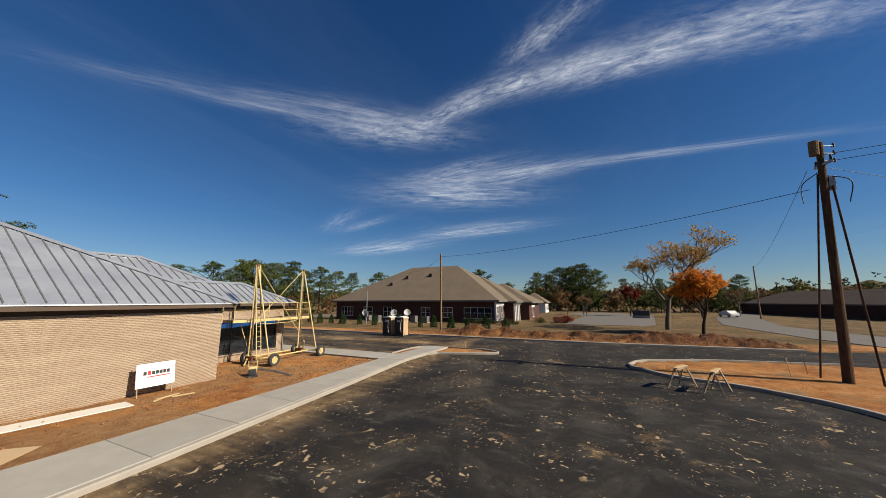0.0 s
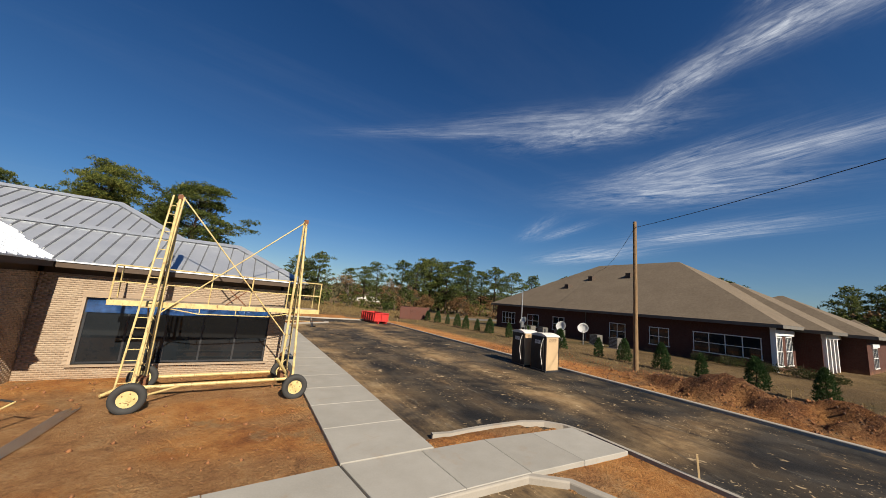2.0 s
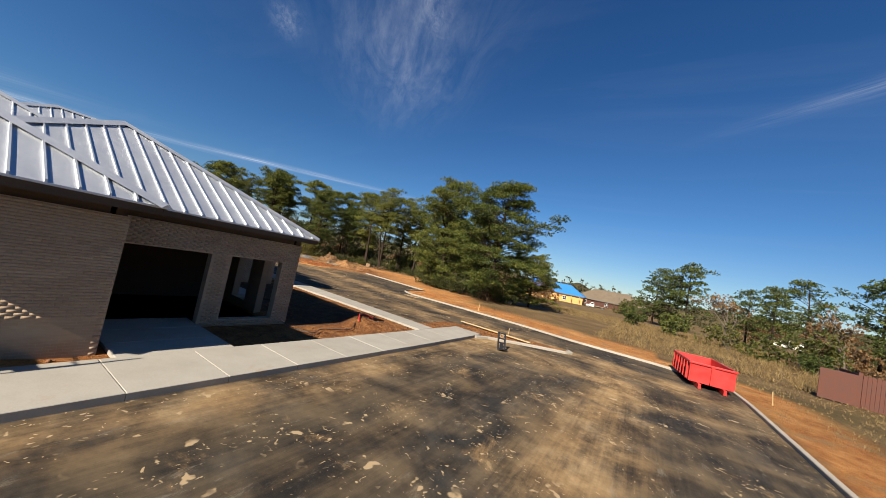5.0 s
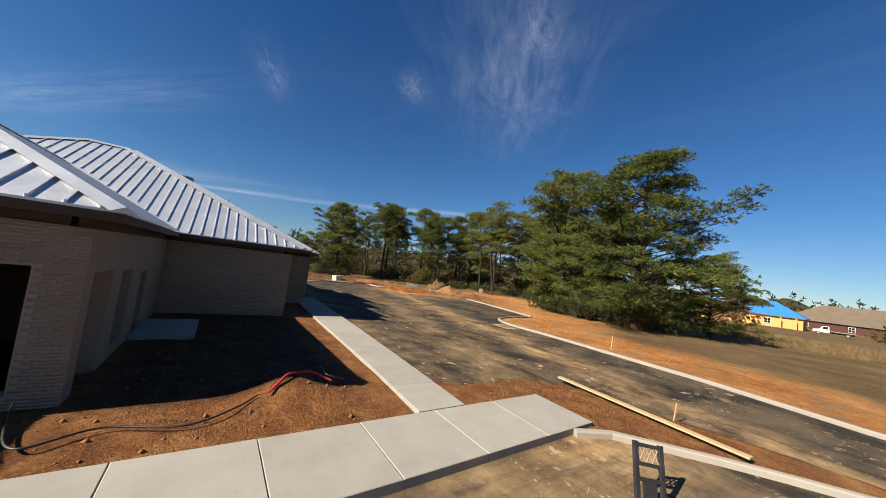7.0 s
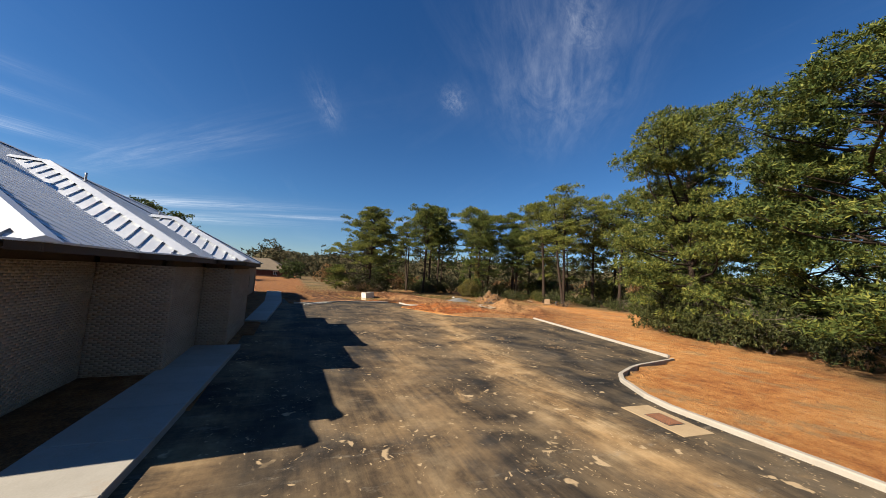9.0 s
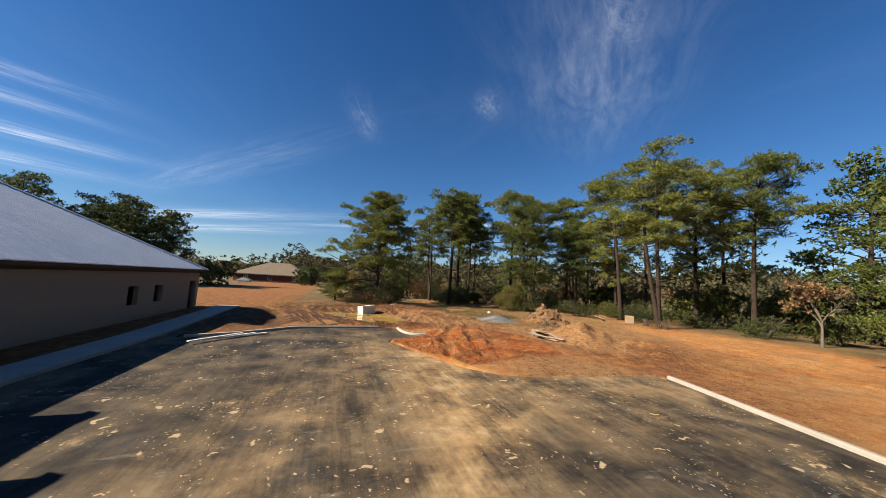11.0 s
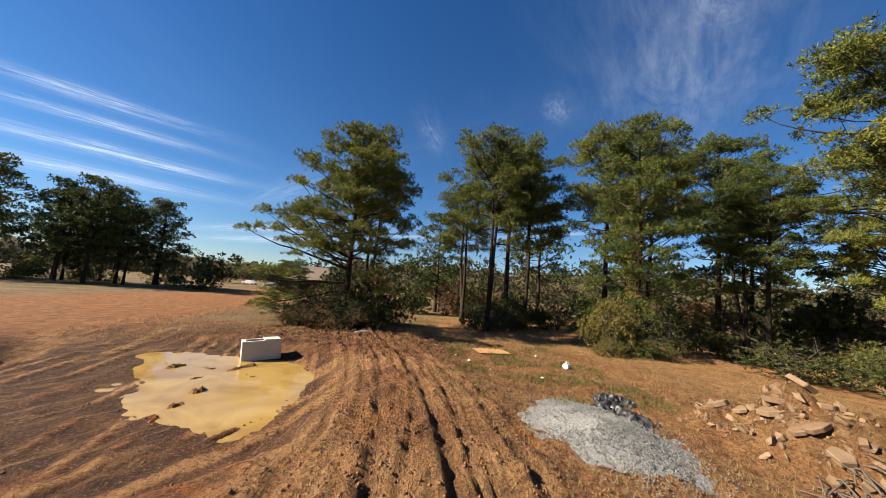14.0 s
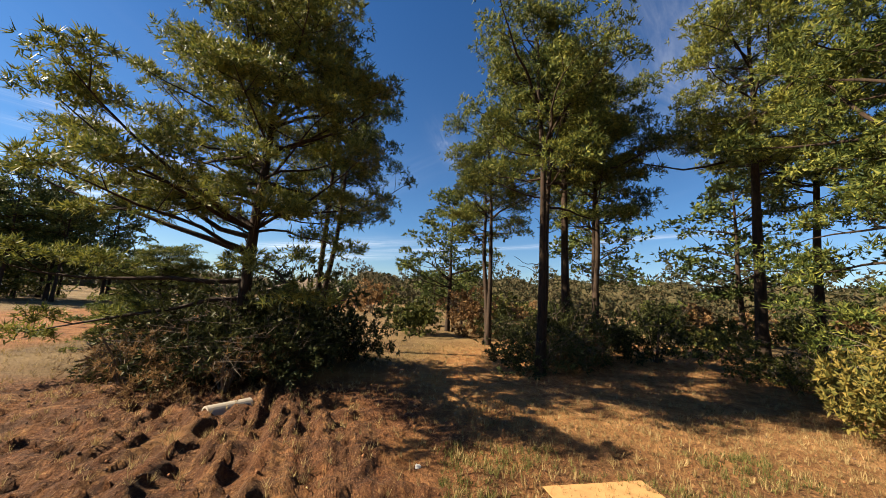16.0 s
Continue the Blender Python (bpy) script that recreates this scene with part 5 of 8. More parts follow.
# ---- trees and shrubs ----
def blades(centres, dirs, radius, count, width, rng, droop=0.0, spread=1.0):
    """Many thin needles or small leaves as single triangles round each centre: vertices and faces."""
    n = len(centres)
    C = np.repeat(centres, count, 0)
    D = rng.normal(size=(n * count, 3)) * spread + np.repeat(dirs, count, 0)
    D /= np.linalg.norm(D, axis=1)[:, None] + 1e-9
    D[:, 2] -= droop
    ln = radius * rng.uniform(0.6, 1.15, (n * count, 1))
    side = np.cross(D, rng.normal(size=D.shape))
    side /= np.linalg.norm(side, axis=1)[:, None] + 1e-9
    start = C + D * ln * 0.06 + rng.normal(size=C.shape) * radius * 0.10
    tip = start + D * ln
    mid = start + D * ln * 0.12
    w = width * rng.uniform(0.7, 1.3, (n * count, 1))
    V = np.stack([mid - side * w, tip, mid + side * w], 1).reshape(-1, 3)
    F = np.arange(n * count * 3).reshape(-1, 3)
    return V, F


def array_mesh(name, V, F, mat, smooth=False):
    me = bpy.data.meshes.new(name)
    me.vertices.add(len(V))
    me.vertices.foreach_set("co", np.asarray(V, np.float32).ravel())
    k = F.shape[1]
    me.loops.add(F.size)
    me.loops.foreach_set("vertex_index", F.ravel().astype(np.int32))
    me.polygons.add(len(F))
    me.polygons.foreach_set("loop_start", np.arange(0, F.size, k, dtype=np.int32))
    if smooth:
        me.polygons.foreach_set("use_smooth", np.ones(len(F), bool))
    me.materials.append(mat)
    me.update(calc_edges=True)
    return me


class Wood:
    """Collects tapered limbs as rings of vertices."""

    def __init__(self):
        self.V, self.F, self.n = [], [], 0

    def limb(self, pts, radii, sides=6):
        P = np.array(pts, float)
        T = np.gradient(P, axis=0)
        T /= np.linalg.norm(T, axis=1)[:, None] + 1e-9
        ref = np.array([0.31, 0.17, 0.93]) if abs(T[0][2]) < 0.9 else np.array([1.0, 0.1, 0])
        A = np.cross(T, ref)
        A /= np.linalg.norm(A, axis=1)[:, None] + 1e-9
        B = np.cross(T, A)
        ang = np.linspace(0, 2 * np.pi, sides, endpoint=False)
        R = np.array(radii)[:, None, None]
        ring = P[:, None] + R * (np.cos(ang)[None, :, None] * A[:, None] + np.sin(ang)[None, :, None] * B[:, None])
        k = len(P)
        self.V.append(ring.reshape(-1, 3))
        i = np.arange(k - 1)[:, None] * sides
        j = np.arange(sides)[None]
        jn = (j + 1) % sides
        f = np.stack([i + j, i + jn, i + sides + jn, i + sides + j], -1).reshape(-1, 4)
        self.F.append(f + self.n)
        self.n += k * sides

    def mesh(self, name, mat):
        return array_mesh(name, np.concatenate(self.V), np.concatenate(self.F), mat, True)


def pine_shape(seed, H, base, spread, limbs, tufts, needle, count, width, lean=0.03, forks=1, mat=PINE, low_limb=None, dead=6, clump=1.0):
    """A loblolly pine: a bare lower trunk, crooked limbs, and rounded clouds of needle tufts at their ends with gaps between."""
    rng = np.random.default_rng(seed)
    W = Wood()
    cen, dirs = [], []

    def cloud(c, r):
        r = r * rng.uniform(0.75, 1.2)
        n = max(6, int(tufts * r * r / (clump * clump)))
        g = rng.normal(size=(n, 3))
        g /= np.linalg.norm(g, axis=1)[:, None]
        g[:, 2] = np.abs(g[:, 2]) * 1.15 - 0.30
        g *= rng.random((n, 1)) ** 0.35
        lump = 1 + 0.25 * np.sin(3 * np.arctan2(g[:, 1], g[:, 0]) + rng.uniform(0, 6.28))[:, None]
        cen.append(c + g * lump * [r, r, r * 0.60])
        dirs.append(g * 0.9 + [0, 0, 0.35])

    for fk in range(forks):
        r0 = H * 0.0125 * (1.0 if forks == 1 else 0.8)
        k = 9
        hs = np.linspace(0, 1, k)
        bend = rng.normal(size=2) * lean * 0.5 * H
        wob = np.cumsum(rng.normal(size=(k, 2)) * 0.006 * H, 0)
        off = np.array([0.0, 0.0]) if fk == 0 else rng.normal(size=2) * 0.055 * H
        path = np.stack([bend[0] * hs ** 2 + wob[:, 0] * hs + off[0] * np.minimum(1, hs * 2.2), bend[1] * hs ** 2 + wob[:, 1] * hs + off[1] * np.minimum(1, hs * 2.2), hs * H * (0.93 - 0.06 * fk)], 1)
        rad = r0 * (1 - hs) ** 0.75 + 0.02
        rad[0] *= 1.35
        W.limb(path, rad, 9)

        def on_trunk(h):
            h = min(0.999, max(0.0, h))
            i = min(int(h * (k - 1)), k - 2)
            f = h * (k - 1) - i
            return path[i] * (1 - f) + path[i + 1] * f
        n_l = int(limbs / forks)
        lobe = rng.uniform(0, 6.28, 3)
        cloud(path[-1], clump * 0.95)
        cloud(path[-1] - [rng.normal() * 0.5, rng.normal() * 0.5, 0.08 * H * 0.5], clump)
        for i in range(n_l + dead):
            bare = i >= n_l
            q = ((i + rng.uniform(0, 1)) / n_l) ** 0.85 if not bare else 0.0
            az = i * 2.4 + rng.uniform(-0.9, 0.9)
            # wide in the lower middle, rounded over at the top, lobed round about
            prof = math.sqrt(max(0.05, 1 - ((q - 0.40) / 0.63) ** 2)) if q > 0.40 else 0.60 + 0.40 * math.sin(q / 0.40 * 1.571)
            prof *= 1 + 0.26 * math.sin(2 * az + lobe[0] + 5 * q) + 0.18 * math.sin(3 * az + lobe[1] - 4 * q)
            ln = max(0.6, spread * prof * rng.uniform(0.45, 1.05)) if not bare else spread * rng.uniform(0.15, 0.35)
            rise = rng.uniform(-0.05, 0.45) + 0.40 * q
            h = base + (0.97 - base) * q - 0.5 * rise * ln / H if not bare else rng.uniform(base * 0.4, base)
            if low_limb and i < len(low_limb):
                az, ln, rise, h = radians(low_limb[i][0]), low_limb[i][1], low_limb[i][2], low_limb[i][3]
            d = np.array([math.cos(az), math.sin(az), rise])
            d /= np.linalg.norm(d)
            m = 6
            pts, cur = [on_trunk(h)], d.copy()
            for s in range(m):
                cur = cur + rng.normal(size=3) * 0.16 + np.array([0, 0, 0.06 if s > 2 else -0.02])
                cur /= np.linalg.norm(cur)
                pts.append(pts[-1] + cur * ln / m)
            rr = max(0.02, 0.017 * ln * (0.9 if not bare else 0.5))
            W.limb(pts, np.linspace(rr, 0.012, m + 1), 5)
            if bare:
                continue
            P = np.array(pts)
            cloud(P[-1], clump * rng.uniform(0.8, 1.15))
            for t in range(int(ln / 2.3 + rng.random())):
                a = rng.uniform(0.35, 0.88) * m
                b = min(int(a), m - 1)
                st = P[b] * (1 - (a - b)) + P[b + 1] * (a - b)
                side = np.cross(P[b + 1] - P[b], [0, 0, 1])
                side /= np.linalg.norm(side) + 1e-9
                e = st + side * rng.choice([-1, 1]) * rng.uniform(0.4, 1.5) + (P[b + 1] - P[b]) * 0.5 + np.array([0, 0, rng.uniform(0.0, 0.8)])
                W.limb([st, (st + e) / 2 + rng.normal(size=3) * 0.08, e], [0.022, 0.014, 0.008], 4)
                cloud(e, clump * rng.uniform(0.6, 0.95))
    V, F = blades(np.concatenate(cen), np.concatenate(dirs), needle, count, width, rng)
    return W.mesh("pine trunk", BARK), array_mesh("pine crown", V, F, mat)


def tree_thing(name, wood, crown, label, category="tree", group=""):
    e = thing(name, label, category, group=group)
    for nm, me in (("trunk", wood), ("crown", crown)):
        if me is not None:
            new(nm, me).parent = e
    return e


NEAR = [pine_shape(11, 20.0, 0.32, 5.4, 64, 66, 0.28, 8, 0.030), pine_shape(12, 20.0, 0.46, 5.0, 58, 66, 0.28, 8, 0.030, forks=2),
        pine_shape(13, 20.0, 0.52, 5.4, 50, 66, 0.28, 8, 0.030, lean=0.035), pine_shape(14, 20.0, 0.16, 4.8, 78, 62, 0.28, 8, 0.030)]
MID = [pine_shape(21, 20.0, 0.05, 6.6, 112, 60, 0.30, 8, 0.037, dead=0, lean=0.008, clump=1.15), pine_shape(28, 20.0, 0.06, 6.4, 112, 60, 0.30, 8, 0.037, dead=0, lean=0.008, clump=1.15)]
FAR = [pine_shape(31, 18.0, 0.10, 5.0, 50, 20, 0.46, 4, 0.108, mat=PINE_FAR, dead=1, clump=1.25), pine_shape(32, 18.0, 0.34, 5.2, 42, 20, 0.46, 4, 0.108, mat=PINE_FAR, dead=1, clump=1.25),
       pine_shape(33, 18.0, 0.22, 5.2, 46, 20, 0.46, 4, 0.108, mat=PINE_FAR, dead=1, clump=1.25)]


def plant(kind, i, x, y, h, rot, label, name="pine_tree", sq=1.0, group="pines", z=None):
    shapes, H = {"near": (NEAR, 20.0), "mid": (MID, 20.0), "far": (FAR, 18.0)}[kind]
    s = h / (H * 1.0)
    w, c = shapes[i % len(shapes)]
    e = tree_thing(name, w, c, label, "tree", group)
    z = height(x, y) - 0.1 if z is None else z
    e.matrix_world = Matrix.Translation((x, y, z)) @ Matrix.Rotation(radians(rot), 4, "Z") @ Matrix.Diagonal((s * sq, s * sq, s, 1))
    return e


# the pine with the long low limbs at the end of the flight
big = pine_shape(41, 18.8, 0.18, 5.8, 96, 72, 0.27, 11, 0.024, lean=0.01, clump=0.95,
                 low_limb=[(250, 9.0, 0.10, 0.27), (236, 8.4, 0.28, 0.34), (262, 8.4, 0.34, 0.42), (276, 7.6, -0.02, 0.21), (240, 7.4, 0.35, 0.50), (288, 6.6, -0.12, 0.17), (300, 6.6, 0.22, 0.33), (268, 8.0, 0.20, 0.31), (60, 5.0, 0.2, 0.25), (100, 5.5, 0.3, 0.33)])
e = tree_thing("pine_tree", *big, "tall loblolly pine with long low limbs over brush", "tree", "pines")
e.matrix_world = Matrix.Translation((-53.8, 57.6, 0.0))
for k, i, x, y, h, r, sq in (("near", 1, -61.0, 58.2, 18.5, 40, 0.9),
                             ("near", 1, -56.6, 70.6, 21.0, 100, 0.9), ("near", 2, -60.8, 73.8, 22.3, 200, 0.95), ("near", 1, -63.6, 77.2, 21.5, 300, 0.9),
                             ("near", 3, -48.6, 80.2, 19.0, 150, 0.95), ("near", 2, -57.6, 83.3, 21.8, 20, 1.0),
                             ("near", 2, -60.5, 90.5, 21.5, 70, 0.95), ("near", 2, -56.2, 95.2, 21.8, 10, 1.0), ("near", 0, -46.8, 89.4, 15.5, 45, 0.95), ("near", 1, -51.0, 92.5, 17.0, 190, 0.9),
                             ("near", 2, -38.3, 89.9, 21.0, 250, 1.05), ("near", 1, -30.6, 87.4, 21.6, 190, 1.1), ("near", 0, -33.8, 98.5, 22.5, 330, 1.0), ("near", 2, -26.0, 96.0, 21.0, 120, 1.0),
                             ("near", 0, -42.5, 93.5, 16.5, 280, 0.9), ("near", 1, -66.5, 70.0, 19.0, 160, 1.0)):
    plant(k, i, x, y, h * 1.05, r, "tall loblolly pine with a bare lower trunk", sq=sq)
for i, x, y, h, r, sq in ((0, -2.6, 73.6, 20.3, 30, 1.0), (1, 8.2, 71.2, 19.8, 130, 1.28), (0, 2.6, 77.5, 16.0, 210, 1.0), (1, -8.0, 80.0, 16.0, 20, 0.9), (0, 13.0, 77.0, 9.0, 300, 1.3)):
    plant("mid", i, x, y, h * 1.04, r, "full loblolly pine green almost to the ground", sq=sq)
for i, x, y, h, r, sq in ((2, -76, 67.5, 16, 10, 1), (1, -76, 84, 20, 80, 1), (2, -70, 95, 19, 150, 1), (1, -60, 104, 20, 220, 1), (2, -46, 104, 19, 290, 1), (1, -36, 108, 21, 20, 1),
                          (2, -20, 104, 20, 60, 1), (1, -14, 98, 18, 100, 1), (0, -18, 112, 18, 210, 1), (0, -84, 70, 8, 30, 1.2), (0, -82, 66, 7, 60, 1.2)):
    plant("far", i, x, y, h, r, "loblolly pine standing back in the grove", sq=sq * 1.1)
# clump across the field, edge pines, pines behind the far lots
rs = random.Random(5)
CLUMP_BRUSH = []
for i in range(11):
    plant("far", i, -92 + rs.uniform(-7, 7), 8 + rs.uniform(-7, 7), rs.uniform(15, 19), rs.uniform(0, 360), "dark pine in a clump across the field")
for i in range(9):
    shrub_spot = (-92 + rs.uniform(-10, 12), 8 + rs.uniform(-9, 9))
    CLUMP_BRUSH.append((*shrub_spot, rs.uniform(0.5, 0.8)))
for x, y, h in ((-84, -6, 21), (-88, -10, 20), (-80, -14, 19), (-97, -22, 19), (-106, -30, 18)):
    plant("far", int(h), x, y, h, x * 7, "dark pine at the field's far edge")
FAR_ROWS = [  
    (-31, 96, 15), (-33.5, 99, 17), (-36.5, 97, 16), (-40, 100, 17), (-44.5, 104, 16), (-50, 118, 15), (-22, 104, 13), (-12, 116, 14),  # compass bearing from the building's middle, distance, height
    (12, 118, 16), (-10, 122, 16), (-14, 112, 17), (-19, 118, 13), (-24, 108, 15), (-28, 112, 17), (-32, 106, 17), (-35, 104, 16), (-38, 112, 17),
    (-42, 110, 15), (-47, 108, 15), (-55, 132, 17), (-62, 138, 19), (-66, 142, 14), (-74, 150, 20), (-84, 168, 19), (-86, 172, 18), (-88, 170, 22), (-90, 166, 21), (-91.5, 172, 20), (-79, 165, 14)]
for i, (b, d, h) in enumerate(FAR_ROWS):
    x, y = 10 - math.sin(radians(b)) * d, 10 + math.cos(radians(b)) * d
    plant("far", i, x, y, h, i * 77, "pine in the tree line beyond the lots", sq=1.15)


def bush_shape(seed, rx, h, clumps, leaf, count, width, mat, stems=9, bottom=0.1):
    """Brush: several stems, leaf clumps gathered near an uneven shell, gaps between."""
    rng = np.random.default_rng(seed)
    W = Wood()
    cen, dirs = [], []
    for s in range(stems):
        a, l = rng.uniform(0, 6.28), rng.uniform(0.5, 1.0)
        tip = np.array([math.cos(a) * rx * 0.75 * l, math.sin(a) * rx * 0.75 * l, h * rng.uniform(0.55, 1.0)])
        mid = tip * [0.4, 0.4, 0.55] + rng.normal(size=3) * 0.08
        W.limb([(tip * 0.06) * [1, 1, 0], mid, tip], [0.035, 0.02, 0.006], 4)
        for t in range(4):
            f = rng.uniform(0.3, 0.95)
            st = mid * (1 - f) + tip * f
            e = st + rng.normal(size=3) * 0.35 * rx * [1, 1, 0.5]
            W.limb([st, e], [0.010, 0.004], 3)
    lob = rng.normal(size=(7, 3)) * [rx * 0.45, rx * 0.45, h * 0.16] + [0, 0, h * 0.5]
    lr = rng.uniform(0.35, 0.6, 7)
    for c in range(clumps):
        k = rng.integers(0, 7)
        d = rng.normal(size=3)
        d /= np.linalg.norm(d)
        p = lob[k] + d * [rx * lr[k], rx * lr[k], h * 0.42 * lr[k] * 1.5] * rng.uniform(0.65, 1.08)
        if p[2] < bottom:
            p[2] = bottom + rng.uniform(0, 0.2)
        cen.append(p)
        dirs.append(d * 0.7 + [0, 0, 0.3])
    V, F = blades(np.array(cen), np.array(dirs), leaf, count, width, rng)
    return W.mesh("bush stems", TWIG), array_mesh("bush leaves", V, F, mat)


BUSH = [bush_shape(51, 1.7, 2.2, 560, 0.16, 11, 0.026, SHRUB), bush_shape(52, 1.9, 2.0, 560, 0.16, 11, 0.026, BRUSH), bush_shape(53, 1.6, 2.6, 560, 0.16, 11, 0.026, SHRUB_YEL),
        bush_shape(54, 1.8, 1.5, 300, 0.18, 12, 0.012, BROWN_LEAF, 16)]
BUSH_FAR = [bush_shape(55, 3.2, 4.5, 330, 0.34, 8, 0.12, SHRUB), bush_shape(56, 3.2, 4.0, 330, 0.34, 8, 0.12, BROWN_LEAF), bush_shape(57, 3.0, 4.5, 330, 0.34, 8, 0.12, PINE_FAR)]


def shrub(shape, x, y, s, rot, label, name="shrub", sz=1.0, z=None):
    e = thing(name, label, "shrub", group="brush")
    new("stem", shape[0]).parent = e
    new("foliage", shape[1]).parent = e
    e.matrix_world = Matrix.Translation((x, y, (height(x, y) - 0.05) if z is None else z)) @ Matrix.Rotation(radians(rot), 4, "Z") @ Matrix.Diagonal((s, s, s * sz, 1))


for i, x, y, s in ((1, -53.0, 57.0, 1.5), (1, -53.4, 59.6, 1.3), (3, -51.6, 58.6, 1.0), (1, -56.4, 60.4, 1.4), (3, -52.0, 55.2, 1.0), (1, -54.6, 55.4, 1.75), (1, -56.0, 57.6, 1.9), (1, -53.6, 58.0, 1.35), (1, -60.0, 73.4, 1.6), (1, -57.4, 71.0, 1.4), (0, -52.4, 80.6, 1.4), (1, -42.2, 85.4, 1.5), (1, -50.0, 85.0, 1.6), (1, -62.0, 80.4, 1.6), (1, -36.6, 92.6, 1.6), (1, -54.0, 56.0, 1.25), (1, -55.6, 58.2, 1.35), (3, -52.6, 57.6, 0.9), (1, -58.2, 57.2, 1.3), (3, -53.5, 59.3, 0.75), (0, -52.9, 54.4, 0.8), (3, -55.4, 53.2, 0.8), (1, -61.5, 58.2, 1.2),
                   (3, -58.5, 61.0, 0.8), (0, -60.5, 75.2, 1.3), (3, -58.0, 73.6, 1.1), (1, -62.6, 76.6, 1.3), (3, -60.0, 72.2, 0.8), (2, -47.8, 77.6, 1.15), (2, -48.4, 79.3, 1.2), (0, -46.8, 79.8, 1.1),
                   (2, -46.6, 76.9, 0.7), (0, -57.0, 83.8, 1.2), (3, -55.4, 82.4, 1.0), (1, -48.6, 89.6, 1.2), (0, -38.2, 91.0, 1.3), (1, -35.8, 90.0, 1.1), (3, -29.6, 87.2, 1.0),
                   (1, -31.9, 95.4, 1.4), (0, -41.8, 92.0, 1.2), (0, -52.5, 92.4, 1.2), (1, -24.0, 94.0, 1.3), (0, -20.0, 97.0, 1.3), (2, -44.4, 94.0, 1.1), (0, -66.0, 80.0, 1.3), (1, -70.0, 72.0, 1.4)):
    shrub(BUSH[i], x, y, s, x * 41 + y * 17, ("olive brush", "dark evergreen brush", "yellowing vine brush", "brown twiggy brush")[i] + " at the foot of the pines", sz=1.0 + 0.3 * math.sin(x * 3))
for i, x, y, s in ((1, 3.0, 71.4, 1.5), (1, 6.2, 73.0, 1.4), (0, 8.6, 73.4, 1.3), (2, 9.2, 72.2, 0.7), (1, -1.6, 73.4, 1.5), (1, -5.0, 74.0, 1.6), (0, -3.2, 73.0, 1.2), (0, 11.0, 74.2, 1.1), (1, 1.0, 72.0, 1.2), (0, -9.0, 78.0, 1.5), (3, 7.8, 71.9, 0.8)):
    shrub(BUSH[i], x, y, s, x * 41, "dense brush under the pines", sz=1.2)
for x, y, k_ in CLUMP_BRUSH:
    shrub(BUSH_FAR[0], x, y, k_, x * 31, "dark brush under the clump across the field")
# vine that climbs the trunk beside the grove's gap
V, F = [], []
rv = np.random.default_rng(9)
vc = np.stack([np.cos(t := rv.uniform(0, 6.28, 900)) * (r := 0.35 + 0.25 * rv.random(900)), np.sin(t) * r, rv.uniform(0.5, 9.5, 900) ** 1.0], 1)
V, F = blades(vc, vc * [0.8, 0.8, 0], 0.17, 7, 0.03, rv)
vine = tagged(new("climbing_vine", array_mesh("vine", V, F, SHRUB_YEL)), "yellow-green vine climbing a pine trunk", "vine")
vine.matrix_world = Matrix.Translation((-48.7, 80.1, 0))
# a low young pine at the big one's feet, its boughs on the ground
plant("mid", 0, -57.5, 51.6, 5.6, 60, "young pine with boughs down to the grass", sq=1.5)
# tall pines and woods beyond the office and the street
for i, (x, y, h) in enumerate(((130, 8, 17), (131, 5, 18), (128, 2, 17.5), (132, -1, 16), (126, 15, 14), (118, -18, 11), (124, -24, 12), (134, -10, 12), (128, -34, 12), (140, -44, 13), (138, 22, 13))):
    plant("far", i + 1, x, y, h, i * 70, "tall pine beyond the office parking", sq=0.9)
for i in range(16):
    x, y = 134 + 6 * math.sin(i * 2.1), 26 - 6.5 * i
    shrub(BUSH_FAR[(0, 2, 1)[i % 3]], x, y, rs.uniform(1.5, 2.3), i * 50, ("olive", "dark green", "brown")[i % 3] + " thicket beyond the office parking", "thicket")
# thickets that close the grove behind
for i in range(24):
    x, y = -72 + 3.3 * i + 2 * rs.random(), 108 + 7 * math.sin(i * 1.9) + (4 if i % 2 else 0)
    shrub(BUSH_FAR[(0, 2, 1)[i % 3]], x, y, rs.uniform(1.0, 1.6), i * 50, ("olive", "dark green", "brown")[i % 3] + " thicket behind the pines", "thicket")
for i in range(26):
    x, y = -64 - 3.4 * (i % 9) - 9 * rs.random(), 60 + 2.9 * i + 4 * rs.random()
    if y > 100:
        x += 1.6 * (y - 100)
    shrub(BUSH_FAR[(0, 2, 1)[i % 3]], x, y, rs.uniform(0.6, 1.15), i * 50, ("olive", "dark green", "brown")[i % 3] + " thicket behind the pines", "thicket")
# tree line of mixed brush round the horizon
for i in range(0, 64, 2):
    b = -122 + i * 3.9
    if 26 < b < 60:
        continue
    d = 125 + 30 * math.sin(i * 1.7) + (35 if b < -50 else 0)
    x, y = 10 - math.sin(radians(b)) * d, 20 + math.cos(radians(b)) * d
    shrub(BUSH_FAR[(i * 5) % 3], x, y, rs.uniform(1.0, 2.0), i * 50, ("olive", "brown", "dark green")[(i * 5) % 3] + " thicket on the far edge of the land", "thicket")
for i, (x, y, s) in enumerate(((46, 84, 1.1), (52, 90, 1.2), (40, 88, 0.9), (34, 92, 1.0), (58, 84, 1.1), (63, 90, 1.3), (68, 80, 1.2), (74, 86, 1.3), (28, 98, 0.9), (80, 76, 1.4), (86, 70, 1.4), (70, 96, 1.6), (92, 82, 1.5), (46, 78, 0.6), (50, 76, 0.5))):
    shrub(BUSH_FAR[(0, 1, 0, 2, 1)[i % 5]], x, y, s, i * 70, ("olive", "brown", "dark green")[(0, 1, 0, 2, 1)[i % 5]] + " thicket beyond the fenced bins", "thicket")


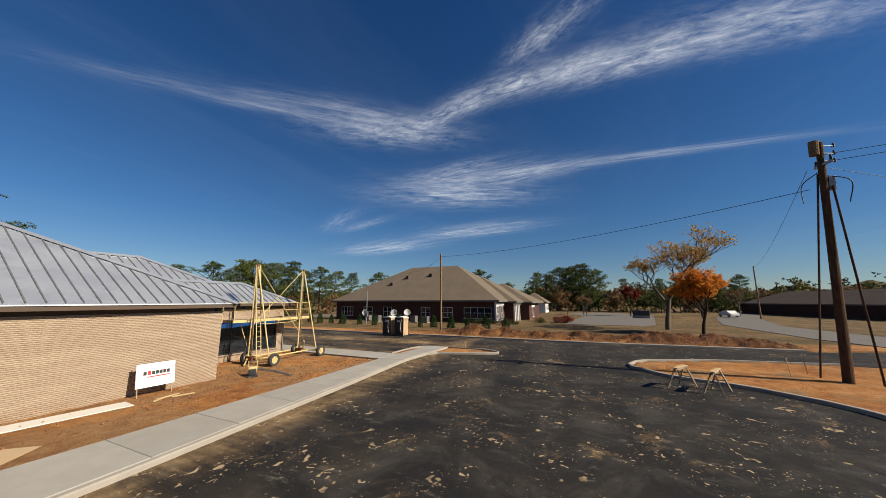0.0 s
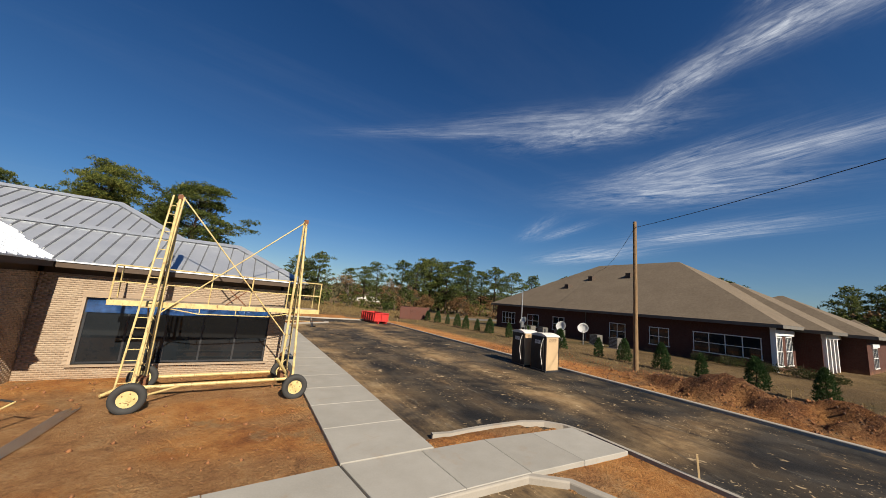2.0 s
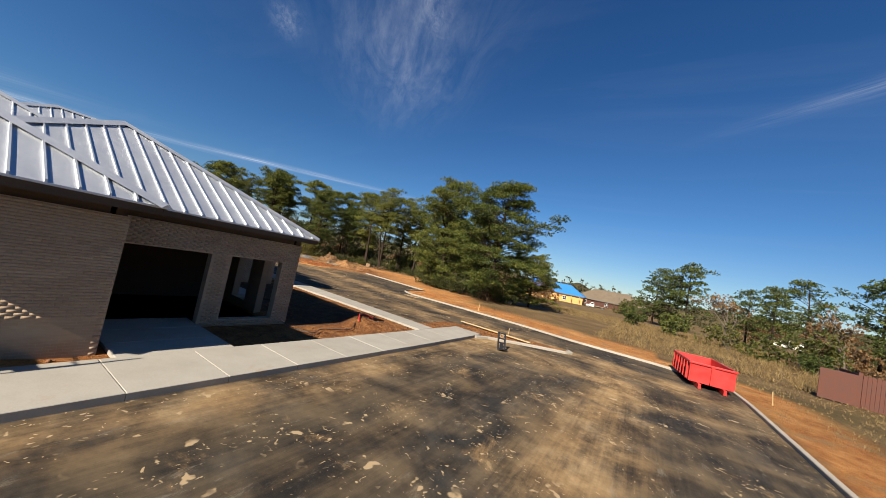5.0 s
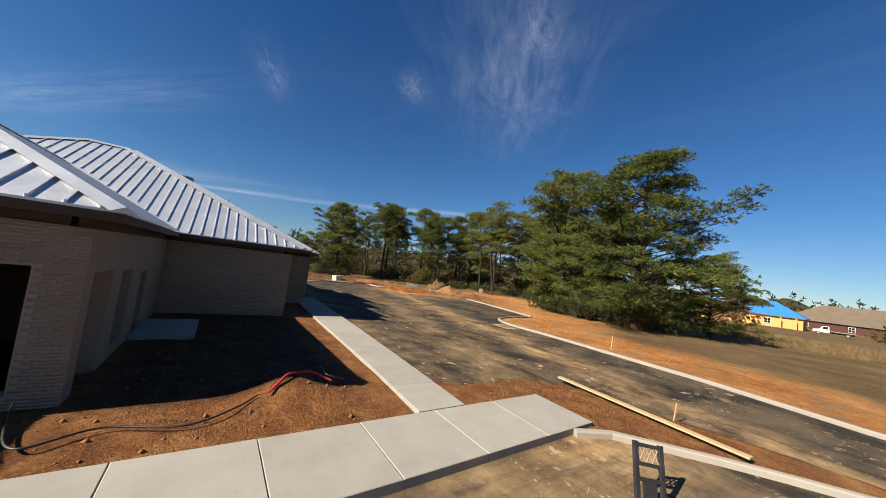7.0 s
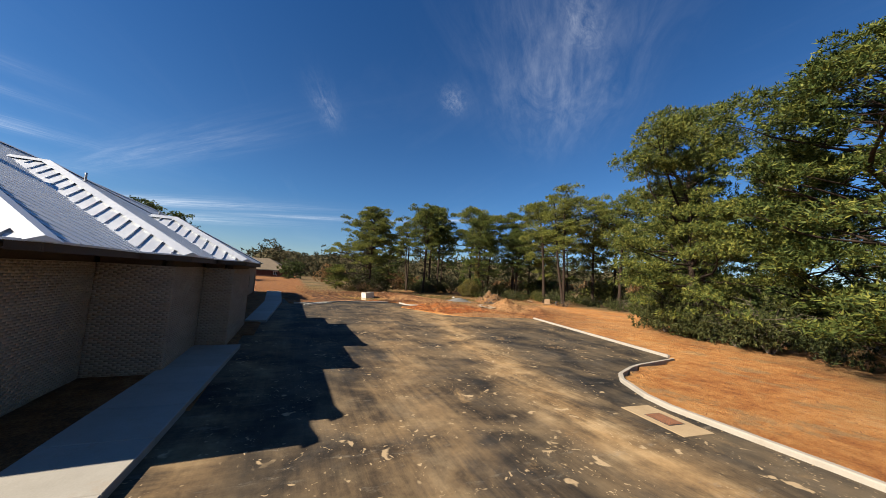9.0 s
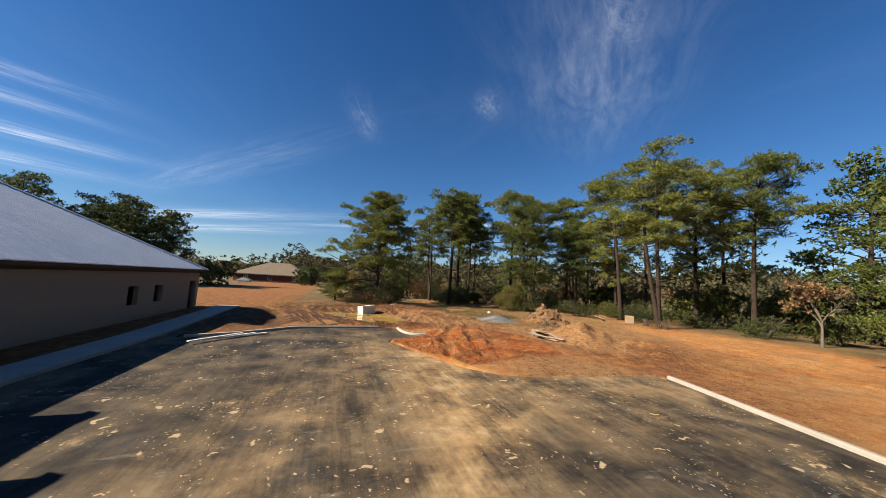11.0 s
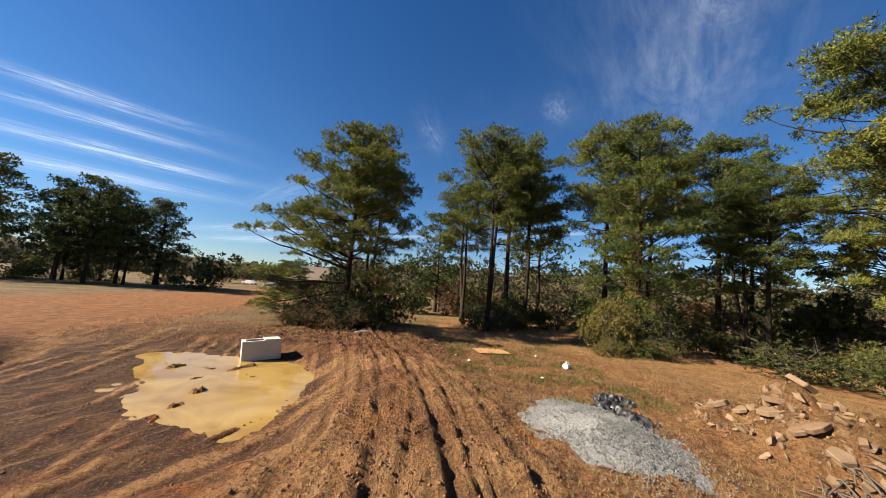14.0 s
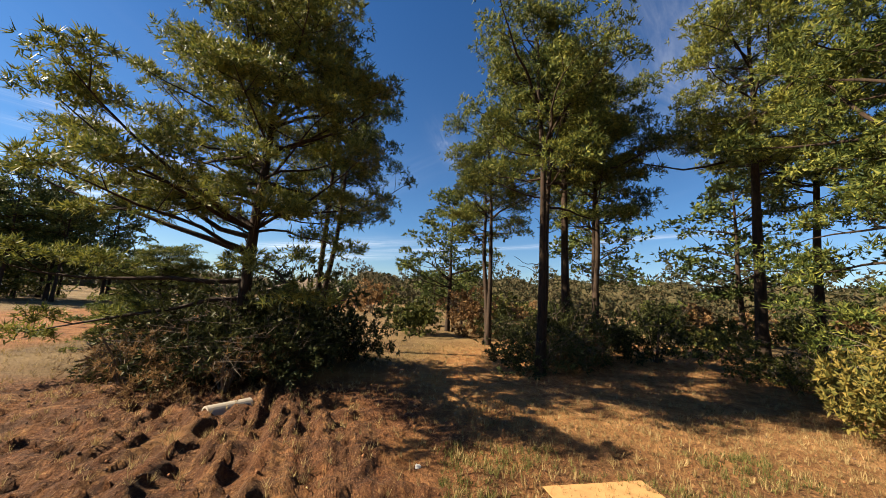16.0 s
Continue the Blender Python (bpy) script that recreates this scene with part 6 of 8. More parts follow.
def broadleaf(seed, H, spread, leaf_mat, density, leaf, width, fork=0.28, count=9, levels=4):
    """A deciduous tree in autumn: forking limbs to fine twigs, leaves left on some of them."""
    rng = np.random.default_rng(seed)
    W = Wood()
    cen, dirs = [], []

    def grow(p, d, ln, r, depth):
        pts, cur = [p], d
        for s in range(4):
            cur = cur + rng.normal(size=3) * (0.04 if depth == 0 else 0.14) + np.array([0, 0, 0.05])
            cur /= np.linalg.norm(cur)
            pts.append(pts[-1] + cur * ln / 4)
        W.limb(pts, np.linspace(r, r * 0.62, 5), 7 if depth < 2 else (4 if depth < 4 else 3))
        if depth >= levels:
            for c in pts[1:]:
                if rng.random() < density:
                    cen.append(c + rng.normal(size=3) * 0.15)
                    dirs.append(cur)
            return
        if depth >= levels - 2:
            for c in pts[2:]:
                if rng.random() < density * 0.7:
                    cen.append(c + rng.normal(size=3) * 0.2)
                    dirs.append(cur)
        for k in range(3 if depth else 4):
            a, tilt = rng.uniform(0, 6.28), rng.uniform(0.35, 0.95)
            side = np.array([math.cos(a), math.sin(a), 0.25])
            nd = cur * math.cos(tilt) + side * math.sin(tilt)
            nd /= np.linalg.norm(nd)
            grow(pts[-1] if k else pts[3], nd, ln * rng.uniform(0.6, 0.82) * (spread if depth == 0 else 1), r * 0.58, depth + 1)
    grow(np.zeros(3), np.array([0.03, 0, 1.0]), H * fork, H * 0.017, 0)
    crown = None
    if cen:
        V, F = blades(np.array(cen), np.array(dirs), leaf, count, width, rng)
        crown = array_mesh("leaves", V, F, leaf_mat)
    return W.mesh("branches", TWIG if density < 0.6 else BARK), crown


t1 = tree_thing("maple_tree", *broadleaf(61, 15.5, 1.0, GOLD_LEAF, 0.30, 0.20, 0.045, fork=0.24, count=7, levels=6), "half-bare autumn tree on the verge", "tree")
t1.matrix_world = Matrix.Translation((53.2, -8.65, 0)) @ Matrix.Diagonal((1.3, 1.3, 1.12, 1))
t2 = tree_thing("maple_tree", *broadleaf(62, 9.5, 0.95, ORANGE, 0.85, 0.20, 0.05, fork=0.22, count=8, levels=6), "small tree with bright orange leaves", "tree")
t2.matrix_world = Matrix.Translation((47.4, -11.1, 0)) @ Matrix.Diagonal((1.3, 1.3, 1.1, 1))
for x, y, h, mt, lb in ((96, -8, 9, RED_LEAF, "small dark red autumn tree"), (88, 2, 6, BROWN_LEAF, "bare brown young tree"), (98, 3, 7, BROWN_LEAF, "bare brown young tree"), (82, 6, 5, BROWN_LEAF, "bare brown young tree"),
                        (92, -22, 9, ORANGE, "orange autumn tree by the street"), (104, -32, 9, BROWN_LEAF, "brown autumn tree by the street"), (40, 92, 11, BROWN_LEAF, "leafless tree in the brush"), (50, 84, 10, BROWN_LEAF, "leafless tree in the brush"), (58, 92, 9, BROWN_LEAF, "leafless tree in the brush"), (-19.5, 93.0, 8, BROWN_LEAF, "leafless tree beside the pines")):
    t = tree_thing("young_tree", *broadleaf(int(70 + x), h, 1.0, mt, 0.3 if mt is BROWN_LEAF else 0.9, 0.35, 0.10, count=6), lb, "tree")
    t.matrix_world = Matrix.Translation((x, y, height(x, y)))


def arborvitae_shape(seed):
    rng = np.random.default_rng(seed)
    W = Wood()
    W.limb([(0, 0, 0), (0, 0, 0.8), (0.02, 0, 1.65)], [0.035, 0.025, 0.008], 6)
    n = 520
    z = rng.uniform(0.12, 1.75, n)
    r = 0.46 * np.sin(np.clip(1.0 - (z - 0.12) / 1.68, 0, 1) * 1.75) ** 0.8 * rng.uniform(0.55, 1.12, n)
    a = rng.uniform(0, 6.28, n)
    c = np.stack([np.cos(a) * r, np.sin(a) * r, z], 1)
    V, F = blades(c, np.stack([np.cos(a) * 0.5, np.sin(a) * 0.5, np.full(n, 0.9)], 1), 0.16, 8, 0.018, rng, spread=0.5)
    return W.mesh("arborvitae stem", BARK), array_mesh("arborvitae sprays", V, F, EVERGREEN)


ARB = [arborvitae_shape(s) for s in (81, 82, 83)]
for i, y in enumerate((10.6, 13.2, 15.9, 18.4, 21.2, 23.3, 27.2, 31.7, 34.9, 38.6, 41.0, 43.5, 46.0, 49.2, 52.4, 55.6, 58.6, 61.8)):
    e = thing("arborvitae", "young conical arborvitae planted in a row", "shrub", group="arborvitae row")
    w, c = ARB[i % 3]
    new("stem", w).parent = e
    new("foliage", c).parent = e
    s = 0.95 + 0.22 * math.sin(i * 2.3)
    x = 42.3 + 0.045 * (y - 16) + 0.2 * math.sin(i * 5)
    e.matrix_world = Matrix.Translation((x, y, height(x, y) - 0.03)) @ Matrix.Rotation(i, 4, "Z") @ Matrix.Diagonal((s, s, s * (1.05 + 0.15 * math.sin(i * 4)), 1))


# woods on the horizon all round
rw = np.random.default_rng(77)
nw_ = 16000
bb, dd = rw.uniform(0, 2 * np.pi, nw_), rw.uniform(190, 250, nw_)
bb[12500:] = rw.uniform(4.68, 5.95, nw_ - 12500)
top = 6.0 + 5.0 * lattice(bb * 60, dd * 0, 3.0, 5) + 4.0 * (lattice(bb * 60, dd * 0, 0.9, 6) > 0.62)
top += 7.0 * smooth01(bb, 4.62, 4.80) * smooth01(-bb, -6.0, -5.8)
wx, wy = 10 + np.sin(bb) * dd, 20 + np.cos(bb) * dd
wz = top * rw.random(nw_) ** 0.9
V, F = blades(np.stack([wx, wy, wz], 1), np.tile([0, 0, 0.4], (nw_, 1)), 1.5, 6, 0.36, rw)
# the closed mass of the woods behind their front trees
ba = np.linspace(0, 2 * np.pi, 901)[:-1]
rows_ = []
for k_, (rr_, hh_) in enumerate(((236, -1.0), (238, 0.45), (243, 0.78), (252, 1.0), (262, 0.4))):
    tp = 6.5 + 5.0 * lattice(ba * 60, ba * 0, 3.0, 5) + 3.0 * lattice(ba * 60, ba * 0 + k_, 0.7, 6) + 6.0 * smooth01(ba, 4.62, 4.80) * smooth01(-ba, -6.0, -5.8)
    rd = rr_ + 4.0 * (lattice(ba * 60, ba * 0 + 3 * k_, 0.5, 8) - 0.5)
    rows_.append(np.stack([10 + np.sin(ba) * rd, 20 + np.cos(ba) * rd, np.where(hh_ < 0, -3.0, tp * hh_)], 1))
na_ = len(ba)
wi = np.arange(na_)
WF = np.concatenate([np.stack([k_ * na_ + wi, k_ * na_ + (wi + 1) % na_, (k_ + 1) * na_ + (wi + 1) % na_, (k_ + 1) * na_ + wi], 1) for k_ in range(4)])
tagged(new("woods_mass", array_mesh("woods mass", np.concatenate(rows_), WF, WOODS)), "closed dark mass of the woods on the horizon", "woods", kind="stuff")
tagged(new("far_woods", array_mesh("far woods", V, F, WOODS)), "dark mixed woods along the horizon", "woods", kind="stuff")

# ---- the mast scaffold in front of the strip window ----
def wheel_parts(base, x, y, r=0.38, w=0.20, rim_mat=YELLOW):
    """A trailer wheel whose axle runs along y."""
    bm = bmesh.new()
    prof = [(r * 0.56, -w * 0.38), (r * 0.80, -w / 2), (r * 0.95, -w * 0.44), (r, -w * 0.25), (r, w * 0.25), (r * 0.95, w * 0.44), (r * 0.80, w / 2), (r * 0.56, w * 0.38)]
    n = 28
    rings = [[bm.verts.new((math.cos(a) * q, o, math.sin(a) * q)) for q, o in prof] for a in [2 * math.pi * i / n for i in range(n)]]
    for i in range(n):
        p, q = rings[i], rings[(i + 1) % n]
        for k in range(len(prof)):
            bm.faces.new((p[k], q[k], q[(k + 1) % len(prof)], p[(k + 1) % len(prof)]))
    wh = part("wheel", bm, RUBBER, base, "worn black tyre on a yellow rim", True, pose(x, y, r))
    bm = bmesh.new()
    for q, o0, o1 in ((r * 0.57, -w * 0.30, w * 0.30), (r * 0.22, -w * 0.45, w * 0.45), (r * 0.09, -w * 0.55, w * 0.55)):
        add_tube(bm, (0, o0, 0), (0, o1, 0), q, n=20)
    part("rim", bm, rim_mat, wh, "yellow steel rim")
    for i in range(5):
        a = i * 2 * math.pi / 5
        part("bolt", tube((math.cos(a) * r * 0.36, -w * 0.34, math.sin(a) * r * 0.36), (math.cos(a) * r * 0.36, w * 0.34, math.sin(a) * r * 0.36), 0.016, n=6), RUST, wh)
    return wh


def build_scaffold():
    s = thing("mast_scaffold", "worn yellow wheeled mast scaffold with a plank platform", "scaffold", pose(16.12, 19.85, height(16, 19.85) - 0.03, 0, 0, 4))
    x0, x1 = -2.0, 2.0            # the two masts
    yf, yr = -1.9, 0.42          # front and rear wheels
    for x in (x0, x1):
        for y in (yf, yr):
            wheel_parts(s, x, y)
        part("axle", tube((x, yf + 0.1, 0.38), (x, yr - 0.1, 0.38), 0.045), YELLOW, s)
        part("mast_foot", box(x - 0.16, x + 0.16, -0.25, 0.35, 0.20, 0.48, bevel=0.02), RUST, s, "rusty mast foot")
    for y, z in ((-0.75, 0.36), (0.55, 0.34)):
        part("base_rail", tube((x0, y, z), (x1, y, z), 0.05), YELLOW, s)
    part("base_brace", tube((x0, yf + 0.2, 0.3), (x0 + 1.1, -0.75, 0.36), 0.03), YELLOW, s)
    part("outrigger", tube((x1 + 0.1, -0.2, 0.35), (x1 - 0.45, -0.75, 1.05), 0.05), YELLOW, s)
    part("outrigger", tube((x0 - 0.1, 0.2, 0.35), (x0 - 0.75, -0.4, 0.10), 0.045), YELLOW, s)
    # masts: a pair of pipes each, leaning together towards the top, with lacing; the left one carries a ladder
    for x, dx in ((x0, -1), (x1, 1)):
        m = part("mast", tube((x - 0.09 * dx, 0.15, 0.3), (x - 0.05 * dx, 0.15, 6.2), 0.045), YELLOW, s, "yellow mast pipe with rust")
        part("mast_pipe", tube((x + 0.10 * dx, 0.15, 0.3), (x + 0.03 * dx, 0.15, 6.2), 0.034), YELLOW, m, "rust-streaked mast pipe")
        part("mast_pipe", tube((x, -1.5, 0.42), (x, 0.05, 6.1), 0.040), YELLOW, m)
        part("mast_head", box(x - 0.07, x + 0.07, 0.02, 0.22, 6.10, 6.27, bevel=0.01), RUST, m, "rusty pulley head")
        for k in range(12):
            z = 0.7 + k * 0.46
            part("lacing_bar", tube((x - 0.09 * dx, 0.15, z), (x + 0.09 * dx, 0.15, z + 0.22), 0.014, n=5), YELLOW, m)
    lad = part("ladder", tube((x0 - 0.42, -0.95, 0.3), (x0 - 0.18, 0.0, 6.2), 0.028), YELLOW, s, "yellow steel access ladder")
    part("ladder_rail", tube((x0 - 0.10, -0.95, 0.3), (x0 + 0.10, 0.0, 6.2), 0.028), YELLOW, lad)
    for k in range(19):
        t = 0.04 + k / 20
        a, b = Vector((x0 - 0.42, -0.95, 0.3)).lerp(Vector((x0 - 0.18, 0, 6.2)), t), Vector((x0 - 0.10, -0.95, 0.3)).lerp(Vector((x0 + 0.10, 0, 6.2)), t)
        part("rung", tube(a, b, 0.014, n=6), YELLOW, lad)
    # tie rods that cross between the mast heads and the platform
    for p, q in (((x0, 0.15, 6.3), (x1, 0.2, 1.6)), ((x1, 0.15, 6.2), (x0, 0.2, 2.3)), ((x0 + 0.1, 0.3, 0.6), (x0 - 0.3, 0.9, 2.6))):
        part("tie_rod", tube(p, q, 0.022, n=6), YELLOW, s)
    # platform
    pz = 2.72
    px0, px1 = -3.2, 3.05
    pl = part("platform", box(px0, px1, 0.28, 0.36, pz - 0.16, pz, bevel=0.006), YELLOW, s, "plank platform with yellow guard rails")
    part("platform_beam", box(px0, px1, 1.28, 1.36, pz - 0.16, pz, bevel=0.006), YELLOW, pl)
    for i in range(4):
        y = 0.38 + i * 0.225
        part("plank", box(px0 + 0.1 - 0.05 * (i % 2), px1 - 0.08 * (i % 3), y, y + 0.21, pz - 0.03, pz + 0.015), OLD_LUMBER, pl, "weathered scaffold plank")
    xs = [px0 + 0.05 + (px1 - px0 - 0.1) * i / 5 for i in range(6)]
    for y in (0.30, 1.33):
        for i, x in enumerate(xs):
            if y > 1 and i in (1, 2, 3, 4):
                continue
            part("guard_post", tube((x, y, pz - 0.1), (x, y, pz + 1.08), 0.024, n=6), YELLOW, pl)
    for z in (0.55, 1.06):
        part("guard_rail", tube((px0 + 0.05, 0.30, pz + z), (px1 - 0.05, 0.30, pz + z), 0.022, n=6), YELLOW, pl)
        for x in (xs[0], xs[-1]):
            part("guard_rail", tube((x, 0.30, pz + z), (x, 1.33, pz + z), 0.022, n=6), YELLOW, pl)
    for p, q in (((-0.2, 0.3, pz), (0.45, 0.3, pz + 0.6)), ((0.45, 0.3, pz), (-0.2, 0.3, pz + 0.6))):
        part("rail_brace", tube(p, q, 0.018, n=6), RUST, pl)
    truss = [(-1.9, 0.30, pz - 0.16), (-0.9, 0.30, pz - 0.34), (1.2, 0.30, pz - 0.34), (2.1, 0.30, pz - 0.16)]
    for p, q in zip(truss, truss[1:]):
        part("under_truss", tube(p, q, 0.018, n=6), YELLOW, pl)
    for x in (-0.9, 0.15, 1.2):
        part("under_strut", tube((x, 0.30, pz - 0.34), (x, 0.30, pz - 0.15), 0.015, n=6), YELLOW, pl)


build_scaffold()


# ---- portable toilets ----
def portable_toilet(x, y, rz, side, lab):
    t = thing("portable_toilet", lab, "portable toilet", pose(x, y, 0.0, 0, 0, rz), group="portable toilets")
    w, d, h = 1.12, 1.12, 2.02
    part("skid", box(-w / 2 - 0.03, w / 2 + 0.03, -d / 2 - 0.05, d / 2 + 0.05, 0, 0.10, bevel=0.015), BLACK, t)
    body = part("body", box(-w / 2, w / 2, -d / 2, d / 2, 0.10, h, bevel=0.03), side, t, "moulded plastic cabin")
    bm = bmesh.new()
    n = 9
    P = []
    for k, yy in ((0, -d / 2 - 0.04), (1, d / 2 + 0.04)):
        P.append([bm.verts.new(((w / 2 + 0.04) * (2 * i / n - 1), yy, h + 0.02 + 0.15 * math.cos((2 * i / n - 1) * math.pi / 2) ** 0.8)) for i in range(n + 1)])
        P.append([bm.verts.new(((w / 2 + 0.04) * (2 * i / n - 1), yy, h - 0.02)) for i in range(n + 1)])
    a, al, b, bl = P
    for i in range(n):
        bm.faces.new((a[i], a[i + 1], b[i + 1], b[i]))
        bm.faces.new((al[i], al[i + 1], a[i + 1], a[i]))
        bm.faces.new((b[i], b[i + 1], bl[i + 1], bl[i]))
        bm.faces.new((al[i], bl[i], bl[i + 1], al[i + 1]))
    bm.faces.new((al[0], a[0], b[0], bl[0]))
    bm.faces.new((al[n], bl[n], b[n], a[n]))
    part("roof", bm, ROOF_WHITE, t, "milky curved plastic roof")
    part("front_panel", box(-w / 2 - 0.004, w / 2 + 0.004, -d / 2 - 0.012, -d / 2 + 0.06, 0.11, h - 0.01, bevel=0.01), POTTY_BROWN, t, "dark brown front")
    part("rear_corner", box(-w / 2 - 0.004, w / 2 + 0.004, d / 2 - 0.06, d / 2 + 0.012, 0.11, h - 0.01, bevel=0.01), POTTY_BROWN, t, "dark brown back")
    door = part("door", box(-0.40, 0.40, -d / 2 - 0.035, -d / 2 + 0.005, 0.16, h - 0.08, bevel=0.015), POTTY_BROWN, t, "dark brown door with a pale notice")
    part("notice", box(-0.26, 0.16, -d / 2 - 0.043, -d / 2 - 0.034, 1.55, 1.76), WHITE, door, "pale notice plate")
    for k in range(3):
        part("notice_line", box(-0.22, 0.10 - 0.06 * k, -d / 2 - 0.047, -d / 2 - 0.042, 1.70 - 0.05 * k, 1.715 - 0.05 * k), BLACK, door)
    path_tube("door_spring", [Vector(p) for p in spline([(0.40, -d / 2 - 0.03, 1.9), (0.28, -d / 2 - 0.06, 1.6), (0.22, -d / 2 - 0.06, 1.0), (0.34, -d / 2 - 0.05, 0.4)], 6)], 0.018, ROOF_WHITE, door)
    part("latch", box(-0.36, -0.24, -d / 2 - 0.06, -d / 2 - 0.03, 1.0, 1.10, bevel=0.008), BLACK, door)
    for k in range(4):
        part("vent_slot", box(w / 2 - 0.002, w / 2 + 0.008, -0.30, 0.30, 1.72 + 0.05 * k, 1.735 + 0.05 * k), BLACK, body)
    part("side_rib", box(w / 2 - 0.002, w / 2 + 0.012, -0.42, 0.42, 1.50, 1.53), side, body)
    part("vent_pipe", tube((-0.35, 0.35, h), (-0.35, 0.35, h + 0.36), 0.05), BLACK, t)


portable_toilet(32.38, 20.13, -90, POTTY_TAN, "tan and brown portable toilet with a white roof on the asphalt")
portable_toilet(32.34, 21.72, -94, POTTY_TAN, "tan-sided dark brown portable toilet with a white roof beside the kerb")


# ---- posts, poles and wires ----
def stake(x, y, h, lab="bare wooden survey stake in the dirt", tilt=4):
    z = height(x, y)
    s = tagged(new("survey_stake", bm_mesh("stake", add_box(bmesh.new(), -0.02, 0.02, -0.012, 0.012, -0.2, h, bevel=0.003), LUMBER)), lab, "stake", group="survey stakes")
    s.matrix_world = pose(x, y, z, tilt, -tilt, x * 40)


for x, y, h in ((14.45, 54.9, 0.8), (25.6, 9.8, 0.75), (35.0, 47.8, 0.7), (36.6, 10.7, 0.6), (24.3, -9.9, 1.0), (23.4, -8.9, 0.9), (21.3, 45.3, 0.5)):
    stake(x, y, h)


def sag(a, b, drop, n=18):
    a, b = Vector(a), Vector(b)
    return [a.lerp(b, i / n) - Vector((0, 0, drop * 4 * (i / n) * (1 - i / n))) for i in range(n + 1)]


def utility_pole(x, y, h, rig=True):
    p = thing("utility_pole", "dark creosoted utility pole with crossing hardware and guy pipes" if rig else "plain weathered timber pole carrying one wire", "utility pole", pose(x, y, height(x, y), 1.7 if rig else 0, -3.2 if rig else 0))
    part("pole", tube((0, 0, -0.4), (0.25 if rig else 0, 0, h), 0.21 if rig else 0.15, 0.14 if rig else 0.11, 14), POLE_WOOD if rig else POLE_PALE, p)
    if not rig:
        return p
    part("transformer", tube((0.25, 0.20, h - 0.65), (0.25, 0.20, h + 0.10), 0.20, n=16), POLE_PALE, p, "brown can near the top")
    for k, z in enumerate((h - 0.15, h - 0.55, h - 0.95)):
        part("bracket", tube((0.22, 0, z), (0.75, -0.75, z + 0.05), 0.03, n=6), STEEL, p)
        part("insulator", tube((0.75, -0.75, z), (0.75, -0.75, z + 0.22), 0.06, 0.04, 10), BLACK, p)
    part("cross_bar", box(-0.55, 0.75, -0.06, 0.06, h - 1.25, h - 1.13, bevel=0.01), STEEL, p)
    for xx in (-0.5, 0.05, 0.65):
        ins = part("insulator", tube((xx, 0, h - 1.13), (xx, 0, h - 0.88), 0.06, 0.045, 10), BLACK, p)
    part("service_box", box(0.10, 0.36, -0.40, -0.14, h - 2.5, h - 1.8, bevel=0.02), STEEL, p, "small grey cut-out box")
    for dx, dy, top in ((0.75, 0.55, h - 1.6), (-0.25, -0.95, h - 2.3)):
        part("guy_pipe", tube((dx * 1.1, dy * 1.1, -0.3), (0.12 + dx * 0.25, dy * 0.25, top), 0.045, n=8), POLE_WOOD, p, "dark conduit pipe leaning on the pole")
    for q in (((0.3, 0.1, h - 1.5), (0.9, 0.5, h - 2.0), (0.7, 0.6, h - 3.0)), ((0.3, -0.1, h - 1.7), (-0.3, -0.7, h - 2.2), (-0.1, -0.7, h - 3.2))):
        path_tube("jumper", [Vector(v) for v in spline(q, 6)], 0.022, CABLE, p)
    return p


utility_pole(22.6, -10.6, 11.8)
utility_pole(38.8, 18.2, 9.9, False)
utility_pole(90.0, -31.0, 11.0, False)
for a, b, d, r in (((22.8, -10.6, 9.6), (38.8, 18.2, 9.7), 0.6, 0.016), ((38.8, 18.2, 9.7), (68, 40, 11.0), 0.8, 0.014), ((22.8, -11.3, 11.4), (8, -70, 12.5), 0.9, 0.014),
                   ((22.8, -11.3, 11.0), (4, -70, 12.0), 0.9, 0.014), ((22.8, -10.6, 10.6), (90, -31, 10.8), 0.9, 0.012), ((22.8, -11.3, 10.7), (60, -60, 12.0), 0.8, 0.012)):
    w = path_tube("overhead_wire", sag(a, b, d), r, CABLE)
    tagged(w, "thin black overhead wire between poles", "wire", group="overhead wires")
gm = thing("metal_mast", "thin galvanised mast with a small box", "mast", pose(45.9, 35.6, height(45.9, 35.6)))
part("pipe", tube((0, 0, -0.2), (0, 0, 5.6), 0.09, 0.07, 10), STEEL, gm)
part("meter_box", box(-0.2, 0.2, -0.25, 0.0, 1.2, 1.9, bevel=0.02), STEEL, gm)


# ---- sawhorses on the asphalt ----
def sawhorse(x, y, rz):
    s = thing("sawhorse", "wooden sawhorse with a pale top board", "sawhorse", pose(x, y, 0, 0, 0, rz), group="sawhorses")
    part("top_beam", box(-0.62, 0.62, -0.045, 0.045, 0.80, 0.90, bevel=0.006), OLD_LUMBER, s)
    part("top_plate", box(-0.60, 0.60, -0.09, 0.09, 0.90, 0.93), LUMBER, s)
    for sx in (-1, 1):
        for sy in (-1, 1):
            part("leg", tube((sx * 0.50, sy * 0.05, 0.86), (sx * 0.62, sy * 0.36, 0.0), 0.036, n=4), OLD_LUMBER, s)
        part("spreader", tube((sx * 0.56, -0.20, 0.42), (sx * 0.56, 0.20, 0.42), 0.022, n=4), OLD_LUMBER, s)


sawhorse(18.65, -3.35, 150)
sawhorse(18.35, -4.55, 155)

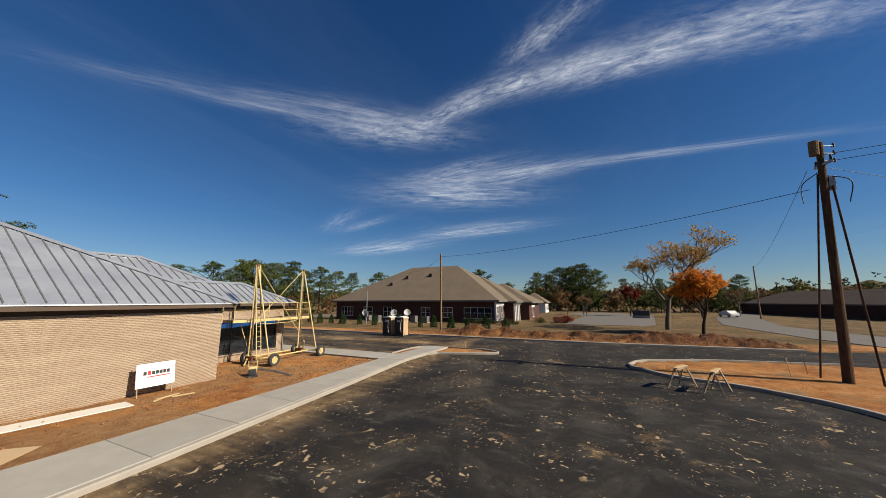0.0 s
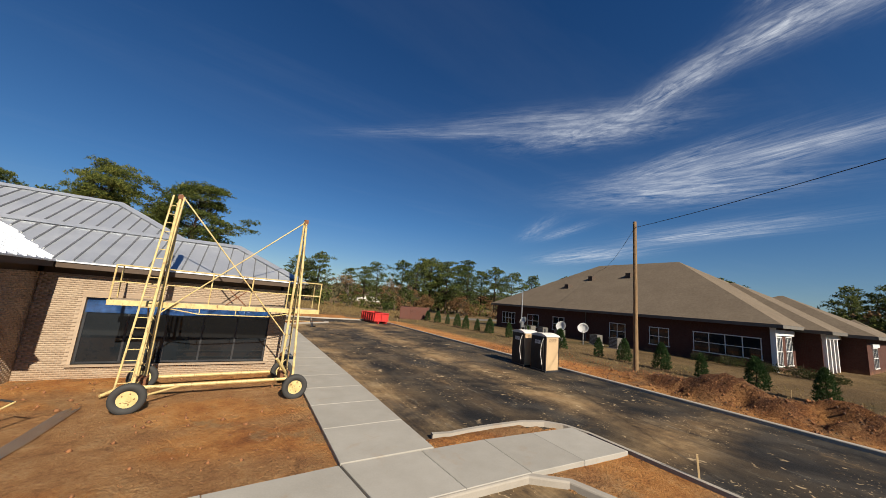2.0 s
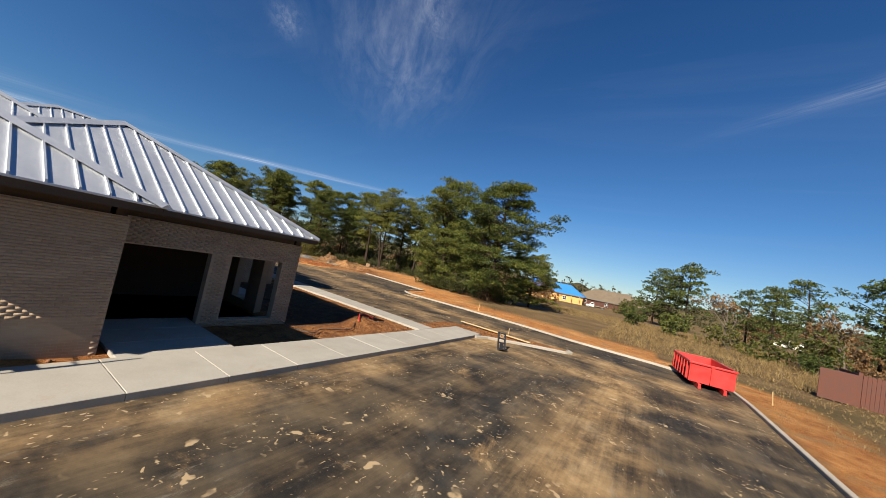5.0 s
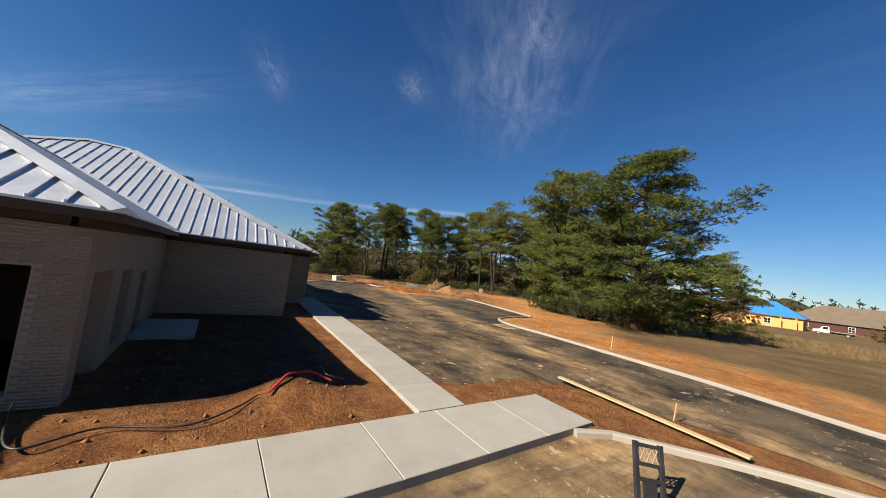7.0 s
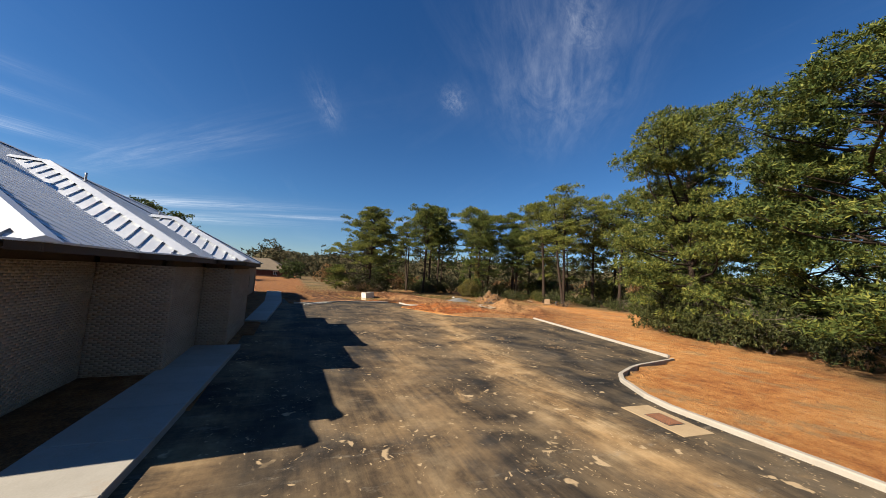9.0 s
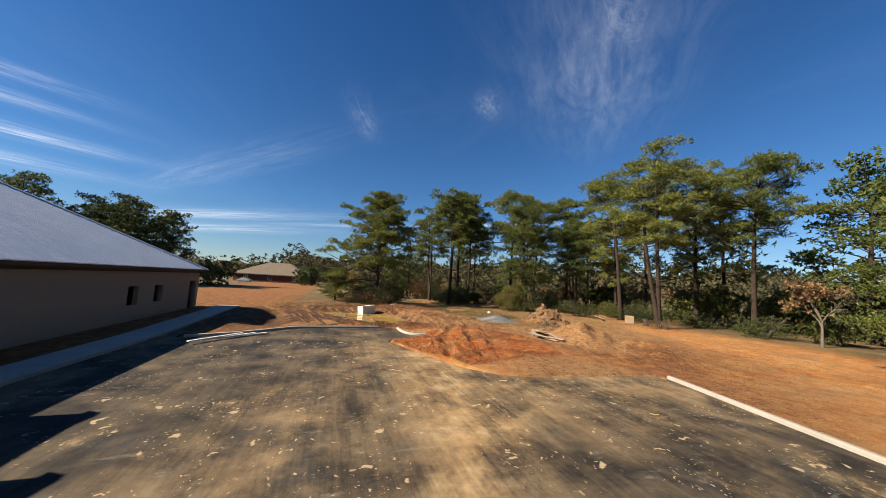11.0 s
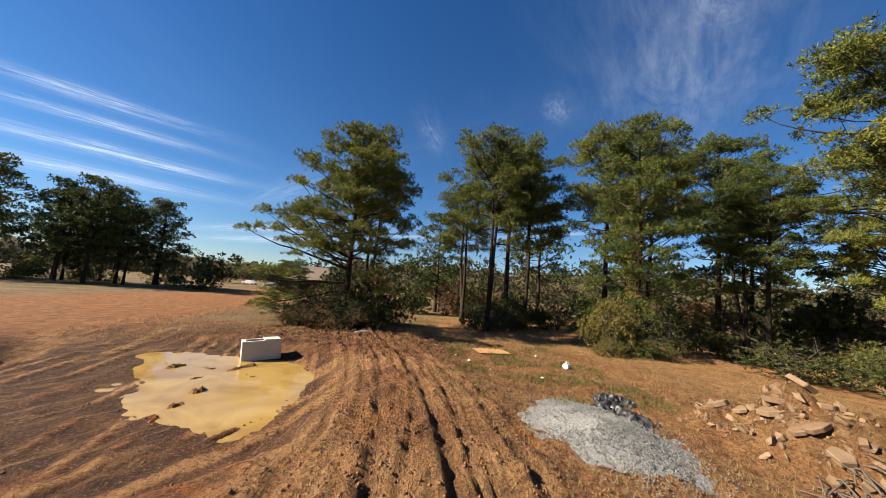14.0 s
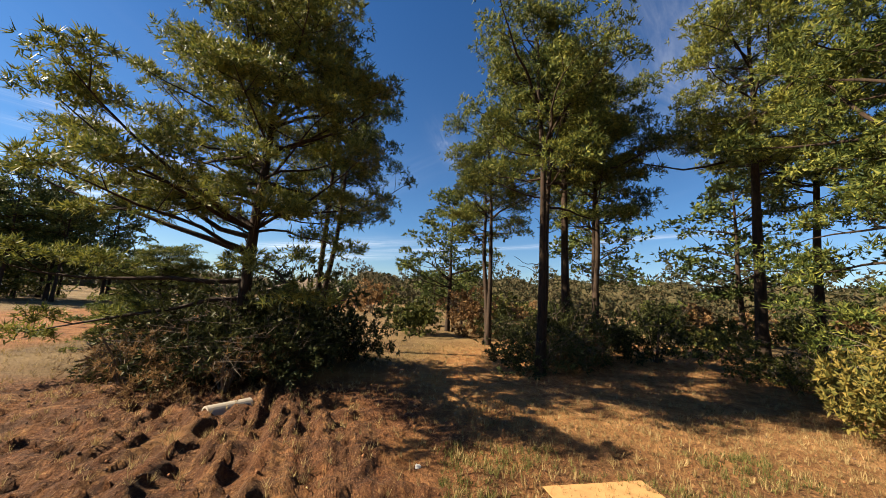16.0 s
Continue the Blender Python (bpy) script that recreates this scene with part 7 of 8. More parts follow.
# ---- in front of the building ----
sg = thing("site_sign", "white company sign board on thin stakes against the brick", "sign", pose(7.95, 16.85, 0, -8, 0, 0))
part("board", box(-0.68, 0.68, -0.02, 0.02, 0.42, 1.36, bevel=0.004), WHITE, sg)
for i, (u0, u1, z0, z1) in enumerate(((-0.44, -0.33, 0.90, 1.04), (-0.30, -0.18, 0.90, 1.06), (-0.15, -0.04, 0.90, 1.04), (-0.02, 0.09, 0.90, 1.04), (0.11, 0.22, 0.90, 1.04), (0.24, 0.35, 0.90, 1.04), (0.37, 0.48, 0.90, 1.04))):
    part("letter_bar", box(u0, u1, -0.026, -0.0205, z0, z1), RED if i == 1 else BLACK, sg, "plain dark bar in place of lettering")
part("strap_line", box(-0.30, 0.48, -0.026, -0.0205, 0.80, 0.84), RED, sg, "thin red line under the lettering")
for sx in (-0.60, 0.60):
    part("sign_stake", box(sx - 0.02, sx + 0.02, 0.02, 0.05, -0.15, 1.38), OLD_LUMBER, sg)


def board(name, lab, cat, x, y, rz, l, w, t, mat, tilt=0, z=None, roll=0, group=""):
    zz = (height(x, y) + 0.02) if z is None else z
    b = tagged(new(name, bm_mesh(name, box(-l / 2, l / 2, -w / 2, w / 2, 0, t, bevel=min(0.006, t / 3)), mat)), lab, cat, group)
    b.matrix_world = pose(x, y, zz, roll, tilt, rz)
    return b


board("form_board", "pale sheet of board lying along the wall", "board", 5.3, 16.4, -5, 3.2, 0.85, 0.03, ROOF_WHITE)
board("strand_board", "brown strand board scrap on the clay", "board", 3.3, 13.6, 40, 1.3, 0.8, 0.018, POTTY_TAN)
for i, (x, y, r) in enumerate(((8.0, 16.0, 12), (8.4, 15.7, -14), (7.6, 15.8, 30))):
    board("lumber_scrap", "short pale lumber offcut in front of the sign", "lumber", x, y, r, 0.9 - 0.15 * i, 0.09, 0.04, LUMBER, group="lumber scraps")
mx = thing("plate_compactor", "yellow plate compactor tipped on the clay", "machine", pose(11.9, 16.4, height(11.9, 16.4), 0, 0, 55))
part("base_plate", box(-0.35, 0.20, -0.25, 0.25, 0.0, 0.07, bevel=0.02), BLACK, mx)
part("engine", box(-0.22, 0.12, -0.17, 0.17, 0.07, 0.36, bevel=0.04), BLACK, mx)
part("cover", box(-0.05, 0.30, -0.20, 0.20, 0.20, 0.46, bevel=0.05), YELLOW, mx, "bright yellow cover")
for sy in (-0.2, 0.2):
    part("handle_bar", tube((0.1, sy, 0.3), (0.95, sy, 0.62), 0.02), YELLOW, mx)
part("grip", tube((0.95, -0.2, 0.62), (0.95, 0.2, 0.62), 0.022), BLACK, mx)
for i in range(6):
    x = 12.75 + 0.05 * i
    rb = path_tube("reinforcing_bar", [Vector((x, 14.5 + 0.1 * i, height(x, 14.5) + 0.03)), Vector((x + 0.2, 16.4, height(x, 16.4) + 0.05)), Vector((x + 0.28, 18.2 + 0.1 * (i % 3), height(x, 18.2) + 0.04))], 0.011, STEEL)
    tagged(rb, "thin steel bar lying on the clay", "rebar", group="reinforcing bars")

# ---- behind the building ----
for k, (pts, mat, lab) in enumerate((
        ([(16.9, 35.6, 0.15), (16.4, 36.1, 0.34), (16.2, 36.5, 0.40), (16.4, 37.0, 0.25)], RED, "red flexible conduit looped over the dirt"),
        ([(17.05, 35.5, 0.15), (16.5, 36.0, 0.40), (16.3, 36.5, 0.46), (16.5, 37.05, 0.25)], RED, "red flexible conduit looped over the dirt"),
        ([(15.2, 36.7, 0.18), (15.8, 36.9, 0.42), (16.5, 36.9, 0.42), (16.5, 37.4, 0.25)], BLACK, "black conduit loop beside the red one"),
        ([(17.0, 35.3, 0.18), (17.8, 34.2, 0.14), (17.5, 33.0, 0.14), (17.9, 32.2, 0.15), (17.0, 31.8, 0.18), (16.5, 31.7, 0.3)], BLACK, "black cable snaking over the soil"))):
    tagged(path_tube("conduit", [Vector((p.x, p.y, max(p.z, height(p.x, p.y) + 0.05))) for p in spline(pts, 8)], 0.028 if k < 2 else 0.018, mat), lab, "conduit", group="loose conduits")
tagged(new("stoop_slab", bm_mesh("stoop", box(8.0, 10.9, 32.17, 33.9, -0.05, 0.22, bevel=0.01), CONCRETE)), "bare concrete stoop at the back door", "stoop", kind="structure")
board("form_plank", "long new form plank along the island kerb", "plank", 20.5, 44.6, -6, 5.3, 0.20, 0.05, LUMBER, z=0.16)
rk = thing("hand_truck", "dusty black steel rack standing on the asphalt", "rack", pose(22.75, 40.45, 0, -20, 8, 62))
for sx in (-0.24, 0.24):
    part("upright", box(sx - 0.04, sx + 0.04, -0.03, 0.03, 0, 0.95, bevel=0.008), BLACK, rk)
for z in (0.10, 0.40, 0.62, 0.90):
    part("cross_bar", box(-0.24, 0.24, -0.025, 0.025, z - 0.03, z + 0.03, bevel=0.006), BLACK, rk)
for sx in (-0.11, 0.02, 0.13):
    part("mesh_bar", tube((sx - 0.08, 0, 0.62), (sx + 0.08, 0, 0.90), 0.012, n=5), OLD_LUMBER, rk)
    part("mesh_bar", tube((sx + 0.08, 0, 0.62), (sx - 0.08, 0, 0.90), 0.012, n=5), OLD_LUMBER, rk)
part("toe_plate", box(-0.26, 0.26, -0.28, 0.02, 0.0, 0.03), BLACK, rk)
part("side_plate", box(-0.12, 0.12, -0.02, 0.02, 0.14, 0.38), BLACK, rk)
dr = thing("storm_drain", "iron storm grate in a dusty concrete apron by the kerb", "drain", pose(7.52, 52.66, 0.004, 0, 0, -7))
part("apron", box(-0.95, 0.95, -0.54, 0.54, -0.03, 0.010, bevel=0.004), APRON, dr, "tan dusty concrete apron")
part("frame", box(-0.38, 0.38, -0.30, 0.30, -0.02, 0.015, bevel=0.003), BLACK, dr)
for k in range(7):
    part("grate_bar", box(-0.35, 0.35, -0.27 + k * 0.08, -0.225 + k * 0.08, 0.015, 0.026), RUST, dr, "rusty iron bar")
for i in range(3):
    board("pipe_length", "white plastic strip lying beside the kerb end", "board", -24.6 + 0.5 * i, 46.2 - 0.5 * i, 135 + 5 * i, 3.2, 0.16, 0.05, ROOF_WHITE, z=0.05 + 0.05 * i, group="kerb form strips")
# roof fittings
vt = thing("roof_vent", "round galvanised roof ventilator", "vent", pose(-3.4, 31.5, 7.0))
part("curb", box(-0.45, 0.45, -0.45, 0.45, -0.3, 0.55, bevel=0.02), STEEL, vt)
part("cap", tube((0, 0, 0.55), (0, 0, 0.85), 0.55, 0.50, 18), STEEL, vt)
for x, y in ((-6.0, 34.2), (-12, 33.0), (-9, 36.0)):
    z = roof_z(x, y)
    tagged(new("plumbing_vent", bm_mesh("pv", tube((x, y, z - 0.1), (x, y, z + 0.4), 0.045), STEEL)), "short grey vent pipe on the metal roof", "vent")

# ---- open red container and the brick bin enclosure ----
dm = thing("roll_off_dumpster", "open red roll-off dumpster parked at the end of the drive", "dumpster", pose(32.1, 49.0, 0.0, 0, 0, 6))
L, W, H = 4.2, 2.0, 1.25
for nm, b in (("floor_plate", (-W / 2, W / 2, -L / 2, L / 2, 0.28, 0.34)), ("side_wall", (-W / 2, -W / 2 + 0.06, -L / 2, L / 2, 0.34, H)), ("side_wall", (W / 2 - 0.06, W / 2, -L / 2, L / 2, 0.34, H)),
              ("end_wall", (-W / 2 + 0.06, W / 2 - 0.06, -L / 2, -L / 2 + 0.06, 0.34, H)), ("end_wall", (-W / 2 + 0.06, W / 2 - 0.06, L / 2 - 0.06, L / 2, 0.34, H))):
    part(nm, box(*b, bevel=0.008), RED, dm)
for sx in (-1, 1):
    part("top_rail", box(sx * W / 2 - 0.06, sx * W / 2 + 0.06, -L / 2 - 0.05, L / 2 + 0.05, H, H + 0.10, bevel=0.015), RED, dm)
    part("skid_rail", box(sx * 0.55 - 0.07, sx * 0.55 + 0.07, -L / 2 - 0.35, L / 2 + 0.1, 0.02, 0.28, bevel=0.01), RED, dm)
    for k in range(6):
        y = -L / 2 + 0.3 + k * 0.68
        part("side_rib", box(sx * W / 2 - (0.0 if sx > 0 else 0.10), sx * W / 2 + (0.10 if sx > 0 else 0.0), y, y + 0.10, 0.34, H), RED, dm)
for sy in (-1, 1):
    part("end_rail", box(-W / 2, W / 2, sy * (L / 2 + 0.02) - 0.06, sy * (L / 2 + 0.02) + 0.06, H, H + 0.10, bevel=0.015), RED, dm)
    part("end_rib", box(-0.06, 0.06, sy * (L / 2 + 0.05) - 0.05, sy * (L / 2 + 0.05) + 0.05, 0.30, H), RED, dm)
en = thing("bin_enclosure", "rust-red timber bin enclosure with a gate ajar", "enclosure", pose(43.3, 59.3, height(43.3, 59.3), 0, 0, -6))
ENC = simple("rust-red boards", (0.0825, 0.029, 0.0185), 0.85, var=0.3, scale=3, bump=0.3)
for sx, n in ((0, 17),):
    for k in range(n):
        part("fence_board", box(-1.6 + k * 0.19, -1.6 + k * 0.19 + 0.18, -2.2, -2.15, 0, 2.15 + 0.03 * math.sin(k * 3)), ENC, en)
for k in range(22):
    part("fence_board", box(-1.65, -1.60, -2.15 + k * 0.19, -2.15 + k * 0.19 + 0.18, 0, 2.15), ENC, en)
part("gate", box(-3.6, -1.9, -2.6, -2.54, 0.08, 2.1, bevel=0.01), ENC, en, "dark gate standing ajar")
for x in (-1.75, 1.7):
    part("gate_post", box(x - 0.09, x + 0.09, -2.3, -2.12, 0, 2.3, bevel=0.01), ENC, en)


# ---- the dark brick neighbour ----
def hip_block(parent, x0, x1, y0, y1, eave, pitch, mat, over=0.0):
    w, d = x1 - x0, y1 - y0
    h = min(w, d) / 2
    zt = eave + pitch * h
    bm = bmesh.new()
    v = [bm.verts.new(c) for c in ((x0, y0, eave), (x1, y0, eave), (x1, y1, eave), (x0, y1, eave))]
    r = [bm.verts.new(c) for c in (((x0 + h, (y0 + y1) / 2, zt), (x1 - h, (y0 + y1) / 2, zt)) if w >= d else (((x0 + x1) / 2, y0 + h, zt), ((x0 + x1) / 2, y1 - h, zt)))]
    if w >= d:
        fs = ((v[0], v[1], r[1], r[0]), (v[1], v[2], r[1]), (v[2], v[3], r[0], r[1]), (v[3], v[0], r[0]))
    else:
        fs = ((v[0], v[1], r[0]), (v[1], v[2], r[1], r[0]), (v[2], v[3], r[1]), (v[3], v[0], r[0], r[1]))
    for f in fs:
        bm.faces.new(f)
    bm.faces.new(v[::-1])
    rf = part("roof", bm, mat, parent, "brown shingled hip roof")
    fas = bmesh.new()
    for a, b in ((0, 1), (1, 2), (2, 3), (3, 0)):
        p, q = ((x0, y0), (x1, y0), (x1, y1), (x0, y1))[a], ((x0, y0), (x1, y0), (x1, y1), (x0, y1))[b]
        add_box(fas, min(p[0], q[0]) - 0.03, max(p[0], q[0]) + 0.03, min(p[1], q[1]) - 0.03, max(p[1], q[1]) + 0.03, eave - 0.30, eave - 0.01)
    part("fascia", fas, OLD_PAVE, rf, "pale eave band")
    return rf


def sash_window(parent, x, y, z, w, h, nx, ny, face, glass=GLASS):
    """A window set on a wall that faces -x, -y or +y, with white bars and dark panes."""
    m = {"w": Matrix.Translation((x, y, z)) @ Matrix.Rotation(radians(-90), 4, "Z"), "s": Matrix.Translation((x, y, z)), "n": Matrix.Translation((x, y, z)) @ Matrix.Rotation(radians(180), 4, "Z"),
         "e": Matrix.Translation((x, y, z)) @ Matrix.Rotation(radians(90), 4, "Z")}[face]
    win = part("window", box(-w / 2 - 0.06, w / 2 + 0.06, -0.06, 0.02, h, h + 0.08), WHITE, parent, "white-barred window with dark panes", at=m)
    part("window_sill", box(-w / 2 - 0.10, w / 2 + 0.10, -0.10, 0.02, -0.08, 0.0), WHITE, win)
    for i in range(nx + 1):
        u = -w / 2 + w * i / nx
        part("window_bar", box(u - 0.035, u + 0.035, -0.055, 0.02, 0, h), WHITE, win)
    for j in range(1, ny):
        part("window_bar", box(-w / 2, w / 2, -0.05, 0.02, h * j / ny - 0.03, h * j / ny + 0.03), WHITE, win)
    for i in range(nx):
        for j in range(ny):
            part("pane", box(-w / 2 + w * i / nx + 0.035, -w / 2 + w * (i + 1) / nx - 0.035, -0.025, -0.005, h * j / ny + 0.03, h * (j + 1) / ny - 0.03), glass, win)


def neighbour():
    h = thing("office_building", "dark brick single-storey office with a brown shingle hip roof", "building", pose(0, 0, 0))
    part("wall", box(55.4, 79.0, 15.6, 51.0, -0.2, 3.75), DARK_BRICK, h)
    rf = hip_block(h, 54.6, 79.8, 14.8, 51.8, 4.0, 0.61, SHINGLE)
    part("wall", box(61.4, 78.0, 13.9, 15.6, -0.2, 3.5), DARK_BRICK, h)
    hip_block(h, 60.6, 80.2, 13.1, 32.0, 3.8, 0.56, SHINGLE)
    part("wall", box(67.5, 80.0, 12.1, 13.9, -0.2, 3.4), DARK_BRICK, h)
    hip_block(h, 66.7, 82.0, 11.3, 27.0, 3.7, 0.54, SHINGLE)
    for y, w, n in ((18.9, 5.0, 4), (24.6, 1.9, 2), (29.2, 1.9, 2), (37.8, 1.9, 2), (42.6, 2.2, 2), (48.0, 3.0, 4)):
        sash_window(h, 55.4, y, 0.9, w, 1.75, n, 2, "w")
    for x in (56.6, 59.4):
        sash_window(h, x, 15.6, 0.5, 1.7, 2.4, 4, 2, "s")
    part("porch_band", box(55.3, 60.9, 15.45, 15.6, 3.05, 3.55, bevel=0.02), WHITE, h, "white band over the porch windows")
    for x in (62.4, 63.8, 65.2, 66.6):
        sash_window(h, x, 13.9, 0.5, 0.8, 2.3, 2, 2, "s")
        part("pilaster", box(x - 0.85, x - 0.55, 13.65, 13.9, -0.1, 3.1, bevel=0.01), WHITE, h, "white pilaster")
    part("porch_band", box(61.3, 67.4, 13.6, 13.9, 3.1, 3.5, bevel=0.02), WHITE, h, "white band over the porch columns")
    sash_window(h, 71.5, 12.1, 0.6, 2.6, 1.9, 3, 2, "s")
    part("porch_band", box(69.6, 73.4, 11.95, 12.1, 2.6, 2.95, bevel=0.02), WHITE, h, "white lintel band")
    part("corner_board", box(55.2, 55.4, 15.4, 15.75, -0.1, 3.7), WHITE, h, "white corner board")
    part("downpipe", tube((55.3, 33.4, 0), (55.3, 33.4, 3.8), 0.06), OLD_PAVE, h)
    for x, y, z in ((60.2, 40.0, 7.4), (62.6, 37.5, 8.9), (63.2, 32.0, 9.3)):
        part("roof_vent", box(x - 0.45, x + 0.45, y - 0.35, y + 0.35, z - 0.6, z + 0.45, bevel=0.03), SHINGLE_DARK, rf, "small dark roof vent")
    return h


neighbour()


def air_conditioner(x, y):
    a = thing("air_conditioner", "pale outdoor air-conditioning unit beside the dark wall", "air conditioner", pose(x, y, height(x, y)), group="air conditioners")
    part("cabinet", box(-0.5, 0.5, -0.5, 0.5, 0.08, 1.15, bevel=0.02), OLD_PAVE, a)
    part("pad", box(-0.6, 0.6, -0.6, 0.6, -0.05, 0.08), KERB, a)
    for k in range(6):
        part("louvre", box(-0.53, -0.50, -0.42, 0.42, 0.25 + 0.14 * k, 0.29 + 0.14 * k), STEEL, a)
    part("fan_guard", tube((0, 0, 1.15), (0, 0, 1.19), 0.38, n=18), BLACK, a)


for x, y in ((52.4, 30.0), (52.2, 35.0), (52.2, 37.8), (52.0, 27.4), (52.4, 40.2)):
    air_conditioner(x, y)


def dish(x, y, rz, r=0.58):
    d = thing("satellite_dish", "white satellite dish on a short post", "satellite dish", pose(x, y, height(x, y), 0, 0, rz), group="satellite dishes")
    part("post", tube((0, 0, -0.1), (0, 0, 1.35), 0.05), STEEL, d)
    bm = bmesh.new()
    n, m = 24, 6
    rings = [[bm.verts.new((r * k / m * math.cos(a), -0.25 + 0.28 * (k / m) ** 2 * -1 + 0.25, r * k / m * math.sin(a))) for a in [2 * math.pi * i / n for i in range(n)]] for k in range(1, m + 1)]
    c = bm.verts.new((0, 0, 0))
    for i in range(n):
        bm.faces.new((c, rings[0][i], rings[0][(i + 1) % n]))
        for k in range(m - 1):
            bm.faces.new((rings[k][i], rings[k + 1][i], rings[k + 1][(i + 1) % n], rings[k][(i + 1) % n]))
    g = bmesh.ops.solidify(bm, geom=list(bm.faces), thickness=0.02)
    part("reflector", bm, WHITE, d, "white pressed reflector", True, pose(0, -0.1, 1.75, -25, 0, 0))
    part("feed_arm", tube((0, -0.1, 1.1), (0, -0.85, 1.55), 0.02), STEEL, d)
    part("feed_horn", tube((0, -0.85, 1.5), (0, -0.80, 1.68), 0.05), WHITE, d)


for x, y, r in ((48.4, 31.6, -75), (50.0, 30.0, -60), (49.6, 38.6, -95)):
    dish(x, y, r)
for x, y, s in ((54.0, 14.0, 0.55), (54.2, 16.0, 0.5), (54.0, 18.2, 0.55), (54.2, 20.4, 0.5), (53.9, 12.4, 0.5), (60.4, 9.0, 0.6)):
    shrub(BUSH[1], x, y, s, x * 50 + y * 9, "clipped dark evergreen by the brick wall", sz=0.9)
for x, y in ((60.2, 5.6), (61.8, 4.6), (64, 4.9)):
    shrub((BUSH[3][0], bush_shape(int(x * 7), 1.5, 1.6, 300, 0.2, 10, 0.04, RED_LEAF)[1]), x, y, 0.8, x * 31, "dark red barberry bush by the entrance", sz=0.9)

# neighbour's pavement, street, lane and far houses
for nm, poly, lab in (("neighbour_parking", [(58, 4), (58, -6.5), (62, -8.5), (104, -14), (118, -2), (108, 8), (88, 2.5), (60, 5)], "old grey concrete parking beside the office"),
                      ("street", [(24, -34), (31, -24), (46, -19.5), (66, -18.0), (92, -24), (140, -40), (140, -48), (92, -31.5), (66, -25), (48, -27.5), (38, -34), (34, -46), (24, -46)], "grey worn street curving past the lot"),
                      ("lane", [(53, 66), (58, 63.5), (120, 66), (120, 72), (58, 70)], "pale concrete lane behind the office")):
    tagged(new(nm, bm_mesh(nm, flat(rounded(poly, 2), 0.10, 0.25), OLD_PAVE)), lab, "pavement", kind="structure")


def simple_house(x, y, w, d, rot, wall_mat, roof_mat, lab, eave=3.0, pitch=0.5, wins=3, z=None):
    h = thing("house", lab, "house", pose(x, y, height(x, y) if z is None else z, 0, 0, rot))
    part("wall", box(-w / 2, w / 2, -d / 2, d / 2, -0.3, eave - 0.25), wall_mat, h)
    hip_block(h, -w / 2 - 0.6, w / 2 + 0.6, -d / 2 - 0.6, d / 2 + 0.6, eave, pitch, roof_mat)
    for i in range(wins):
        sash_window(h, -w / 2 + w * (i + 0.5) / wins, -d / 2, 0.9, 1.4, 1.4, 2, 2, "s")
    return h


SHEATH = simple("bare sheathing", (0.52, 0.28, 0.095), 0.85, var=0.12, scale=1.5, bump=0.1)
bh = simple_house(-6.5, 172, 28, 12, 4, SHEATH, TARP, "half-built house with bare sheathing and a blue wrapped roof", 3.3, 0.62, 2)
part("porch_post", box(12.7, 13.0, -8.0, -7.7, -0.2, 3.0), SHEATH, bh)
part("porch_post", box(9.7, 10.0, -8.0, -7.7, -0.2, 3.0), SHEATH, bh)
simple_house(15, 205, 30, 14, -8, DARK_BRICK, SHINGLE, "brown roofed house beyond the field", 3.2, 0.72)
simple_house(78, 190, 18, 12, -8, ROOF_WHITE, SHINGLE_DARK, "pale house beyond the field", 3.2, 0.5)
simple_house(-150, 30, 26, 18, 80, DARK_BRICK, SHINGLE, "low dark house across the grass field", 3.0, 0.5)
simple_house(110, -52, 40, 14, 16, DARK_BRICK, SHINGLE_DARK, "long low house across the street", 3.0, 0.42, 6)
simple_house(66, -58, 26, 14, 30, DARK_BRICK, SHINGLE_DARK, "low dark house across the street", 3.0, 0.42, 4)
simple_house(114, 18.6, 8, 8, 0, WHITE, SHINGLE, "white gabled house past the office", 3.4, 0.7, 3)
st = thing("street_sign_board", "low dark monument sign beside the parking", "sign", pose(84, -9, height(84, -9), 0, 0, 75))
part("panel", box(-1.6, 1.6, -0.15, 0.15, 0.6, 1.7, bevel=0.02), BLACK, st)
part("letter_bar", box(-1.2, 1.2, -0.17, -0.152, 1.1, 1.3), WHITE, st, "white bar in place of lettering")
part("plinth", box(-1.7, 1.7, -0.2, 0.2, -0.1, 0.6, bevel=0.02), KERB, st)


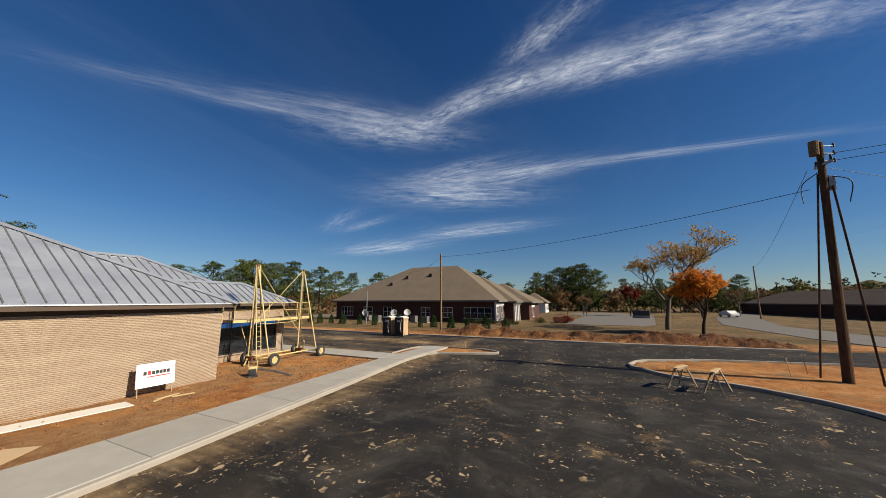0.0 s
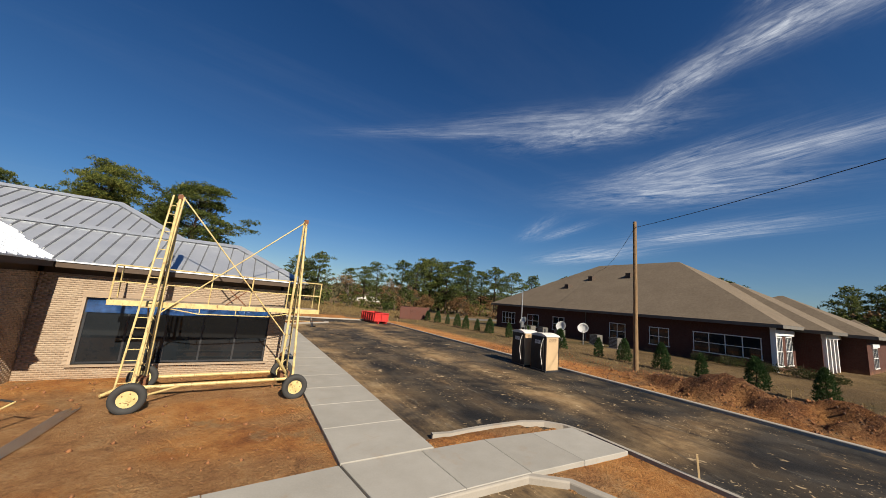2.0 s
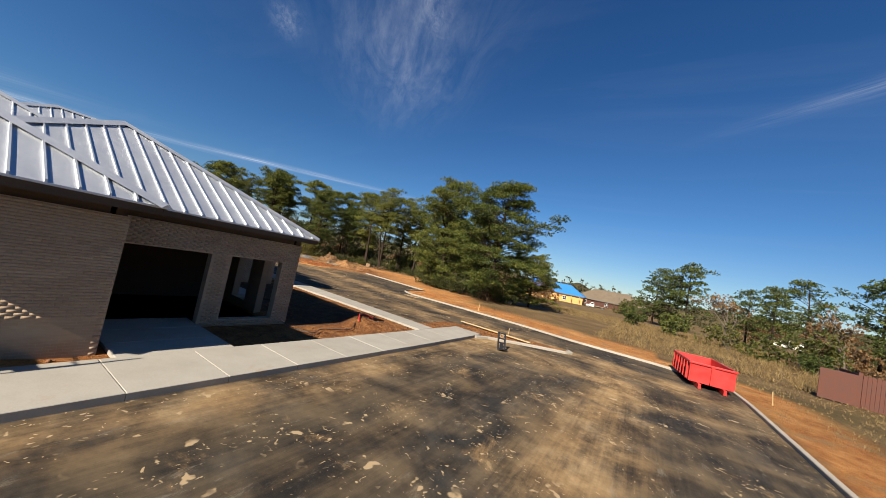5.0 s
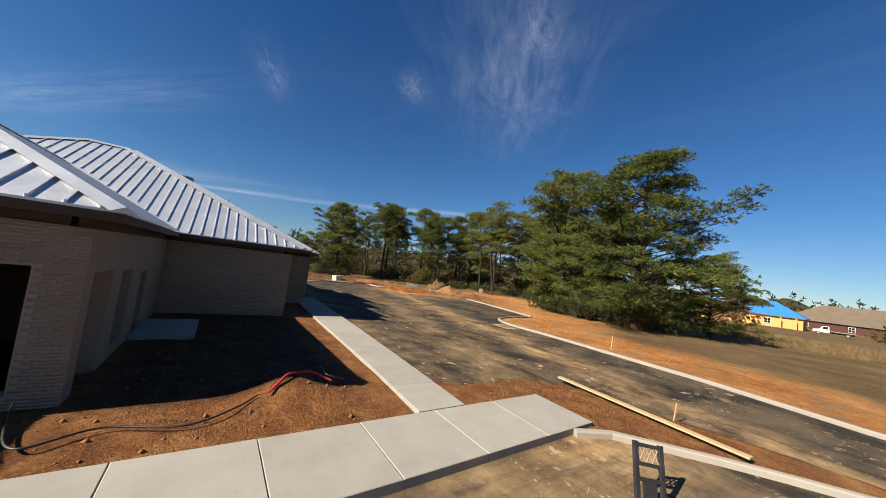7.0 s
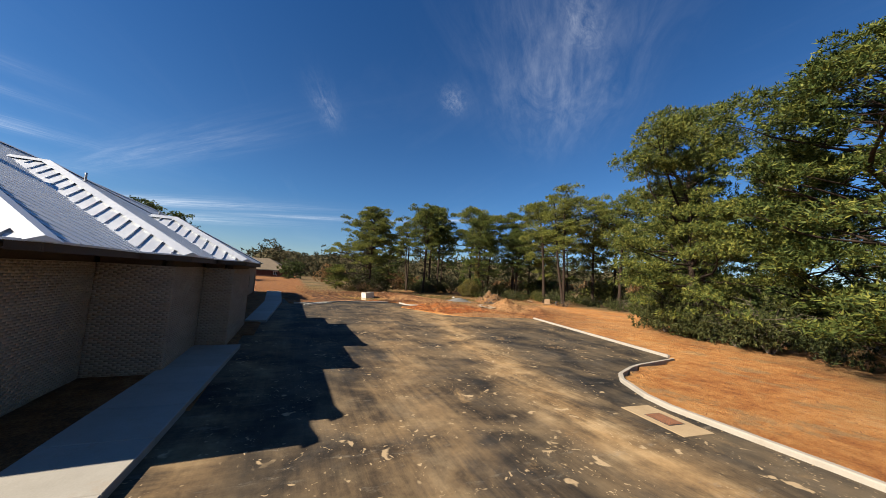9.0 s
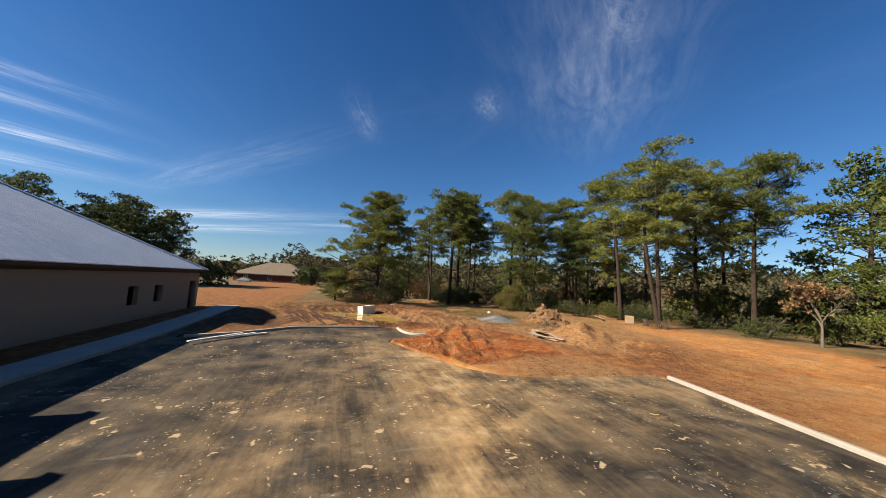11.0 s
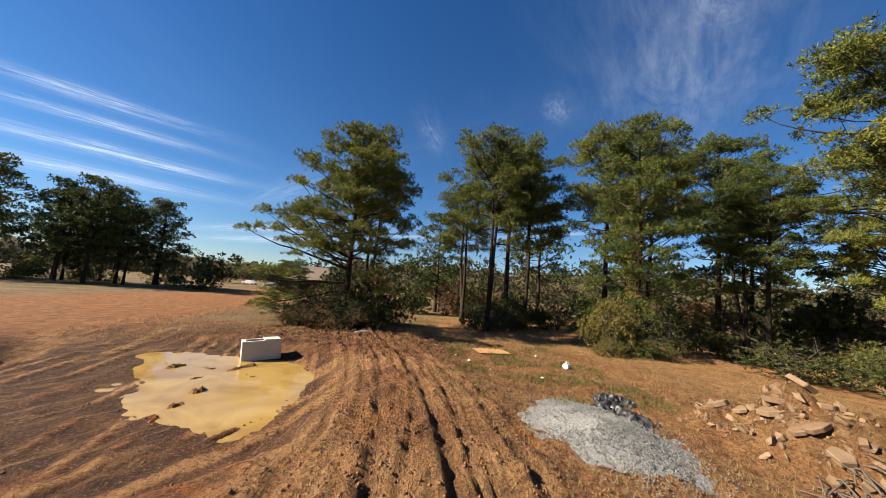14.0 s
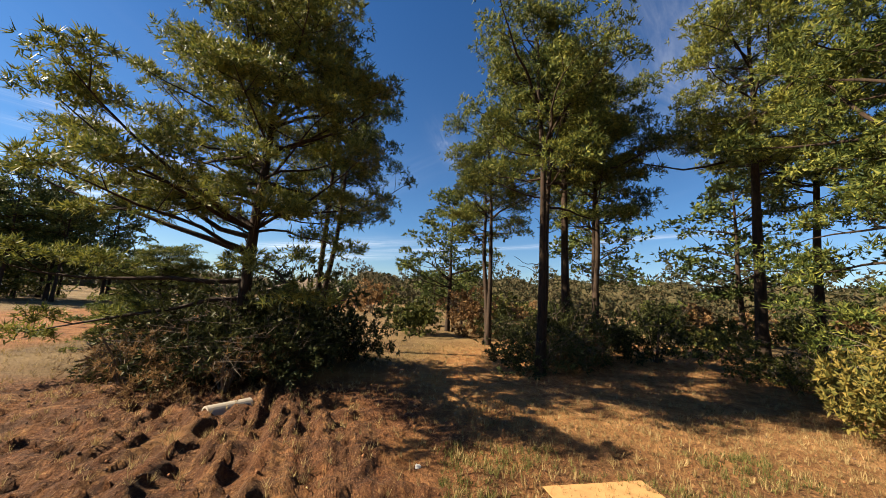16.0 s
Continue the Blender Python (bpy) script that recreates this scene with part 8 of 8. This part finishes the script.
def vehicle(x, y, rz, paint, lab, name="car", truck=False, z=None):
    c = thing(name, lab, "truck" if truck else "car", pose(x, y, height(x, y) + 0.02 if z is None else z, 0, 0, rz))
    L = 6.6 if truck else 4.5
    bm = bmesh.new()
    if truck:
        outline = [(-3.3, 0.55), (-3.3, 1.15), (-2.2, 1.25), (-1.75, 2.05), (-0.7, 2.1), (-0.6, 0.95), (-0.6, 0.55)]
    else:
        outline = [(-2.2, 0.35), (-2.25, 0.75), (-1.3, 0.92), (-0.7, 1.42), (0.8, 1.45), (1.6, 0.98), (2.2, 0.88), (2.25, 0.38)]
    sides = [[bm.verts.new((u, s * 0.88, v)) for u, v in outline] for s in (-1, 1)]
    n = len(outline)
    for i in range(n):
        bm.faces.new((sides[0][i], sides[0][(i + 1) % n], sides[1][(i + 1) % n], sides[1][i]))
    bm.faces.new(sides[0])
    bm.faces.new(sides[1][::-1])
    bmesh.ops.bevel(bm, geom=list(bm.edges), offset=0.06, segments=2, affect="EDGES")
    part("body", bm, paint, c)
    if truck:
        part("flat_bed", box(-0.4, 3.4, -1.05, 1.05, 0.9, 1.05, bevel=0.01), OLD_LUMBER, c)
        part("chassis", box(-0.6, 3.2, -0.45, 0.45, 0.5, 0.9), BLACK, c)
        part("side_window", box(-1.7, -0.85, -0.90, 0.90, 1.35, 1.95), GLASS, c)
    else:
        part("side_window", box(-0.75, 0.95, -0.83, 0.83, 0.98, 1.36), GLASS, c)
    for ux in ((-2.4, 2.2) if truck else (-1.4, 1.4)):
        for s in (-0.82, 0.82):
            wheel_parts(c, ux, s, 0.42 if truck else 0.32, 0.22, STEEL)
    for s in (-0.6, 0.6):
        part("headlight", box(-L / 2 - 0.02, -L / 2 + 0.08, s - 0.14, s + 0.14, 0.68, 0.84, bevel=0.02), WHITE, c)


vehicle(14, 158, 5, WHITE, "white flatbed truck parked by the half-built house", "flatbed_truck", True)
vehicle(-110, -20, 20, WHITE, "white car parked beyond the grass", z=0.1)
vehicle(-132, 22, 70, STEEL, "silver car parked beside the far house", z=0.1)
vehicle(-136, 14, 75, WHITE, "pale car parked beside the far house", z=0.1)
vehicle(96, -27.5, 195, WHITE, "white pickup on the street", z=0.14)

# ---- soft ground at the end: flooded hollow, concrete box, pipe, heaps of rubble ----
WATER = Mat("muddy water", 0.06, spec=0.3)
WATER.color(WATER.ramp(WATER.noise(0.5, 4, 0.6, dist=0.8), (0.35, (0.2244, 0.132, 0.033)), (0.65, (0.33, 0.2178, 0.066))))
WATER.rough(WATER.rng(WATER.noise(0.7, 4), 0.4, 0.7, 0.03, 0.25))
WATER.bump(WATER.noise(3, 3), 0.04, 0.02)
tagged(new("puddle", bm_mesh("puddle", flat(rounded([(-39.7 + (px + 39.7) * 1.2, 55.2 + (py - 55.2) * 1.2) for px, py in PUDDLE], 2), -0.47, 0.02), WATER.m)), "shallow muddy yellow water in a hollow", "puddle", kind="structure")
PRECAST = mat_concrete("precast concrete", (0.3828, 0.3498, 0.297), (0.4884, 0.4554, 0.396))
bx = thing("junction_box", "pale precast concrete junction box at the water's edge", "concrete box", pose(-43.7, 55.3, -0.50, 3, -4, 26))
w, d, h = 1.25, 1.75, 0.95
part("side_wall", box(-w / 2, -w / 2 + 0.18, -d / 2, d / 2, 0, h, bevel=0.02), PRECAST, bx)
part("side_wall", box(w / 2 - 0.18, w / 2, -d / 2, d / 2, 0, h, bevel=0.02), PRECAST, bx)
part("end_wall", box(-w / 2 + 0.18, w / 2 - 0.18, -d / 2, -d / 2 + 0.18, 0, h - 0.002, bevel=0.02), PRECAST, bx)
part("end_wall", box(-w / 2 + 0.18, w / 2 - 0.18, d / 2 - 0.18, d / 2, 0, h - 0.002, bevel=0.02), PRECAST, bx)
part("inner_floor", box(-w / 2 + 0.18, w / 2 - 0.18, -d / 2 + 0.18, d / 2 - 0.18, 0.30, 0.36), RUST, bx, "muddy floor of the box")
part("lid_slab", box(-w / 2 + 0.02, w / 2 - 0.02, 0.1, d / 2 - 0.02, h, h + 0.05, bevel=0.01), PRECAST, bx)


bm = bmesh.new()
n = 24
R0, R1 = 0.26, 0.21
for k in range(n):
    a0, a1 = 2 * math.pi * k / n, 2 * math.pi * (k + 1) / n
    for (ra, ya), (rb, yb) in zip(((R0, -0.55), (R0, 0.55), (R1, 0.55), (R1, -0.55)), ((R0, 0.55), (R1, 0.55), (R1, -0.55), (R0, -0.55))):
        bm.faces.new([bm.verts.new((math.cos(a) * r, y, math.sin(a) * r)) for a, r, y in ((a0, ra, ya), (a1, ra, ya), (a1, rb, yb), (a0, rb, yb))])
bmesh.ops.remove_doubles(bm, verts=bm.verts, dist=0.001)
pp = tagged(new("concrete_pipe", bm_mesh("pipe", bm, KERB, False)), "short grey concrete pipe half sunk in the soil", "pipe")
pp.matrix_world = pose(-50.1, 59.6, height(-50.1, 59.6) + 0.07, 0, 0, 50)


def rock_mesh(seed, mat, sub=2, amp=0.35):
    bm = bmesh.new()
    bmesh.ops.create_icosphere(bm, subdivisions=sub, radius=1.0)
    o = Vector((seed * 3.1, seed * 1.7, seed))
    for v in bm.verts:
        v.co *= 1 + amp * noise.noise(v.co * 1.1 + o) + amp * 0.5 * noise.noise(v.co * 2.7 + o)
    return bm_mesh("rock", bm, mat)


STONE = mat_concrete("broken concrete", (0.095, 0.052, 0.027), (0.235, 0.160, 0.095))
CLOD = simple("clay clod", (0.198, 0.0825, 0.0297), 0.95, var=0.45, scale=4, bump=0.6)
RED_CLOD = simple("red clay clod", (0.30, 0.082, 0.019), 0.95, var=0.5, scale=4, bump=0.6)
DARK_CLOD = simple("dark clod", (0.0858, 0.0429, 0.0224), 0.95, var=0.45, scale=4, bump=0.6)
GRAVEL = simple("blue-grey gravel", (0.150, 0.147, 0.140), 0.9, var=0.8, scale=14, bump=0.5)
rocks = [rock_mesh(i, STONE, 1, 0.75) for i in range(6)]
rr = random.Random(8)


def slab_chunk(x, y, s, lab, cat="rubble", mat=STONE, group="rubble", z=None):
    bm = bmesh.new()
    k = rr.randint(5, 7)
    pts = [(s * (0.6 + 0.5 * rr.random()) * math.cos(i * 6.283 / k), s * (0.6 + 0.5 * rr.random()) * math.sin(i * 6.283 / k)) for i in range(k)]
    vs = [bm.verts.new((px, py, 0)) for px, py in pts]
    f = bm.faces.new(vs)
    r = bmesh.ops.extrude_face_region(bm, geom=[f])
    bmesh.ops.translate(bm, verts=[v for v in r["geom"] if isinstance(v, bmesh.types.BMVert)], vec=(0.03, 0.02, 0.28 * s + 0.05))
    bmesh.ops.bevel(bm, geom=list(bm.edges), offset=0.02, segments=1, affect="EDGES")
    ob = tagged(new("rubble_slab", bm_mesh("rubble", bm, mat)), lab, cat, group)
    ob.matrix_world = pose(x, y, (height(x, y) - 0.03) if z is None else z, rr.uniform(-28, 28), rr.uniform(-28, 28), rr.uniform(0, 360))


for i in range(24):
    a, q = rr.uniform(0, 6.28), rr.random() ** 0.6
    slab_chunk(-33.6 + math.cos(a) * 2.6 * q, 73.5 + math.sin(a) * 1.5 * q, rr.uniform(0.14, 0.40), "broken tan concrete chunk in the debris heap")
for i in range(240):
    a, q = rr.uniform(0, 6.28), rr.random() ** 0.55
    x, y, s = -33.3 + math.cos(a) * 3.0 * q, 73.6 + math.sin(a) * 2.0 * q, 0.04 + 0.16 * rr.random() ** 3
    ob = tagged(new("rubble_stone", rocks[i % 6]), "rough tan stone bedded in the debris heap", "rubble", "rubble")
    ob.matrix_world = pose(x, y, height(x, y) + 0.25 * s, rr.uniform(0, 360), rr.uniform(0, 360), 0) @ Matrix.Diagonal((s, s * rr.uniform(0.5, 1.0), s * rr.uniform(0.3, 0.7), 1))
for x, y, s in ((-31.0, 75.4, 0.3), (-30.4, 75.0, 0.22), (-35.6, 71.9, 0.26), (-38.0, 71.3, 0.2), (-36.6, 70.2, 0.22), (-29.6, 73.9, 0.22), (-36.2, 69.0, 0.2), (-36.9, 73.8, 0.3), (-37.3, 74.2, 0.24), (-36.4, 74.4, 0.2), (-37.9, 73.4, 0.16), (-36.0, 75.2, 0.26), (-35.2, 75.8, 0.2), (-35.8, 73.0, 0.15), (-36.4, 68.2, 0.14), (-35.2, 70.7, 0.18)):
    slab_chunk(x, y, s, "broken pale concrete chunk on the clay")
for i in range(46):
    x, y = -30.9 + rr.gauss(0, 0.65), 72.2 + rr.gauss(0, 0.5)
    a, l = rr.gauss(-0.5, 0.6), rr.uniform(0.3, 0.85)
    z = height(x, y) + 0.08 + 0.25 * rr.random()
    b = path_tube("dead_branch", [Vector((x - math.cos(a) * l, y - math.sin(a) * l, z - 0.12)), Vector((x, y, z + 0.05)), Vector((x + math.cos(a) * l, y + math.sin(a) * l, z - 0.15))], rr.uniform(0.008, 0.022), TWIG)
    tagged(b, "dead branch tangled at the debris heap's foot", "branch", group="dead branches")
# gravel spill and black sheeting
gv = np.random.default_rng(4)
m = 6500
gx, gy = -34.5 + gv.normal(size=m) * 1.35, 68.4 + gv.normal(size=m) * 0.90
gz = heights(np.stack([gx, gy], 1)) + 0.56 * np.exp(-((gx + 34.5) / 1.9) ** 2 - ((gy - 68.4) / 1.2) ** 2) + gv.uniform(-0.05, 0.04, m)
base = np.array([(1, 0, 0), (-1, 0, 0), (0, 1, 0), (0, -1, 0), (0, 0, 1), (0, 0, -1)], float)
of = np.array([(0, 2, 4), (2, 1, 4), (1, 3, 4), (3, 0, 4), (2, 0, 5), (1, 2, 5), (3, 1, 5), (0, 3, 5)])


def specks(px, py, pz, size, name, mat, lab, cat, rng):
    k = len(px)
    V = base[None] * (size[:, None, None] * rng.uniform(0.5, 1.3, (k, 6, 1)))
    V = V + np.stack([px, py, pz], 1)[:, None]
    F = of[None] + (np.arange(k) * 6)[:, None, None]
    return tagged(new(name, array_mesh(name, V.reshape(-1, 3), F.reshape(-1, 3), mat)), lab, cat, kind="stuff")


specks(gx, gy, gz, gv.uniform(0.010, 0.032, m), "gravel_spill", GRAVEL, "spill of blue-grey crushed stone beside the ruts", "gravel", gv)
k = 1
mound = bmesh.new()
bmesh.ops.create_grid(mound, x_segments=26, y_segments=20, size=1.0)
for v in mound.verts:
    x, y = v.co.x * 3.1, v.co.y * 2.1
    f = math.exp(-(x / 1.8) ** 2 - (y / 1.15) ** 2)
    v.co = (x, y, 0.60 * f + 0.06 * noise.noise(Vector((x * 2, y * 2, 3))) - 0.06)
gm2 = tagged(new("gravel_mound", bm_mesh("gravel pile", mound, GRAVEL, True)), "low pile of blue-grey crushed stone", "gravel pile")
gm2.matrix_world = pose(-34.5, 68.4, 0.05, 0, 0, 8)
for x, y, s, r in ((-35.9, 69.9, 1.0, 20), (-37.4, 70.6, 0.75, 70)):
    bm = bmesh.new()
    bmesh.ops.create_grid(bm, x_segments=34, y_segments=26, size=1.0)
    for v in bm.verts:
        q = Vector((v.co.x * 2.3 + x, v.co.y * 2.3, 0))
        v.co = (v.co.x * 0.95 + 0.12 * noise.noise(q * 1.7), v.co.y * 0.6 + 0.10 * noise.noise(q * 2.1 + Vector((5, 0, 0))), 0.16 + 0.26 * noise.noise(q) + 0.22 * noise.noise(q * 2.9) - 0.25 * (v.co.x ** 2 + v.co.y ** 2) * 0.5)
    bmesh.ops.solidify(bm, geom=list(bm.faces), thickness=0.012)
    ob = tagged(new("plastic_sheet", bm_mesh("sheet", bm, BLACK, True)), "crumpled black plastic sheeting over the gravel", "sheeting")
    ob.matrix_world = pose(x, y, height(x, y) + 0.06, 0, 0, r) @ Matrix.Diagonal((s, s, s, 1))
# boards and blocks lying about
for i, (x, y, r, l, w) in enumerate(((-24.6, 66.9, -10, 2.4, 0.2), (-24.0, 67.0, 2, 3.0, 0.22), (-23.6, 66.6, 8, 2.6, 0.25), (-24.9, 66.6, -24, 2.2, 0.2), (-23.2, 67.2, -14, 2.4, 0.2), (-22.8, 66.9, 4, 2.0, 0.18), (-23.9, 66.3, 14, 1.8, 0.16), (-26.0, 67.7, -22, 3.0, 0.6))):
    board("old_board", "weathered plank thrown on the clay", "plank", x, y, r, l, w, 0.045, OLD_LUMBER, tilt=rr.uniform(-5, 5), roll=rr.uniform(-6, 6), z=height(x, y) + 0.04 + 0.03 * i, group="weathered planks")
board("plywood_sheet", "tan square of plywood flat on the grass", "plywood", -46.2, 68.25, 98, 2.1, 1.55, 0.02, PLYWOOD, z=height(-46.2, 68.25) + 0.09)
board("wood_panel", "pale concrete panel propped on edge", "panel", -34.6, 87.4, 20, 1.1, 0.10, 0.95, STONE)
board("wood_panel", "fallen pale panel on the clay", "panel", -33.6, 86.4, 60, 1.5, 0.8, 0.08, STONE)
tagged(new("plastic_barrel", bm_mesh("barrel", tube((-32.6, 87.8, -0.05), (-32.6, 87.8, 0.85), 0.32, 0.30, 16), BLACK)), "dark plastic barrel at the brush edge", "barrel")
for i in range(7):
    board("old_board", "long weathered plank at the edge of the brush", "plank", -40.6 + 0.5 * i, 88.6 - 0.5 * i, -38 + 6 * (i % 3), 3.4, 0.2, 0.05, OLD_LUMBER, tilt=rr.uniform(-3, 3), z=height(-40, 88) + 0.05 * i, group="weathered planks")
bk = thing("plastic_bucket", "white plastic bucket tipped on its side", "bucket", pose(-42.4, 71.4, height(-42.4, 71.4) + 0.15, 90, 0, 30))
part("shell", tube((0, 0, -0.18), (0, 0, 0.18), 0.13, 0.155, 18), WHITE, bk)
part("rim_ring", tube((0, 0, 0.165), (0, 0, 0.195), 0.165, n=18), WHITE, bk)
for x, y, s in ((-43.2, 66.2, 0.10), (-44.7, 65.7, 0.13), (-44.3, 72.4, 0.15), (-41.6, 66.9, 0.09), (-47.5, 64.8, 0.1), (-40.2, 69.0, 0.12), (-45.6, 71.0, 0.1), (-42.0, 64.9, 0.08)):
    slab_chunk(x, y, s, "small pale scrap lying on the grass", "scrap", ROOF_WHITE, "pale scraps")
# clods and stones scattered over the soft ground, and dry tufts
cl = np.random.default_rng(6)


def scatter(n, x0, x1, y0, y1, keep, smin, smax, name, mat, lab, cat):
    px, py = cl.uniform(x0, x1, n), cl.uniform(y0, y1, n)
    lot, pad = signed(px[None], py[None], LOT)[0], signed(px[None], py[None], PAD)[0]
    ok = keep(px, py, lot, pad)
    px, py = px[ok], py[ok]
    s = smin + (smax - smin) * cl.random(len(px)) ** 3
    pz = heights(np.stack([px, py], 1)) + s * 0.25
    specks(px, py, pz, s, name, mat, lab, cat, cl)


scatter(5000, -52, -14, 50, 80, lambda x, y, l, p: (l > 0.3), 0.008, 0.05, "clay_clods", CLOD, "loose orange clay clods over the ruts", "clods")
scatter(14000, -30, -16.5, 54, 66.5, lambda x, y, l, p: (signed(x[None], y[None], PIT)[0] < -0.1), 0.006, 0.042, "pit_clods", RED_CLOD, "torn red clay clods in the pit", "clods")
scatter(3500, -52, -16, 50, 80, lambda x, y, l, p: (l > 0.3), 0.008, 0.05, "soil_clods", DARK_CLOD, "loose dark soil clods over the ruts", "clods")
scatter(9000, -36, -20, 52, 66, lambda x, y, l, p: (l > 0.3) & (lattice(x[None], y[None], 1.1, 63)[0] > 0.42) & ~((x < -30) & (y < 60.5)), 0.008, 0.055, "churned_clods", DARK_CLOD, "churned dark clods where the machines turned", "clods")
scatter(7000, -36, -20, 52, 66, lambda x, y, l, p: (l > 0.3) & (lattice(x[None], y[None], 1.3, 64)[0] > 0.45) & ~((x < -30) & (y < 60.5)), 0.008, 0.050, "churned_clay_clods", CLOD, "churned clay clods where the machines turned", "clods")
scatter(5200, 34, 41, -14, 30, lambda x, y, l, p: (l > 0.2), 0.008, 0.085, "bank_clods", CLOD, "red clods along the kerb bank", "clods")
scatter(3200, 34.5, 41, -14, 18, lambda x, y, l, p: (l > 0.4), 0.01, 0.06, "bank_soil_clods", DARK_CLOD, "dark soil clods along the kerb bank", "clods")
scatter(4200, 2, 26, 12, 40, lambda x, y, l, p: (p < -0.4) & (signed(x[None], y[None], WALL_LINE)[0] > 0.2) & ~((x > 18.5) & (x < 21)) & ~((y > 37.6) & (y < 41.2)) & ~((y < 13.8)), 0.012, 0.07, "pad_clods", CLOD, "small clods on the building pad", "clods")
scatter(1800, 0, 30, 53, 72, lambda x, y, l, p: (l > 0.3), 0.01, 0.045, "verge_clods", CLOD, "orange clods on the verge", "clods")


def tufts(n, x0, x1, y0, y1, keep, h, name, lab, mat=STRAW, count=7, width=0.006):
    px, py = cl.uniform(x0, x1, n), cl.uniform(y0, y1, n)
    lot = signed(px[None], py[None], LOT)[0]
    ok = keep(px, py, lot)
    px, py = px[ok], py[ok]
    pz = heights(np.stack([px, py], 1))
    V, F = blades(np.stack([px, py, pz], 1), np.tile([0.0, 0.0, 1.6], (len(px), 1)), h, count, width, cl, spread=0.55)
    tagged(new(name, array_mesh(name, V, F, mat)), lab, "grass", kind="stuff")


tufts(15000, -52, -30, 62, 84, lambda x, y, l: (l > 1) & (y > 63.5 + 0.25 * np.abs(x + 40)) & (cl.random(len(x)) < 0.8), 0.14, "dry_grass", "short dry grass among the ruts")
tufts(5200, -48.5, -36.5, 65.2, 73.0, lambda x, y, l: (l > 1) & (cl.random(len(x)) < smooth01(lattice(x[None], y[None], 1.6, 41)[0], 0.30, 0.62)), 0.15, "green_grass", "olive grass patch among the litter", OLIVE_GRASS, 7, 0.007)
tufts(3600, -66, -46, 44, 86, lambda x, y, l: (l > 1), 0.20, "field_grass", "straw-coloured grass at the field's edge", count=8, width=0.008)
tufts(5000, 10, 48, 58, 110, lambda x, y, l: (l > 5.5) & ((x > 25) | (y > 84)), 0.55, "tall_dry_grass", "tall dry grass on the waste ground", count=8, width=0.018)
tufts(2500, 34.5, 46, -8, 62, lambda x, y, l: (l > 2.6), 0.16, "verge_grass", "thin dry grass on the verge", count=7, width=0.010)


# ---- single bricks, proud of their mortar, on the walls that the way passes nearest ----
BRICK_L, COURSE, BRICK_H = 0.203, 0.0677, 0.0605
BRICK_FACES = np.array([(0, 1, 2, 3), (4, 0, 3, 7), (1, 5, 6, 2), (3, 2, 6, 7), (4, 5, 1, 0)])


def brick_rows(L, u_from, openings, z_from=0.0, z_to=BRICK_TOP):
    """Start, end, bottom of every brick on a wall of length L."""
    out = []
    for c in range(int((z_to - z_from) / COURSE)):
        z = z_from + c * COURSE
        u = u_from - (BRICK_L / 2 if c % 2 else 0.0)
        while u < L:
            a, b = max(u, u_from) + 0.003, min(u + BRICK_L, L)
            u += BRICK_L
            if b - a < 0.05 or any(a < o[1] and b > o[0] and z + BRICK_H > o[2] and z < o[3] for o in openings):
                continue
            out.append((a, b - 0.004, z))
    return out


def brick_box(a, b, z, proud):
    return [(a, -proud, z), (b, -proud, z), (b, -proud, z + BRICK_H), (a, -proud, z + BRICK_H), (a, 0.004, z), (b, 0.004, z), (b, 0.004, z + BRICK_H), (a, 0.004, z + BRICK_H)]


one_brick = mesh_of("brick", brick_box(-0.098, 0.098, 0, 0.010), BRICK_FACES, BRICK_PIECE)
rb_ = random.Random(31)
single = 0
for nm, u_from in (("wall_east", 0.0), ("wall_window", 0.0), ("wall_return", 0.0), ("wall_front", 36.0), ("wall_porch_return", 0.0), ("wall_porch_east", 0.0),
                   ("wall_cross_east", 0.0), ("wall_cross_north", 0.0), ("wall_back_east", 0.0), ("wall_back_north", 0.0), ("wall_bay_east", 0.0), ("wall_bay_north", 0.0)):
    ob, m = wall_obs[nm]
    a, b, op = WALLS[nm]
    ob.data.materials.clear()
    ob.data.materials.append(MORTAR)
    V = []
    for u0, u1, z in brick_rows(math.dist(a, b), u_from, op):
        proud = 0.0012 + 0.0010 * rb_.random() + (0.004 if rb_.random() < 0.012 else 0)
        if nm == "wall_east" and single < 300 and z < 1.2 and u1 - u0 > 0.18:
            br = new("brick", one_brick)
            br.parent = ob
            br.matrix_parent_inverse = Matrix()
            br.matrix_local = m @ Matrix.Translation(((u0 + u1) / 2, 0.010 - proud, z))
            single += 1
            continue
        V += brick_box(u0, u1, z, proud)
    V = np.array(V) @ np.array(m.to_3x3()).T + np.array(m.translation)
    n = len(V) // 8
    F = (BRICK_FACES[None] + (np.arange(n) * 8)[:, None, None]).reshape(-1, 4)
    bk_ = new("brick_courses", array_mesh("brick courses", V, F, BRICK_PIECE))
    bk_.parent = ob
    bk_["kind"] = "stuff"
